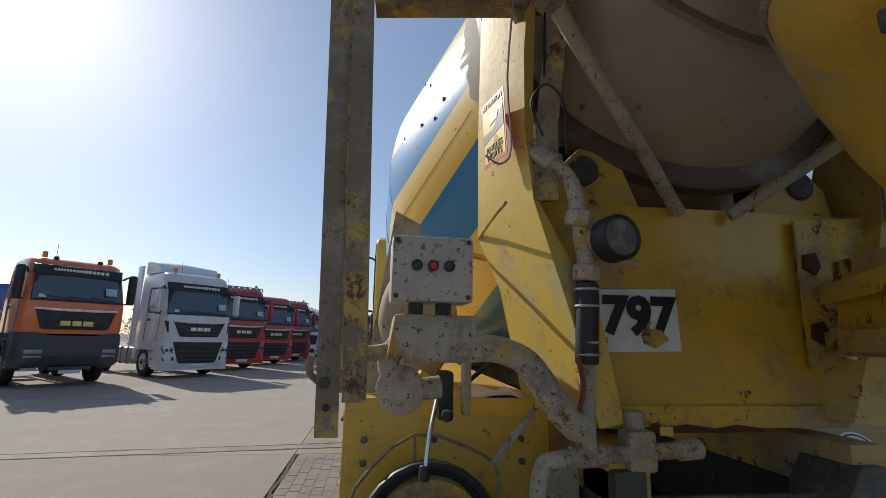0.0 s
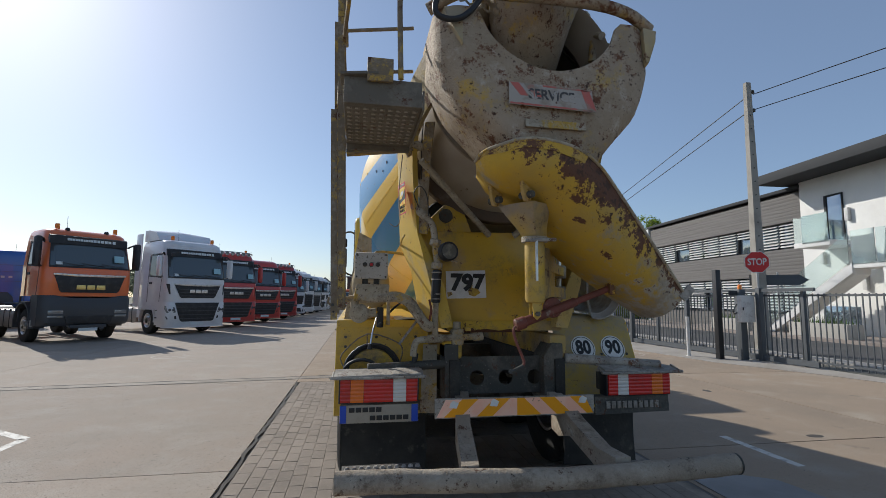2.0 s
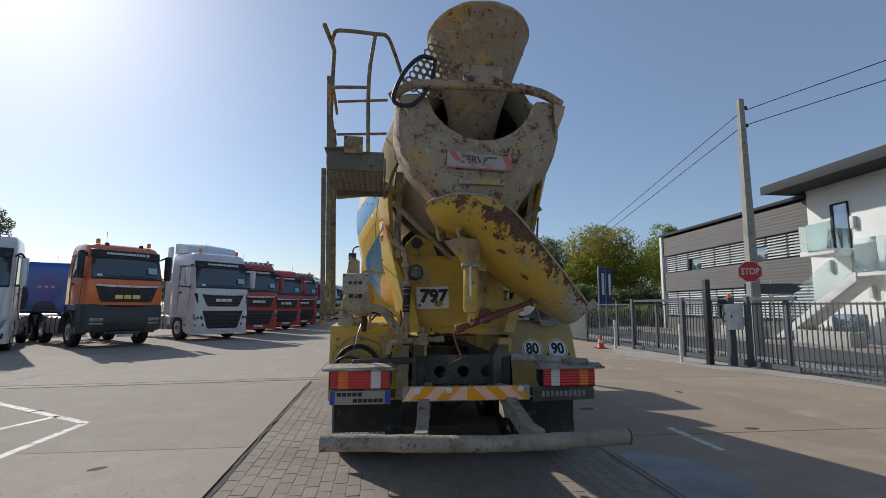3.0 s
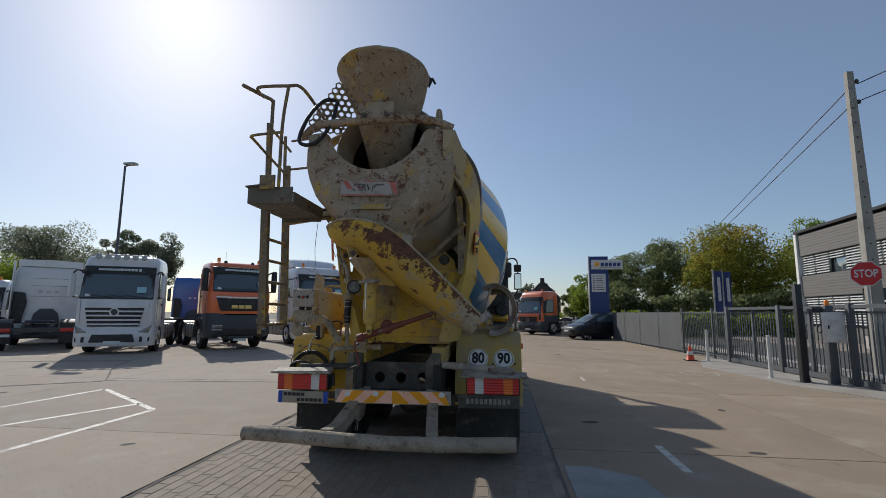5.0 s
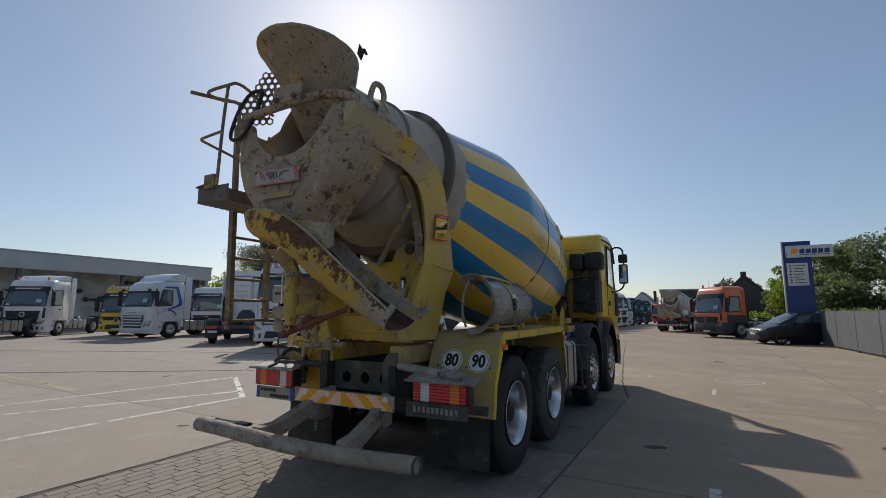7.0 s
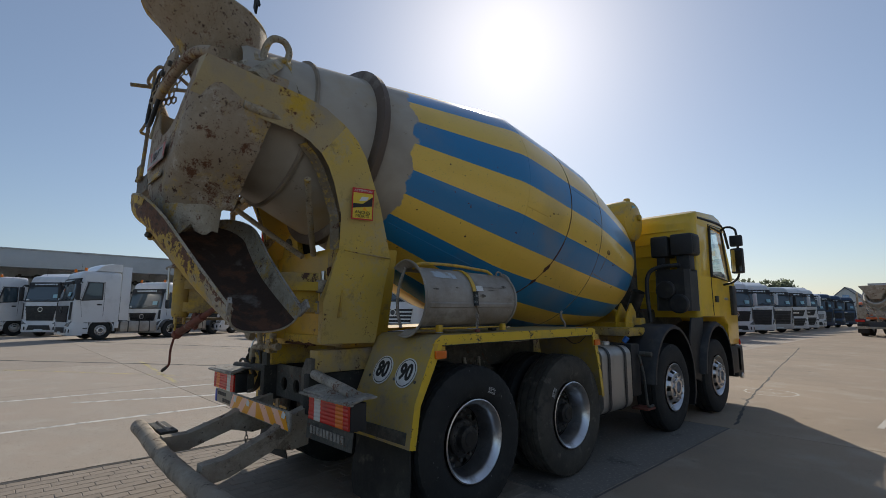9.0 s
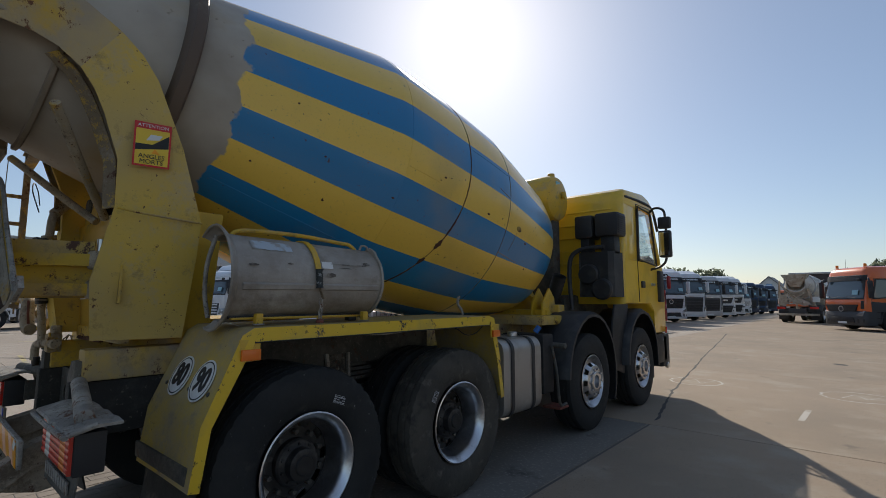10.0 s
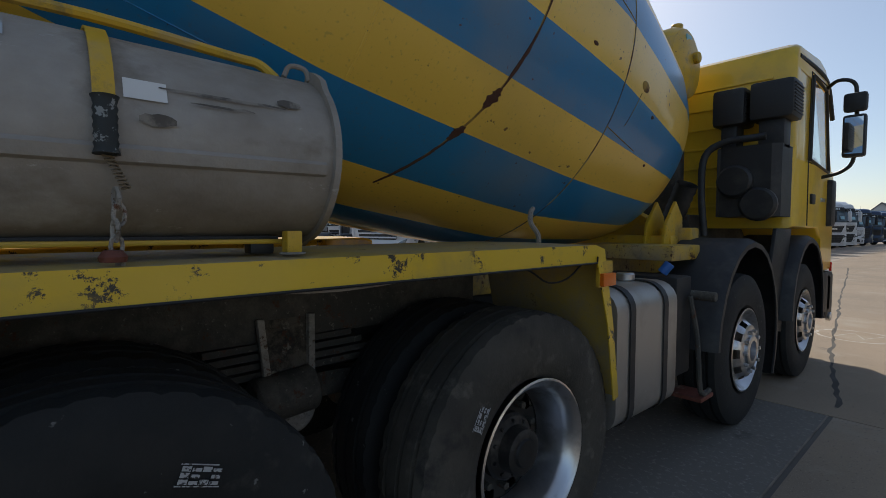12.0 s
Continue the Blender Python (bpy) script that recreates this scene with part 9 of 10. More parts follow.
    part("number_plate", box(-0.26, 0.26, 0.012, 0.025, 0.46, 0.56, 0.003), M_PAPER, T)
    return T


car(facing(5.05, 25.6, -0.93, -0.37))


# ---- fence, gate and street furniture ----
M_FENCE = mat("anthracite_fence_paint", (0.085, 0.094, 0.102), 0.5)
M_WPOST = mat("white_bollard_paint", (0.66, 0.65, 0.62), 0.5, stains=[((0.45, 0.43, 0.40), 8, 0.5, 0.7)])
FX = lambda y: 9.28 - 0.052 * y
fence = thing("fence", pose(0, 0, 0), "anthracite vertical bar fence along the yard", "fence")
ME_BAR = finish(box(-0.011, 0.011, -0.011, 0.011, 0.06, 1.66, 0.002), "bar", M_FENCE)
ME_POST = finish(box(-0.04, 0.04, -0.04, 0.04, 0.0, 1.78, 0.006), "post", M_FENCE)
ME_GPOST = finish(box(-0.06, 0.06, -0.06, 0.06, 0.0, 1.82, 0.008), "gate_post", M_FENCE)
y = -9.0
bays = []
while y < 26:
    bays.append((y, y + 2.45))
    y += 2.5
for a, b in bays:
    share("post", ME_POST, fence, pose(FX(a - 0.025), a - 0.025, 0))
    for z in (0.14, 1.62):
        part("rail", bar((FX(a), a, z), (FX(b), b, z), 0.035, 0.045), M_FENCE, fence)
    n = 19
    for k in range(n):
        yy = a + (b - a) * (k + 0.5) / n
        share("bar", ME_BAR, fence, pose(FX(yy), yy, 0))
for yy in (12.2, 9.5, 7.0):
    share("gate_post", ME_GPOST, fence, pose(FX(yy) - 0.12, yy, 0))
part("top_rail", bar((FX(5.6) - 0.12, 5.6, 1.75), (FX(12.2) - 0.12, 12.2, 1.75), 0.06, 0.08), M_FENCE, fence)
part("bottom_rail", bar((FX(5.6) - 0.12, 5.6, 0.10), (FX(12.2) - 0.12, 12.2, 0.10), 0.06, 0.12), M_FENCE, fence)
M_MESH = mat("grey_windbreak_mesh", (0.095, 0.10, 0.104), 0.8, stains=[((0.08, 0.084, 0.088), 1.2, 0.45, 0.65)])
for a, b in bays:
    if a > 14.5:
        part("windbreak", plate([(FX(a) - 0.035, a + 0.04, 0.08), (FX(b) - 0.035, b - 0.04, 0.08), (FX(b) - 0.035, b - 0.04, 1.64), (FX(a) - 0.035, a + 0.04, 1.64)], 0.008), M_MESH, fence, "grey windbreak sheet tied to the bars")

bp = thing("barrier_post", pose(8.02, 7.5, 0), "tall black gate guide post", "post")
part("column", box(-0.07, 0.07, -0.07, 0.07, 0.0, 2.28, 0.008), mat("black_post_paint", (0.012, 0.012, 0.014), 0.45), bp)
part("foot_plate", box(-0.15, 0.15, -0.15, 0.15, 0.0, 0.015, 0.003), M_FENCE, bp)
part("stay", bar((0.05, 0.06, 0.35), (0.18, 0.10, 0.01), 0.03, 0.04), M_FENCE, bp)
gb = thing("gate_control_box", pose(8.52, 7.3, 0), "grey gate control box on a dark post with amber lamp", "control box")
part("column", box(-0.09, 0.09, -0.08, 0.08, 0.0, 1.78, 0.008), M_FENCE, gb)
part("cabinet", box(-0.20, 0.20, -0.24, -0.084, 0.95, 1.62, 0.02), M_WPOST, gb)
part("cabinet_lock", box(-0.17, -0.14, -0.255, -0.24, 1.25, 1.33, 0.004), M_BLACK, gb)
part("lamp", lathe([(0.05, 0), (0.05, 0.09), (0.03, 0.12), (0, 0.125)], 14, pose(0.0, 0, 1.78)), M_BEACON, gb)
part("sensor", box(-0.30, -0.12, -0.05, 0.05, 1.62, 1.74, 0.01), M_BLACK, gb)
part("cable", tube([(-0.2, -0.1, 1.4), (-0.32, -0.12, 1.25), (-0.28, -0.1, 1.15), (-0.2, -0.1, 1.2)], 0.01, 6, 3), M_HOSE, gb)
b0 = thing("bollard", pose(7.66, 8.19, 0), "white-painted steel bollard beside the sliding gate", "bollard", "white bollards at the gate")
part("post", cyl((0, 0, 0), (0, 0, 1.05), 0.045, 16), M_WPOST, b0)
part("base", cyl((0, 0, 0), (0, 0, 0.02), 0.08, 16), M_WPOST, b0)
copy_thing(b0, pose(7.90, 12.4, 0))
cn = thing("traffic_cone", pose(7.42, 12.6, 0), "small red and white traffic cone", "cone")
part("cone", lathe([(0.15, 0.02), (0.13, 0.04), (0.075, 0.28), (0.028, 0.50), (0.0, 0.51)], 20), mat("cone_red", (0.70, 0.06, 0.02), 0.5), cn)
part("sleeve", lathe([(0.110, 0.19), (0.112, 0.195), (0.083, 0.32), (0.078, 0.32)], 20), M_WPOST, cn)
part("foot", box(-0.18, 0.18, -0.18, 0.18, 0, 0.03, 0.01), M_RUBBER, cn)

pole = thing("utility_pole", pose(10.75, 9.0, 0), "tall concrete utility pole with two wires", "pole")
part("shaft", loft([[(sx * w, sy * w * 0.75, z) for sx, sy in ((-1, -1), (1, -1), (1, 1), (-1, 1))] for z, w in ((0, 0.17), (4, 0.13), (8.3, 0.085))], caps=True), mat("pole_concrete", (0.34, 0.32, 0.28), 0.85, stains=[((0.25, 0.23, 0.20), 2, 0.45, 0.7)], bump=[(40, 0.2)]), pole)
for z in (7.95, 7.35):
    part("insulator", lathe([(0.02, 0), (0.05, 0.02), (0.05, 0.08), (0.03, 0.12), (0, 0.12)], 12, pose(0.16, -0.03, z)), M_STEEL, pole)
for k in range(12):
    part("pole_hole", cyl((-0.02, -0.14 + 0.004 * k, 2.6 + 0.42 * k), (-0.02, -0.12 + 0.004 * k, 2.6 + 0.42 * k), 0.02, 8), M_INK, pole)
for z in (7.95, 7.45):
    part("wire", tube([(0.1, 0, z), (4.4, 19.5, z - 0.85), (8.7, 39.0, z - 1.15), (13.0, 58.5, z - 0.7)], 0.016, 5, 8), M_BLACK, pole)
    part("wire", tube([(0.2, 0, z), (1.6, -7.0, z - 0.35), (3.0, -14.0, z - 0.1)], 0.014, 5, 8), M_BLACK, pole)
stop = thing("stop_sign", pose(10.35, 8.62, 0), "red octagonal stop sign on a post", "road sign")
part("post", cyl((0.05, 0.06, 0), (0.05, 0.06, 2.85), 0.032, 12), M_GALV, stop)
octo = lambda r, h0, h1: prism([(r * math.cos(radians(22.5 + 45 * k)), r * math.sin(radians(22.5 + 45 * k))) for k in range(8)], "z", h0, h1)
fr = face_frame((0, 0, 2.62), (0.83, -0.56, 0), (0, 0, 1))
sgn = part("sign_plate", octo(0.335, 0, 0.006), M_WPOST, stop, "", fr)
part("sign_face", octo(0.315, 0.006, 0.009), M_SIGNRED, sgn)
letters("STOP", 0.20, pose(0, 0, 0.011), M_WPOST, sgn, width=0.47, bold=0.006)
ar = thing("direction_sign", pose(11.3, 8.9, 0), "dark back of an arrow direction sign on a post", "road sign")
part("post", cyl((0, 0, 0), (0, 0, 2.35), 0.03, 12), M_GALV, ar)
fr = face_frame((0, -0.04, 2.12), (0.83, -0.56, 0), (0, 0, 1))
part("sign_plate", prism([(-0.75, -0.16), (0.50, -0.16), (0.74, 0.0), (0.50, 0.16), (-0.75, 0.16)], "z", 0, 0.012), M_FENCE, ar, "", fr)

# entrance pylon and flags
PBLUE = mat("pylon_blue", (0.012, 0.035, 0.165), 0.35)
py = thing("sign_pylon", pose(6.70, 26.6, 0), "tall blue entrance pylon with white sign boards", "sign")
part("slab", box(0, 1.22, 0, 0.30, 0, 5.25, 0.02), PBLUE, py)
part("edge_strip", box(-0.03, 0.03, -0.02, 0.28, 0, 5.28, 0.01), M_GALV, py)
sb = part("name_board", box(0.14, 2.10, -0.09, -0.004, 4.40, 5.02, 0.01), M_WPOST, py)
part("logo_mark", prism([(0.34, 4.58), (0.62, 4.62), (0.68, 4.84), (0.40, 4.86)], "y", -0.096, -0.089), M_AMBER, sb)
for k in range(5):
    part("logo_bar", prism([(0.72 + 0.255 * k, 4.60), (0.93 + 0.255 * k, 4.60), (0.95 + 0.255 * k, 4.83), (0.74 + 0.255 * k, 4.83)], "y", -0.097, -0.089), PBLUE, sb)
part("logo_underline", box(0.72, 1.96, -0.096, -0.089, 4.52, 4.55, 0.002), PBLUE, sb)
lb = part("list_board", box(0.14, 1.02, -0.05, -0.004, 2.95, 4.12, 0.01), M_WPOST, py)
for k in range(7):
    part("list_bar", box(0.42, 0.92 - 0.05 * (k % 3), -0.056, -0.05, 3.08 + 0.145 * k, 3.12 + 0.145 * k, 0.002), M_FENCE, lb)
    part("list_mark", box(0.24, 0.33, -0.056, -0.05, 3.07 + 0.145 * k, 3.13 + 0.145 * k, 0.002), M_INK, lb)
for k, (x, yy) in enumerate(((14.4, 27.0), (15.2, 27.6))):
    fl = thing("banner_flag", pose(x, yy, 0), "blue vertical banner on a pale pole", "flag", "banners behind the fence")
    part("pole", cyl((0, 0, 0), (0, 0, 4.4), 0.05, 12), M_GALV, fl)
    part("cloth", loft([[(0.08 + 0.062 * i, 0.04 * math.sin(i * 0.9 + z), z) for i in range(8)] for z in (1.5, 2.0, 2.6, 3.2, 3.8, 4.3)], close=False, thick=0.006), PBLUE, fl)
    part("banner_bar", box(0.20, 0.38, -0.10, -0.085, 2.4, 3.9, 0.004), M_WPOST, fl)

# ---- street, pavement and office building beyond the fence ----
solo("road", box(10.6, 16.2, -60, 140, -0.3, -0.005, 0), mat("asphalt", (0.055, 0.055, 0.056), 0.85, stains=[((0.085, 0.083, 0.08), 0.8, 0.45, 0.7)], bump=[(120, 0.25)]), "asphalt street beyond the fence", "road", kind="structure")
solo("pavement_street", box(16.2, 19.7, -60, 140, -0.3, 0.10, 0.01), mat("street_pavement", (0.27, 0.23, 0.20), 0.8, stains=[((0.20, 0.17, 0.145), 1.1, 0.45, 0.7)], bump=[(40, 0.2)]), "pavement with a kerb along the street", "pavement", kind="structure")
solo("kerb", box(9.9, 10.6, -60, 140, -0.3, 0.08, 0.01), mat("kerb_concrete", (0.33, 0.31, 0.28), 0.8), "concrete verge strip along the street", "kerb", kind="structure")
M_CLAD = mat("grey_timber_cladding", (0.155, 0.145, 0.135), 0.7, stains=[((0.11, 0.10, 0.095), 3, 0.45, 0.7, 6, (1, 0.1, 6))], bump=[(30, 0.1)])
M_RENDER = mat("white_render", (0.72, 0.71, 0.68), 0.85, stains=[((0.62, 0.60, 0.57), 0.7, 0.5, 0.8)], bump=[(80, 0.1)])
M_SLAT = mat("pale_louvre", (0.58, 0.57, 0.55), 0.5)
M_WIN = mat("office_glass", (0.26, 0.32, 0.38), 0.04, 0.75)
M_ROOF = mat("dark_roof_metal", (0.035, 0.037, 0.040), 0.75, spec=0.3)
off = thing("office_building", pose(19.9, 15.8, 0, 0, 0, -4.2), "two-storey grey and white office building", "building")
part("wall", box(0.35, 11, 0, 13.6, 0, 7.05, 0.02), M_CLAD, off)
for za, zb in ((0.0, 0.9), (2.75, 4.15), (5.45, 6.95)):
    for k in range(int((zb - za) / 0.17)):
        part("plank", box(0.02, 0.36, 0, 13.6, za + 0.17 * k + 0.003, za + 0.17 * (k + 1) - 0.001, 0.004), M_CLAD, off)
part("roof_edge", box(-0.12, 11.1, -0.05, 13.75, 6.97, 7.14, 0.01), M_ROOF, off)
part("end_fin", box(-0.10, 0.6, 13.55, 13.85, 0, 6.97, 0.01), M_RENDER, off)
for za, zb in ((0.95, 2.72), (4.18, 5.42)):
    for j in range(9):
        y0 = 0.10 + 1.495 * j
        w = part("window", box(0.30, 0.36, y0, y0 + 1.40, za, zb, 0.005), M_WIN, off)
        part("frame", box(0.20, 0.37, y0 + 1.40, y0 + 1.49, za, zb, 0.005), M_ROOF, w)
        n = int((zb - za) / 0.155)
        if (j in (2, 6) and za > 3) or (j == 4 and za < 3):
            n = 3
        for k in range(n):
            z = zb - 0.155 * (k + 0.5)
            part("slat", plate([(0.08, y0 + 0.02, z - 0.055), (0.08, y0 + 1.38, z - 0.055), (0.20, y0 + 1.38, z + 0.045), (0.20, y0 + 0.02, z + 0.045)], 0.008), M_SLAT, w)
wing = part("white_wing", box(-0.05, 10, -13, -0.02, 0, 7.25, 0.02), M_RENDER, off)
part("roof_slab", box(-1.6, 10.5, -13.5, 0.9, 7.25, 7.62, 0.02), M_ROOF, off)
part("roof_fascia", box(-1.62, -1.605, -13.5, 0.92, 7.22, 7.66, 0.004), M_ROOF, off)
dw = part("balcony_door", box(-0.09, -0.045, -2.18, -1.46, 4.06, 6.22, 0.005), M_WIN, off)
for ya, yb in ((-2.23, -2.18), (-1.46, -1.34)):
    part("door_frame", box(-0.12, -0.05, ya, yb, 4.06, 6.29, 0.005), M_ROOF, dw)
part("door_frame", box(-0.12, -0.05, -2.18, -1.46, 6.22, 6.29, 0.005), M_ROOF, dw)
for yy, z in ((-2.45, 5.0), (-1.15, 3.2), (-3.0, 2.0)):
    part("wall_lamp", box(-0.22, -0.05, yy - 0.09, yy + 0.09, z, z + 0.55, 0.02), M_SLAT, off)
# outside stair: top landing, short back flight, half landing, long front flight
M_PANE = mat("frosted_balustrade_glass", (0.80, 0.92, 0.91), 0.06, alpha=1.0, transmission=0.96)
bal = part("top_landing", box(-1.7, -0.06, -3.05, -1.30, 3.84, 4.06, 0.01), M_RENDER, off)
part("glass_pane", box(-1.72, -1.70, -3.02, -1.76, 4.0, 5.22, 0.002), M_PANE, bal)
part("glass_pane", box(-1.68, -0.1, -1.33, -1.31, 4.0, 5.22, 0.002), M_PANE, bal)
half = part("half_landing", box(-1.7, -0.06, -5.3, -3.9, 2.80, 3.02, 0.01), M_RENDER, off)
part("glass_pane", box(-1.72, -1.70, -4.88, -3.95, 2.96, 4.28, 0.002), M_PANE, half)
part("glass_pane", box(-1.72, -1.70, -5.3, -4.93, 2.96, 4.28, 0.002), M_PANE, half)
part("landing_wall", box(-1.66, -0.06, -5.3, -5.05, 0.1, 2.80, 0.01), M_RENDER, half)
for k in range(6):
    part("stair_step", box(-0.86, -0.10, -3.92 + 0.15 * k, -3.74 + 0.15 * k, 2.86 + 0.175 * k, 3.06 + 0.175 * k, 0.004), M_RENDER, half)
stair = part("stair_flank", prism([(-3.95, 3.02), (-3.95, 2.62), (0.10, 0.08), (0.72, 0.08)], "x", -1.74, -1.60, 0.01), M_RENDER, off)
for k in range(17):
    part("stair_step", box(-1.60, -0.88, -3.92 + 0.272 * k, -3.62 + 0.272 * k, 2.66 - 0.175 * k, 2.86 - 0.175 * k, 0.004), M_RENDER, stair)
for k in range(2):
    y0, z0 = -3.88 + 2.2 * k, 3.02 - 1.40 * k
    part("stair_soffit", prism([(y0, z0 - 0.36), (y0, z0 - 0.46), (y0 + 2.2, z0 - 1.84), (y0 + 2.2, z0 - 1.74)], "x", -1.60, -0.88), M_RENDER, stair)
    part("stair_glass", prism([(y0, z0), (y0, z0 + 1.2), (y0 + 2.15, z0 - 0.16), (y0 + 2.15, z0 - 1.36)], "x", -1.78, -1.76), M_PANE, stair)
part("garage_opening", box(-0.08, -0.045, 1.6 - 4.2, -0.9, 0.3, 1.3, 0.005), M_WIN, off)
for yy in (-3.4, 1.5):
    pb = thing("planter_box", off.matrix_basis @ pose(-2.6, yy, 0.10), "long concrete planter with low green plants", "planter", "planters at the office")
    part("trough", box(-0.35, 0.35, -1.3, 1.3, 0, 0.55, 0.02), mat("planter_concrete", (0.40, 0.38, 0.34), 0.85), pb)
    rng = random.Random(int(yy * 10))
    bm = bmesh.new()
    for k in range(160):
        p = Vector((rng.uniform(-0.3, 0.3), rng.uniform(-1.2, 1.2), 0.54))
        d = Vector((rng.uniform(-0.12, 0.12), rng.uniform(-0.12, 0.12), rng.uniform(0.12, 0.34)))
        s = Vector((rng.uniform(-0.02, 0.02), rng.uniform(-0.02, 0.02), 0))
        bm.faces.new([bm.verts.new(q) for q in (p - s, p + s, p + d)])
    tagged(part("foliage", bm, mat("planter_green", (0.07, 0.13, 0.025), 0.7, vary=-0.3), pb), kind="stuff")

# ---- far houses and hall ----
M_BRICKD = mat("dark_house_brick", (0.085, 0.070, 0.062), 0.85, stains=[((0.06, 0.05, 0.045), 2, 0.45, 0.7)])
M_TILE = mat("dark_roof_tile", (0.06, 0.058, 0.06), 0.7)
h1 = thing("gabled_brick_house", pose(9.2, 90, 0), "dark brick gabled house with a chimney on its ridge", "house")
part("wall", prism([(-3.4, 0), (3.4, 0), (3.4, 4.6), (0, 8.0), (-3.4, 4.6)], "y", 0, 10, 0.02), M_BRICKD, h1)
for sx in (-1, 1):
    part("roof", plate([(sx * 3.7, -0.2, 4.40), (sx * 3.7, 10.2, 4.40), (0, 10.2, 8.12), (0, -0.2, 8.12)][::sx], 0.15), M_TILE, h1)
part("chimney", box(-0.40, 0.40, 0.1, 0.9, 7.6, 8.55, 0.03), M_BRICKD, h1)
part("window", box(-2.4, -1.5, -0.06, 0.0, 2.6, 4.0, 0.01), M_WIN, h1)
h2 = thing("flat_brick_building", pose(1.2, 82, 0), "long low dark brick building with a flat roof", "building")
part("wall", box(-4.3, 6.6, 0, 12, 0, 5.2, 0.02), M_BRICKD, h2)
part("roof_edge", box(-4.5, 6.8, -0.15, 12.1, 5.2, 5.45, 0.02), M_GALV, h2)
for k in range(3):
    part("window", box(-3.4 + 3.2 * k, -1.6 + 3.2 * k, -0.05, 0.01, 2.6, 4.0, 0.01), M_WIN, h2)
h3 = thing("white_gabled_house", pose(-9.0, 112, 0), "pale house with a grey pitched roof", "house")
part("wall", prism([(-3.0, 0), (3.0, 0), (3.0, 3.6), (0, 6.3), (-3.0, 3.6)], "y", 0, 9, 0.02), M_RENDER, h3)
for sx in (-1, 1):
    part("roof", plate([(sx * 3.3, -0.2, 3.35), (sx * 3.3, 9.2, 3.35), (0, 9.2, 6.42), (0, -0.2, 6.42)][::sx], 0.15), mat("grey_roof_tile", (0.16, 0.165, 0.17), 0.7), h3)
part("chimney", box(2.2, 2.8, 2, 2.6, 4.2, 6.6, 0.03), M_BRICKD, h3)
part("window", box(-0.5, 0.5, -0.05, 0.01, 3.6, 4.9, 0.01), M_WIN, h3)
hall = thing("workshop_hall", pose(-42.5, 28.3, 0), "long grey workshop hall with a deep shaded front", "building")
M_FASCIA = mat("grey_fascia_panel", (0.46, 0.48, 0.49), 0.5, stains=[((0.40, 0.42, 0.43), 0.6, 0.45, 0.7)])
part("fascia", box(-0.4, 0.0, -62, 0, 4.75, 6.05, 0.02), M_FASCIA, hall)
part("fascia_cap", box(-0.5, 0.06, -62.1, 0.1, 6.05, 6.15, 0.01), M_GALV, hall)
part("roof", box(-22, -0.4, -62, 0, 5.6, 5.9, 0.02), M_ROOF, hall)
part("rear_wall", box(-4.4, -4.0, -62, 0, 0, 5.6, 0.02), mat("hall_inner_wall", (0.62, 0.63, 0.62), 0.8, stains=[((0.45, 0.45, 0.44), 0.8, 0.45, 0.6)]), hall)
part("end_wall", box(-9.0, -0.4, -0.35, -0.05, 0, 5.6, 0.02), M_FASCIA, hall)
for k in range(9):
    part("pillar", box(-0.38, -0.12, -60.5 + 7.4 * k, -60.2 + 7.4 * k, 0, 4.75, 0.02), M_FENCE, hall)
rack_rng = random.Random(12)


def spare_axle(y, z, n):
    A = thing("spare_axle", pose(-46.22, y, z), "dark greasy truck axle hung on the hall wall", "axle", "axles on the hall wall")
    part("tube", cyl((0, -n, 0), (0, n, 0), 0.09, 12), M_STEEL, A)
    part("gear_casing", lathe([(0, -0.26), (0.14, -0.22), (0.24, -0.08), (0.24, 0.08), (0.14, 0.22), (0, 0.26)], 16, pose(0, 0.2, 0, 90)), M_STEEL, A)
    for sy in (-1, 1):
        part("brake_drum", lathe([(0, -0.10), (0.20, -0.10), (0.22, -0.06), (0.22, 0.10), (0.10, 0.12), (0.09, 0.24), (0, 0.25)], 16, pose(0, sy * n, 0, -90 * sy)), M_STEEL, A)
    part("wall_hook", box(-0.32, 0.06, -0.03, 0.03, -0.16, -0.06, 0.01), M_GALV, A)


for k in range(30):
    spare_axle(-32 + 1.9 * k + rack_rng.uniform(-0.3, 0.3), (1.7, 2.6, 3.4, 4.2)[k * 3 % 4] + rack_rng.uniform(-0.15, 0.15), rack_rng.uniform(0.6, 1.0))
lp = thing("yard_lamp_post", pose(-18.75, 17.3, 0), "tall yard lamp post with a flat lamp head", "street lamp")
part("shaft", cyl((0, 0, 0), (0, 0, 9.2), 0.09, 14, r2=0.05), M_FENCE, lp)
part("arm", cyl((0, 0, 9.15), (0.5, 0, 9.3), 0.03, 10), M_FENCE, lp)
part("head", box(0.0, 0.65, -0.16, 0.16, 9.22, 9.34, 0.03), M_GALV, lp)

# ---- trees and hedges ----
M_BARK = mat("tree_bark", (0.10, 0.075, 0.05), 0.9, bump=[(15, 0.5)])


def leaf_mat(name, c, c2):
    m = mat(name, c, 0.9, spec=0.1, stains=[(c2, 0.35, 0.45, 0.62)], vary=-0.45)
    nt = m.node_tree
    bs = nt.nodes["Principled BSDF"]
    tl = nt.nodes.new("ShaderNodeBsdfTranslucent")
    mx = nt.nodes.new("ShaderNodeMixShader")
    mx.inputs[0].default_value = 0.6
    nt.links.new(bs.inputs["Base Color"].links[0].from_socket, tl.inputs["Color"])
    nt.links.new(bs.outputs[0], mx.inputs[1])
    nt.links.new(tl.outputs[0], mx.inputs[2])
    nt.links.new(mx.outputs[0], nt.nodes["Material Output"].inputs["Surface"])
    return m


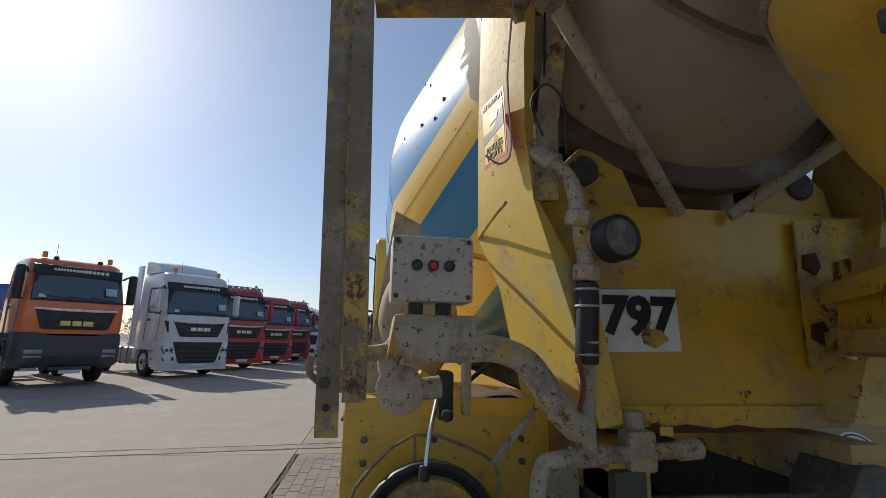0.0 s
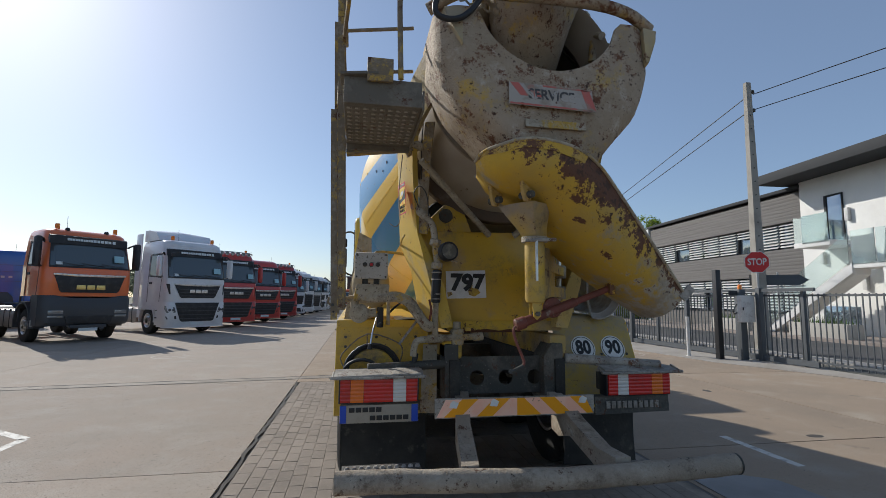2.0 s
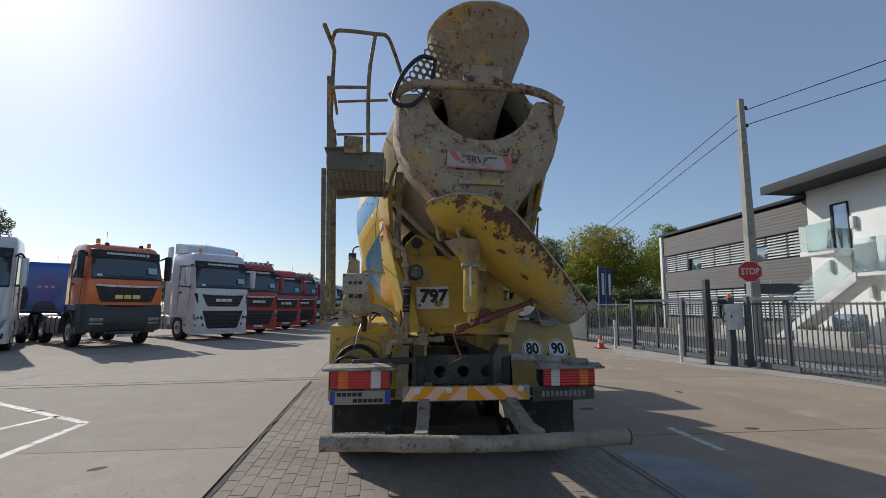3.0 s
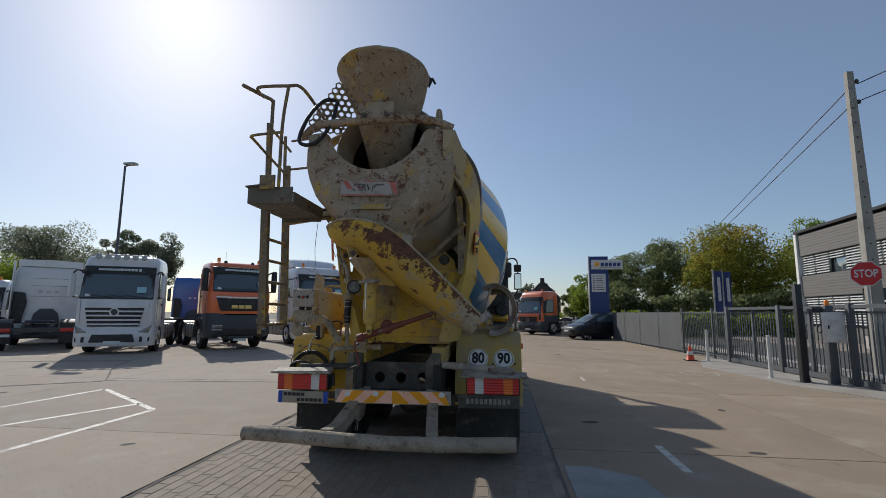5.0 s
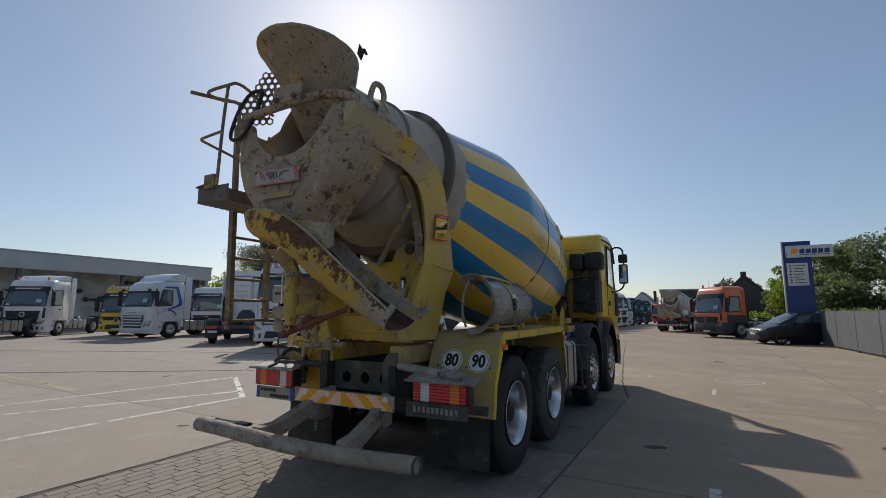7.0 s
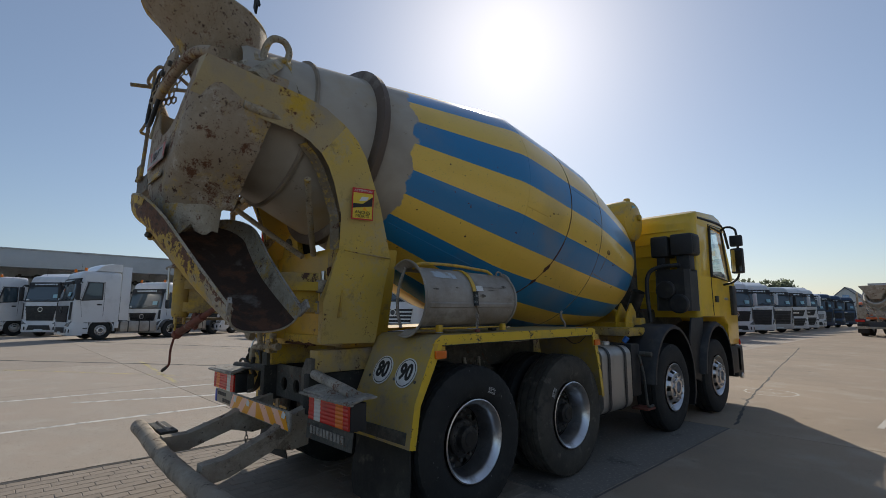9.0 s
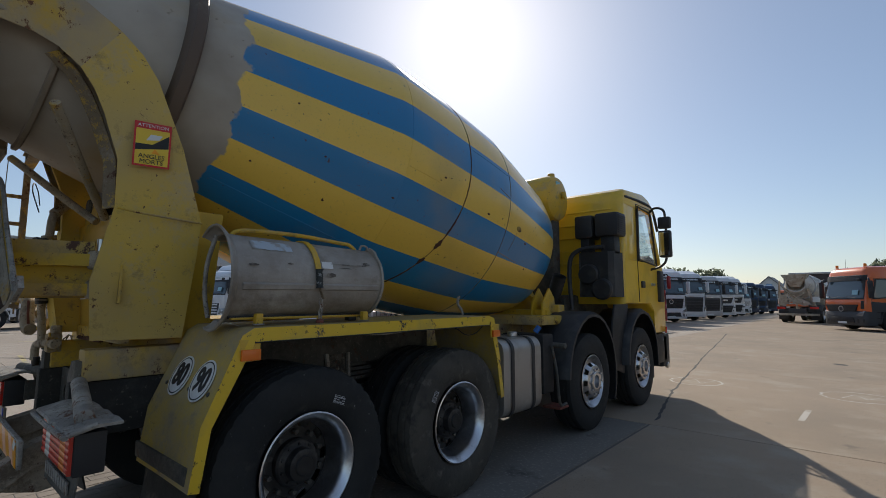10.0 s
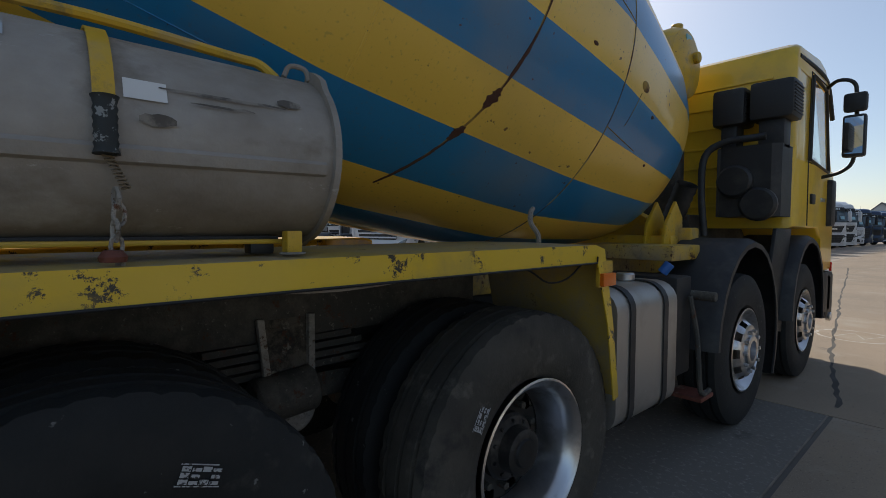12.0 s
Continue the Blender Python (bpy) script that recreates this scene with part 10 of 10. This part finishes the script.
# Leaf colours are lifted for distance haze, the last one also greyed.
L_DARK = leaf_mat("dark_green_leaves", (0.15, 0.18, 0.085), (0.20, 0.225, 0.10))
L_YEL = leaf_mat("yellowing_leaves", (0.225, 0.25, 0.05), (0.35, 0.28, 0.05))
L_BRIGHT = leaf_mat("bright_green_leaves", (0.20, 0.27, 0.04), (0.27, 0.32, 0.06))
L_HAZE = leaf_mat("haze_greyed_leaves", (0.185, 0.21, 0.145), (0.235, 0.255, 0.175))


def leaves(points, size, seed):
    """Small leaf quads turned every way round the given points."""
    rng = np.random.default_rng(seed)
    n = len(points)
    a, b = rng.normal(size=(n, 3)), rng.normal(size=(n, 3))
    a /= np.linalg.norm(a, axis=1)[:, None]
    b -= a * (a * b).sum(1)[:, None]
    b /= np.linalg.norm(b, axis=1)[:, None]
    s = size * rng.uniform(0.5, 1.3, (n, 1))
    v = np.stack([points - a * s, points + b * s * 0.55, points + a * s, points - b * s * 0.55], 1).reshape(-1, 3)
    me = bpy.data.meshes.new("crown")
    me.from_pydata(v.tolist(), [], (np.arange(n * 4).reshape(n, 4)).tolist())
    return me


def tree(x, y, height, width, trunk, seed, m, label, n=22000, leaf=0.115, base=0.25, group="trees round the yard"):
    rng = np.random.default_rng(seed)
    T = thing("tree", pose(x, y, 0), label, "tree", group)
    R, Hc = width / 2, height * (1 - base)
    bm = tube([(0, 0, 0), (rng.uniform(-0.2, 0.2), 0.1, height * 0.25), (rng.uniform(-0.4, 0.4), rng.uniform(-0.3, 0.3), height * 0.55), (rng.uniform(-0.5, 0.5), 0, height * 0.8)], trunk, 8, 3)
    for v in bm.verts:
        f = 1 - 0.75 * v.co.z / height
        v.co.x, v.co.y = v.co.x * f, v.co.y * f
    cl = []
    for k in range(42):
        d = rng.normal(size=3)
        d /= np.linalg.norm(d)
        d[2] = d[2] * 0.9
        r = rng.uniform(0.45, 0.92)
        cl.append((np.array([d[0] * R * r, d[1] * R * r, height * base + Hc * (0.5 + 0.5 * d[2] * r)]), rng.uniform(0.16, 0.34) * width * 0.62))
    for k, (c, r) in enumerate(cl[:16]):
        z0 = height * rng.uniform(0.25, 0.55)
        bm = tube([(0, 0, z0), tuple(c * np.array([0.5, 0.5, 0]) + np.array([0, 0, (z0 + c[2]) / 2])), tuple(c)], trunk * 0.22, 5, 3, bm)
    part("trunk", bm, M_BARK, T)
    pts = []
    per = n // len(cl)
    for c, r in cl:
        d = rng.normal(size=(per, 3))
        d /= np.linalg.norm(d, axis=1)[:, None]
        pts.append(c + d * r * rng.uniform(0.55, 1.05, (per, 1)) * np.array([1, 1, 0.8]))
    p = np.concatenate(pts)
    p[:, 2] = np.maximum(p[:, 2], height * base * 0.7)
    me = leaves(p, leaf, seed)
    me.materials.append(m)
    ob = new("crown", me)
    ob.parent = T
    return T


tree(18.6, 50, 10.0, 8.5, 0.28, 3, L_DARK, "dark green broadleaf tree behind the hedge")
tree(14.6, 54, 8.6, 6.5, 0.25, 4, L_DARK, "dark green broadleaf tree behind the hedge")
tree(23.3, 43, 10.2, 11.5, 0.35, 5, L_YEL, "broad tree with yellowing leaves", 34000, base=0.18)
tree(31.5, 44, 11.0, 8.0, 0.28, 6, L_BRIGHT, "bright green tree behind the office", 22000)
tree(37.0, 43, 11.6, 7.0, 0.28, 16, L_BRIGHT, "bright green tree behind the office", 18000)
tree(8.7, 38, 5.4, 3.6, 0.16, 7, L_BRIGHT, "young conical green tree by the entrance", 11000, 0.085, 0.1)
tree(10.9, 37, 5.0, 3.6, 0.16, 8, L_DARK, "young conical green tree by the entrance", 11000, 0.085, 0.1)
tree(9.3, 52, 4.9, 2.6, 0.14, 9, L_DARK, "slim green tree by the brick house", 6000, 0.11, 0.1)
tree(8.2, 97, 8.0, 8.0, 0.25, 10, L_HAZE, "grey-green tree behind the brick house", 3000, 0.35)
tree(-54.0, 46, 13.0, 12.0, 0.35, 11, L_HAZE, "large grey-green tree behind the trucks", 30000, base=0.2)
tree(-44.6, 47, 12.2, 5.4, 0.25, 12, L_HAZE, "drooping grey-green tree behind the trucks", 18000, base=0.2)
tree(-40.0, 47, 12.0, 5.2, 0.25, 13, L_HAZE, "drooping grey-green tree behind the trucks", 18000, base=0.2)
tree(-46.0, 34, 6.5, 8.0, 0.25, 14, L_BRIGHT, "low bushy green tree by the hall", 12000, base=0.1)
tree(-13.5, 82, 6.4, 7.0, 0.25, 15, L_HAZE, "tree far behind the row of trucks", 3000, 0.3)
tree(-18.0, 78, 6.6, 7.5, 0.25, 17, L_HAZE, "tree far behind the row of trucks", 3000, 0.3)
tree(-30.0, 70, 6.0, 9.0, 0.25, 18, L_HAZE, "tree far behind the row of trucks", 3000, 0.3)


def hedge(x0, x1, y0, y1, h, n, seed, m, label):
    rng = np.random.default_rng(seed)
    t = rng.uniform(0, 1, n)
    p = np.stack([x0 + (x1 - x0) * t + rng.normal(0, 0.5, n), y0 + (y1 - y0) * t + rng.normal(0, 0.5, n), h * rng.uniform(0.02, 1, n) ** 0.7 * (1 + 0.22 * np.sin(t * 37) * np.sin(t * 11 + 1))], 1)
    me = leaves(p, 0.15, seed)
    me.materials.append(m)
    tagged(new("hedge", me), label, "hedge", kind="stuff")


hedge(9.5, 34, 34.5, 37, 3.0, 22000, 21, L_DARK, "thick dark green hedge beyond the fence")
hedge(9.5, 30, 31, 33.5, 1.5, 12000, 22, L_BRIGHT, "low bright green shrubs beyond the fence")
hedge(5.0, 9.5, 60, 62, 1.6, 1600, 23, L_BRIGHT, "low green shrubs in front of the brick house")
hedge(20, 80, 60, 58, 5.0, 18000, 24, L_DARK, "line of far dark green trees")
hedge(-120, -62, 70, 45, 5.0, 6000, 25, L_HAZE, "line of far grey-green trees")
hedge(-62, -14, 120, 118, 4.2, 6000, 26, L_HAZE, "line of far grey-green trees")
solo("lawn", box(9.9, 60, 28, 75, -0.3, 0.02, 0), mat("lawn_grass", (0.07, 0.11, 0.025), 0.9, stains=[((0.11, 0.13, 0.04), 1.5, 0.45, 0.65)], bump=[(60, 0.5)]), "green lawn beyond the fence", "lawn", kind="structure")

# ---- brick paving under the truck ----
bricks = tagged(new("pavement_bricks", finish(box(-2.06, 1.58, -9, 5.5, -0.06, -0.0032, 0), "pavement_bricks", mat("sandy_brick_joint", (0.30, 0.255, 0.205), 0.95, stains=[((0.17, 0.145, 0.115), 3, 0.45, 0.65)]))), "strip of worn brown paving bricks under the truck", "pavement", kind="structure")
BL, BW = 0.228, 0.114


def brick_verts(cx, cy, w, h, z):
    c = 0.003
    lo = [(cx - w, cy - h, -0.02), (cx + w, cy - h, -0.02), (cx + w, cy + h, -0.02), (cx - w, cy + h, -0.02)]
    hi = [(cx - w, cy - h, z - c), (cx + w, cy - h, z - c), (cx + w, cy + h, z - c), (cx - w, cy + h, z - c)]
    top = [(cx - w + c, cy - h + c, z), (cx + w - c, cy - h + c, z), (cx + w - c, cy + h - c, z), (cx - w + c, cy + h - c, z)]
    return lo + hi + top


BF = [(0, 1, 5, 4), (1, 2, 6, 5), (2, 3, 7, 6), (3, 0, 4, 7), (4, 5, 9, 8), (5, 6, 10, 9), (6, 7, 11, 10), (7, 4, 8, 11), (8, 9, 10, 11)]
ME_BRICK = bpy.data.meshes.new("brick")
ME_BRICK.from_pydata(brick_verts(0, 0, BW / 2 - 0.0025, BL / 2 - 0.0025, 0.0), [], BF)
ME_BRICK.materials.append(M_BRICK)
vs, fs = [], []
rng = random.Random(5)
xx, course, single = -2.045, 0, 0
while xx + BW < 1.58:
    yy = -8.95 + (0.0, BL / 2, BL / 4)[course % 3]
    while yy + BL < (5.48 if xx < -1.12 else 1.84):
        z = rng.uniform(-0.001, 0.0015)
        cx, cy = xx + BW / 2, yy + BL / 2
        if -3.3 < cy < 0.25 and single < 300:
            share("brick", ME_BRICK, bricks, pose(cx, cy, z, rng.uniform(-0.5, 0.5), rng.uniform(-0.5, 0.5), 0))
            single += 1
        else:
            k = len(vs)
            vs += brick_verts(cx, cy, BW / 2 - 0.0025, BL / 2 - 0.0025, z)
            fs += [tuple(i + k for i in f) for f in BF]
        yy += BL
    xx += BW
    course += 1
me = bpy.data.meshes.new("paving")
me.from_pydata(vs, [], fs)
me.materials.append(M_BRICKS)
rest = new("paving_rest", me)
rest.parent = bricks
tagged(rest, kind="stuff")
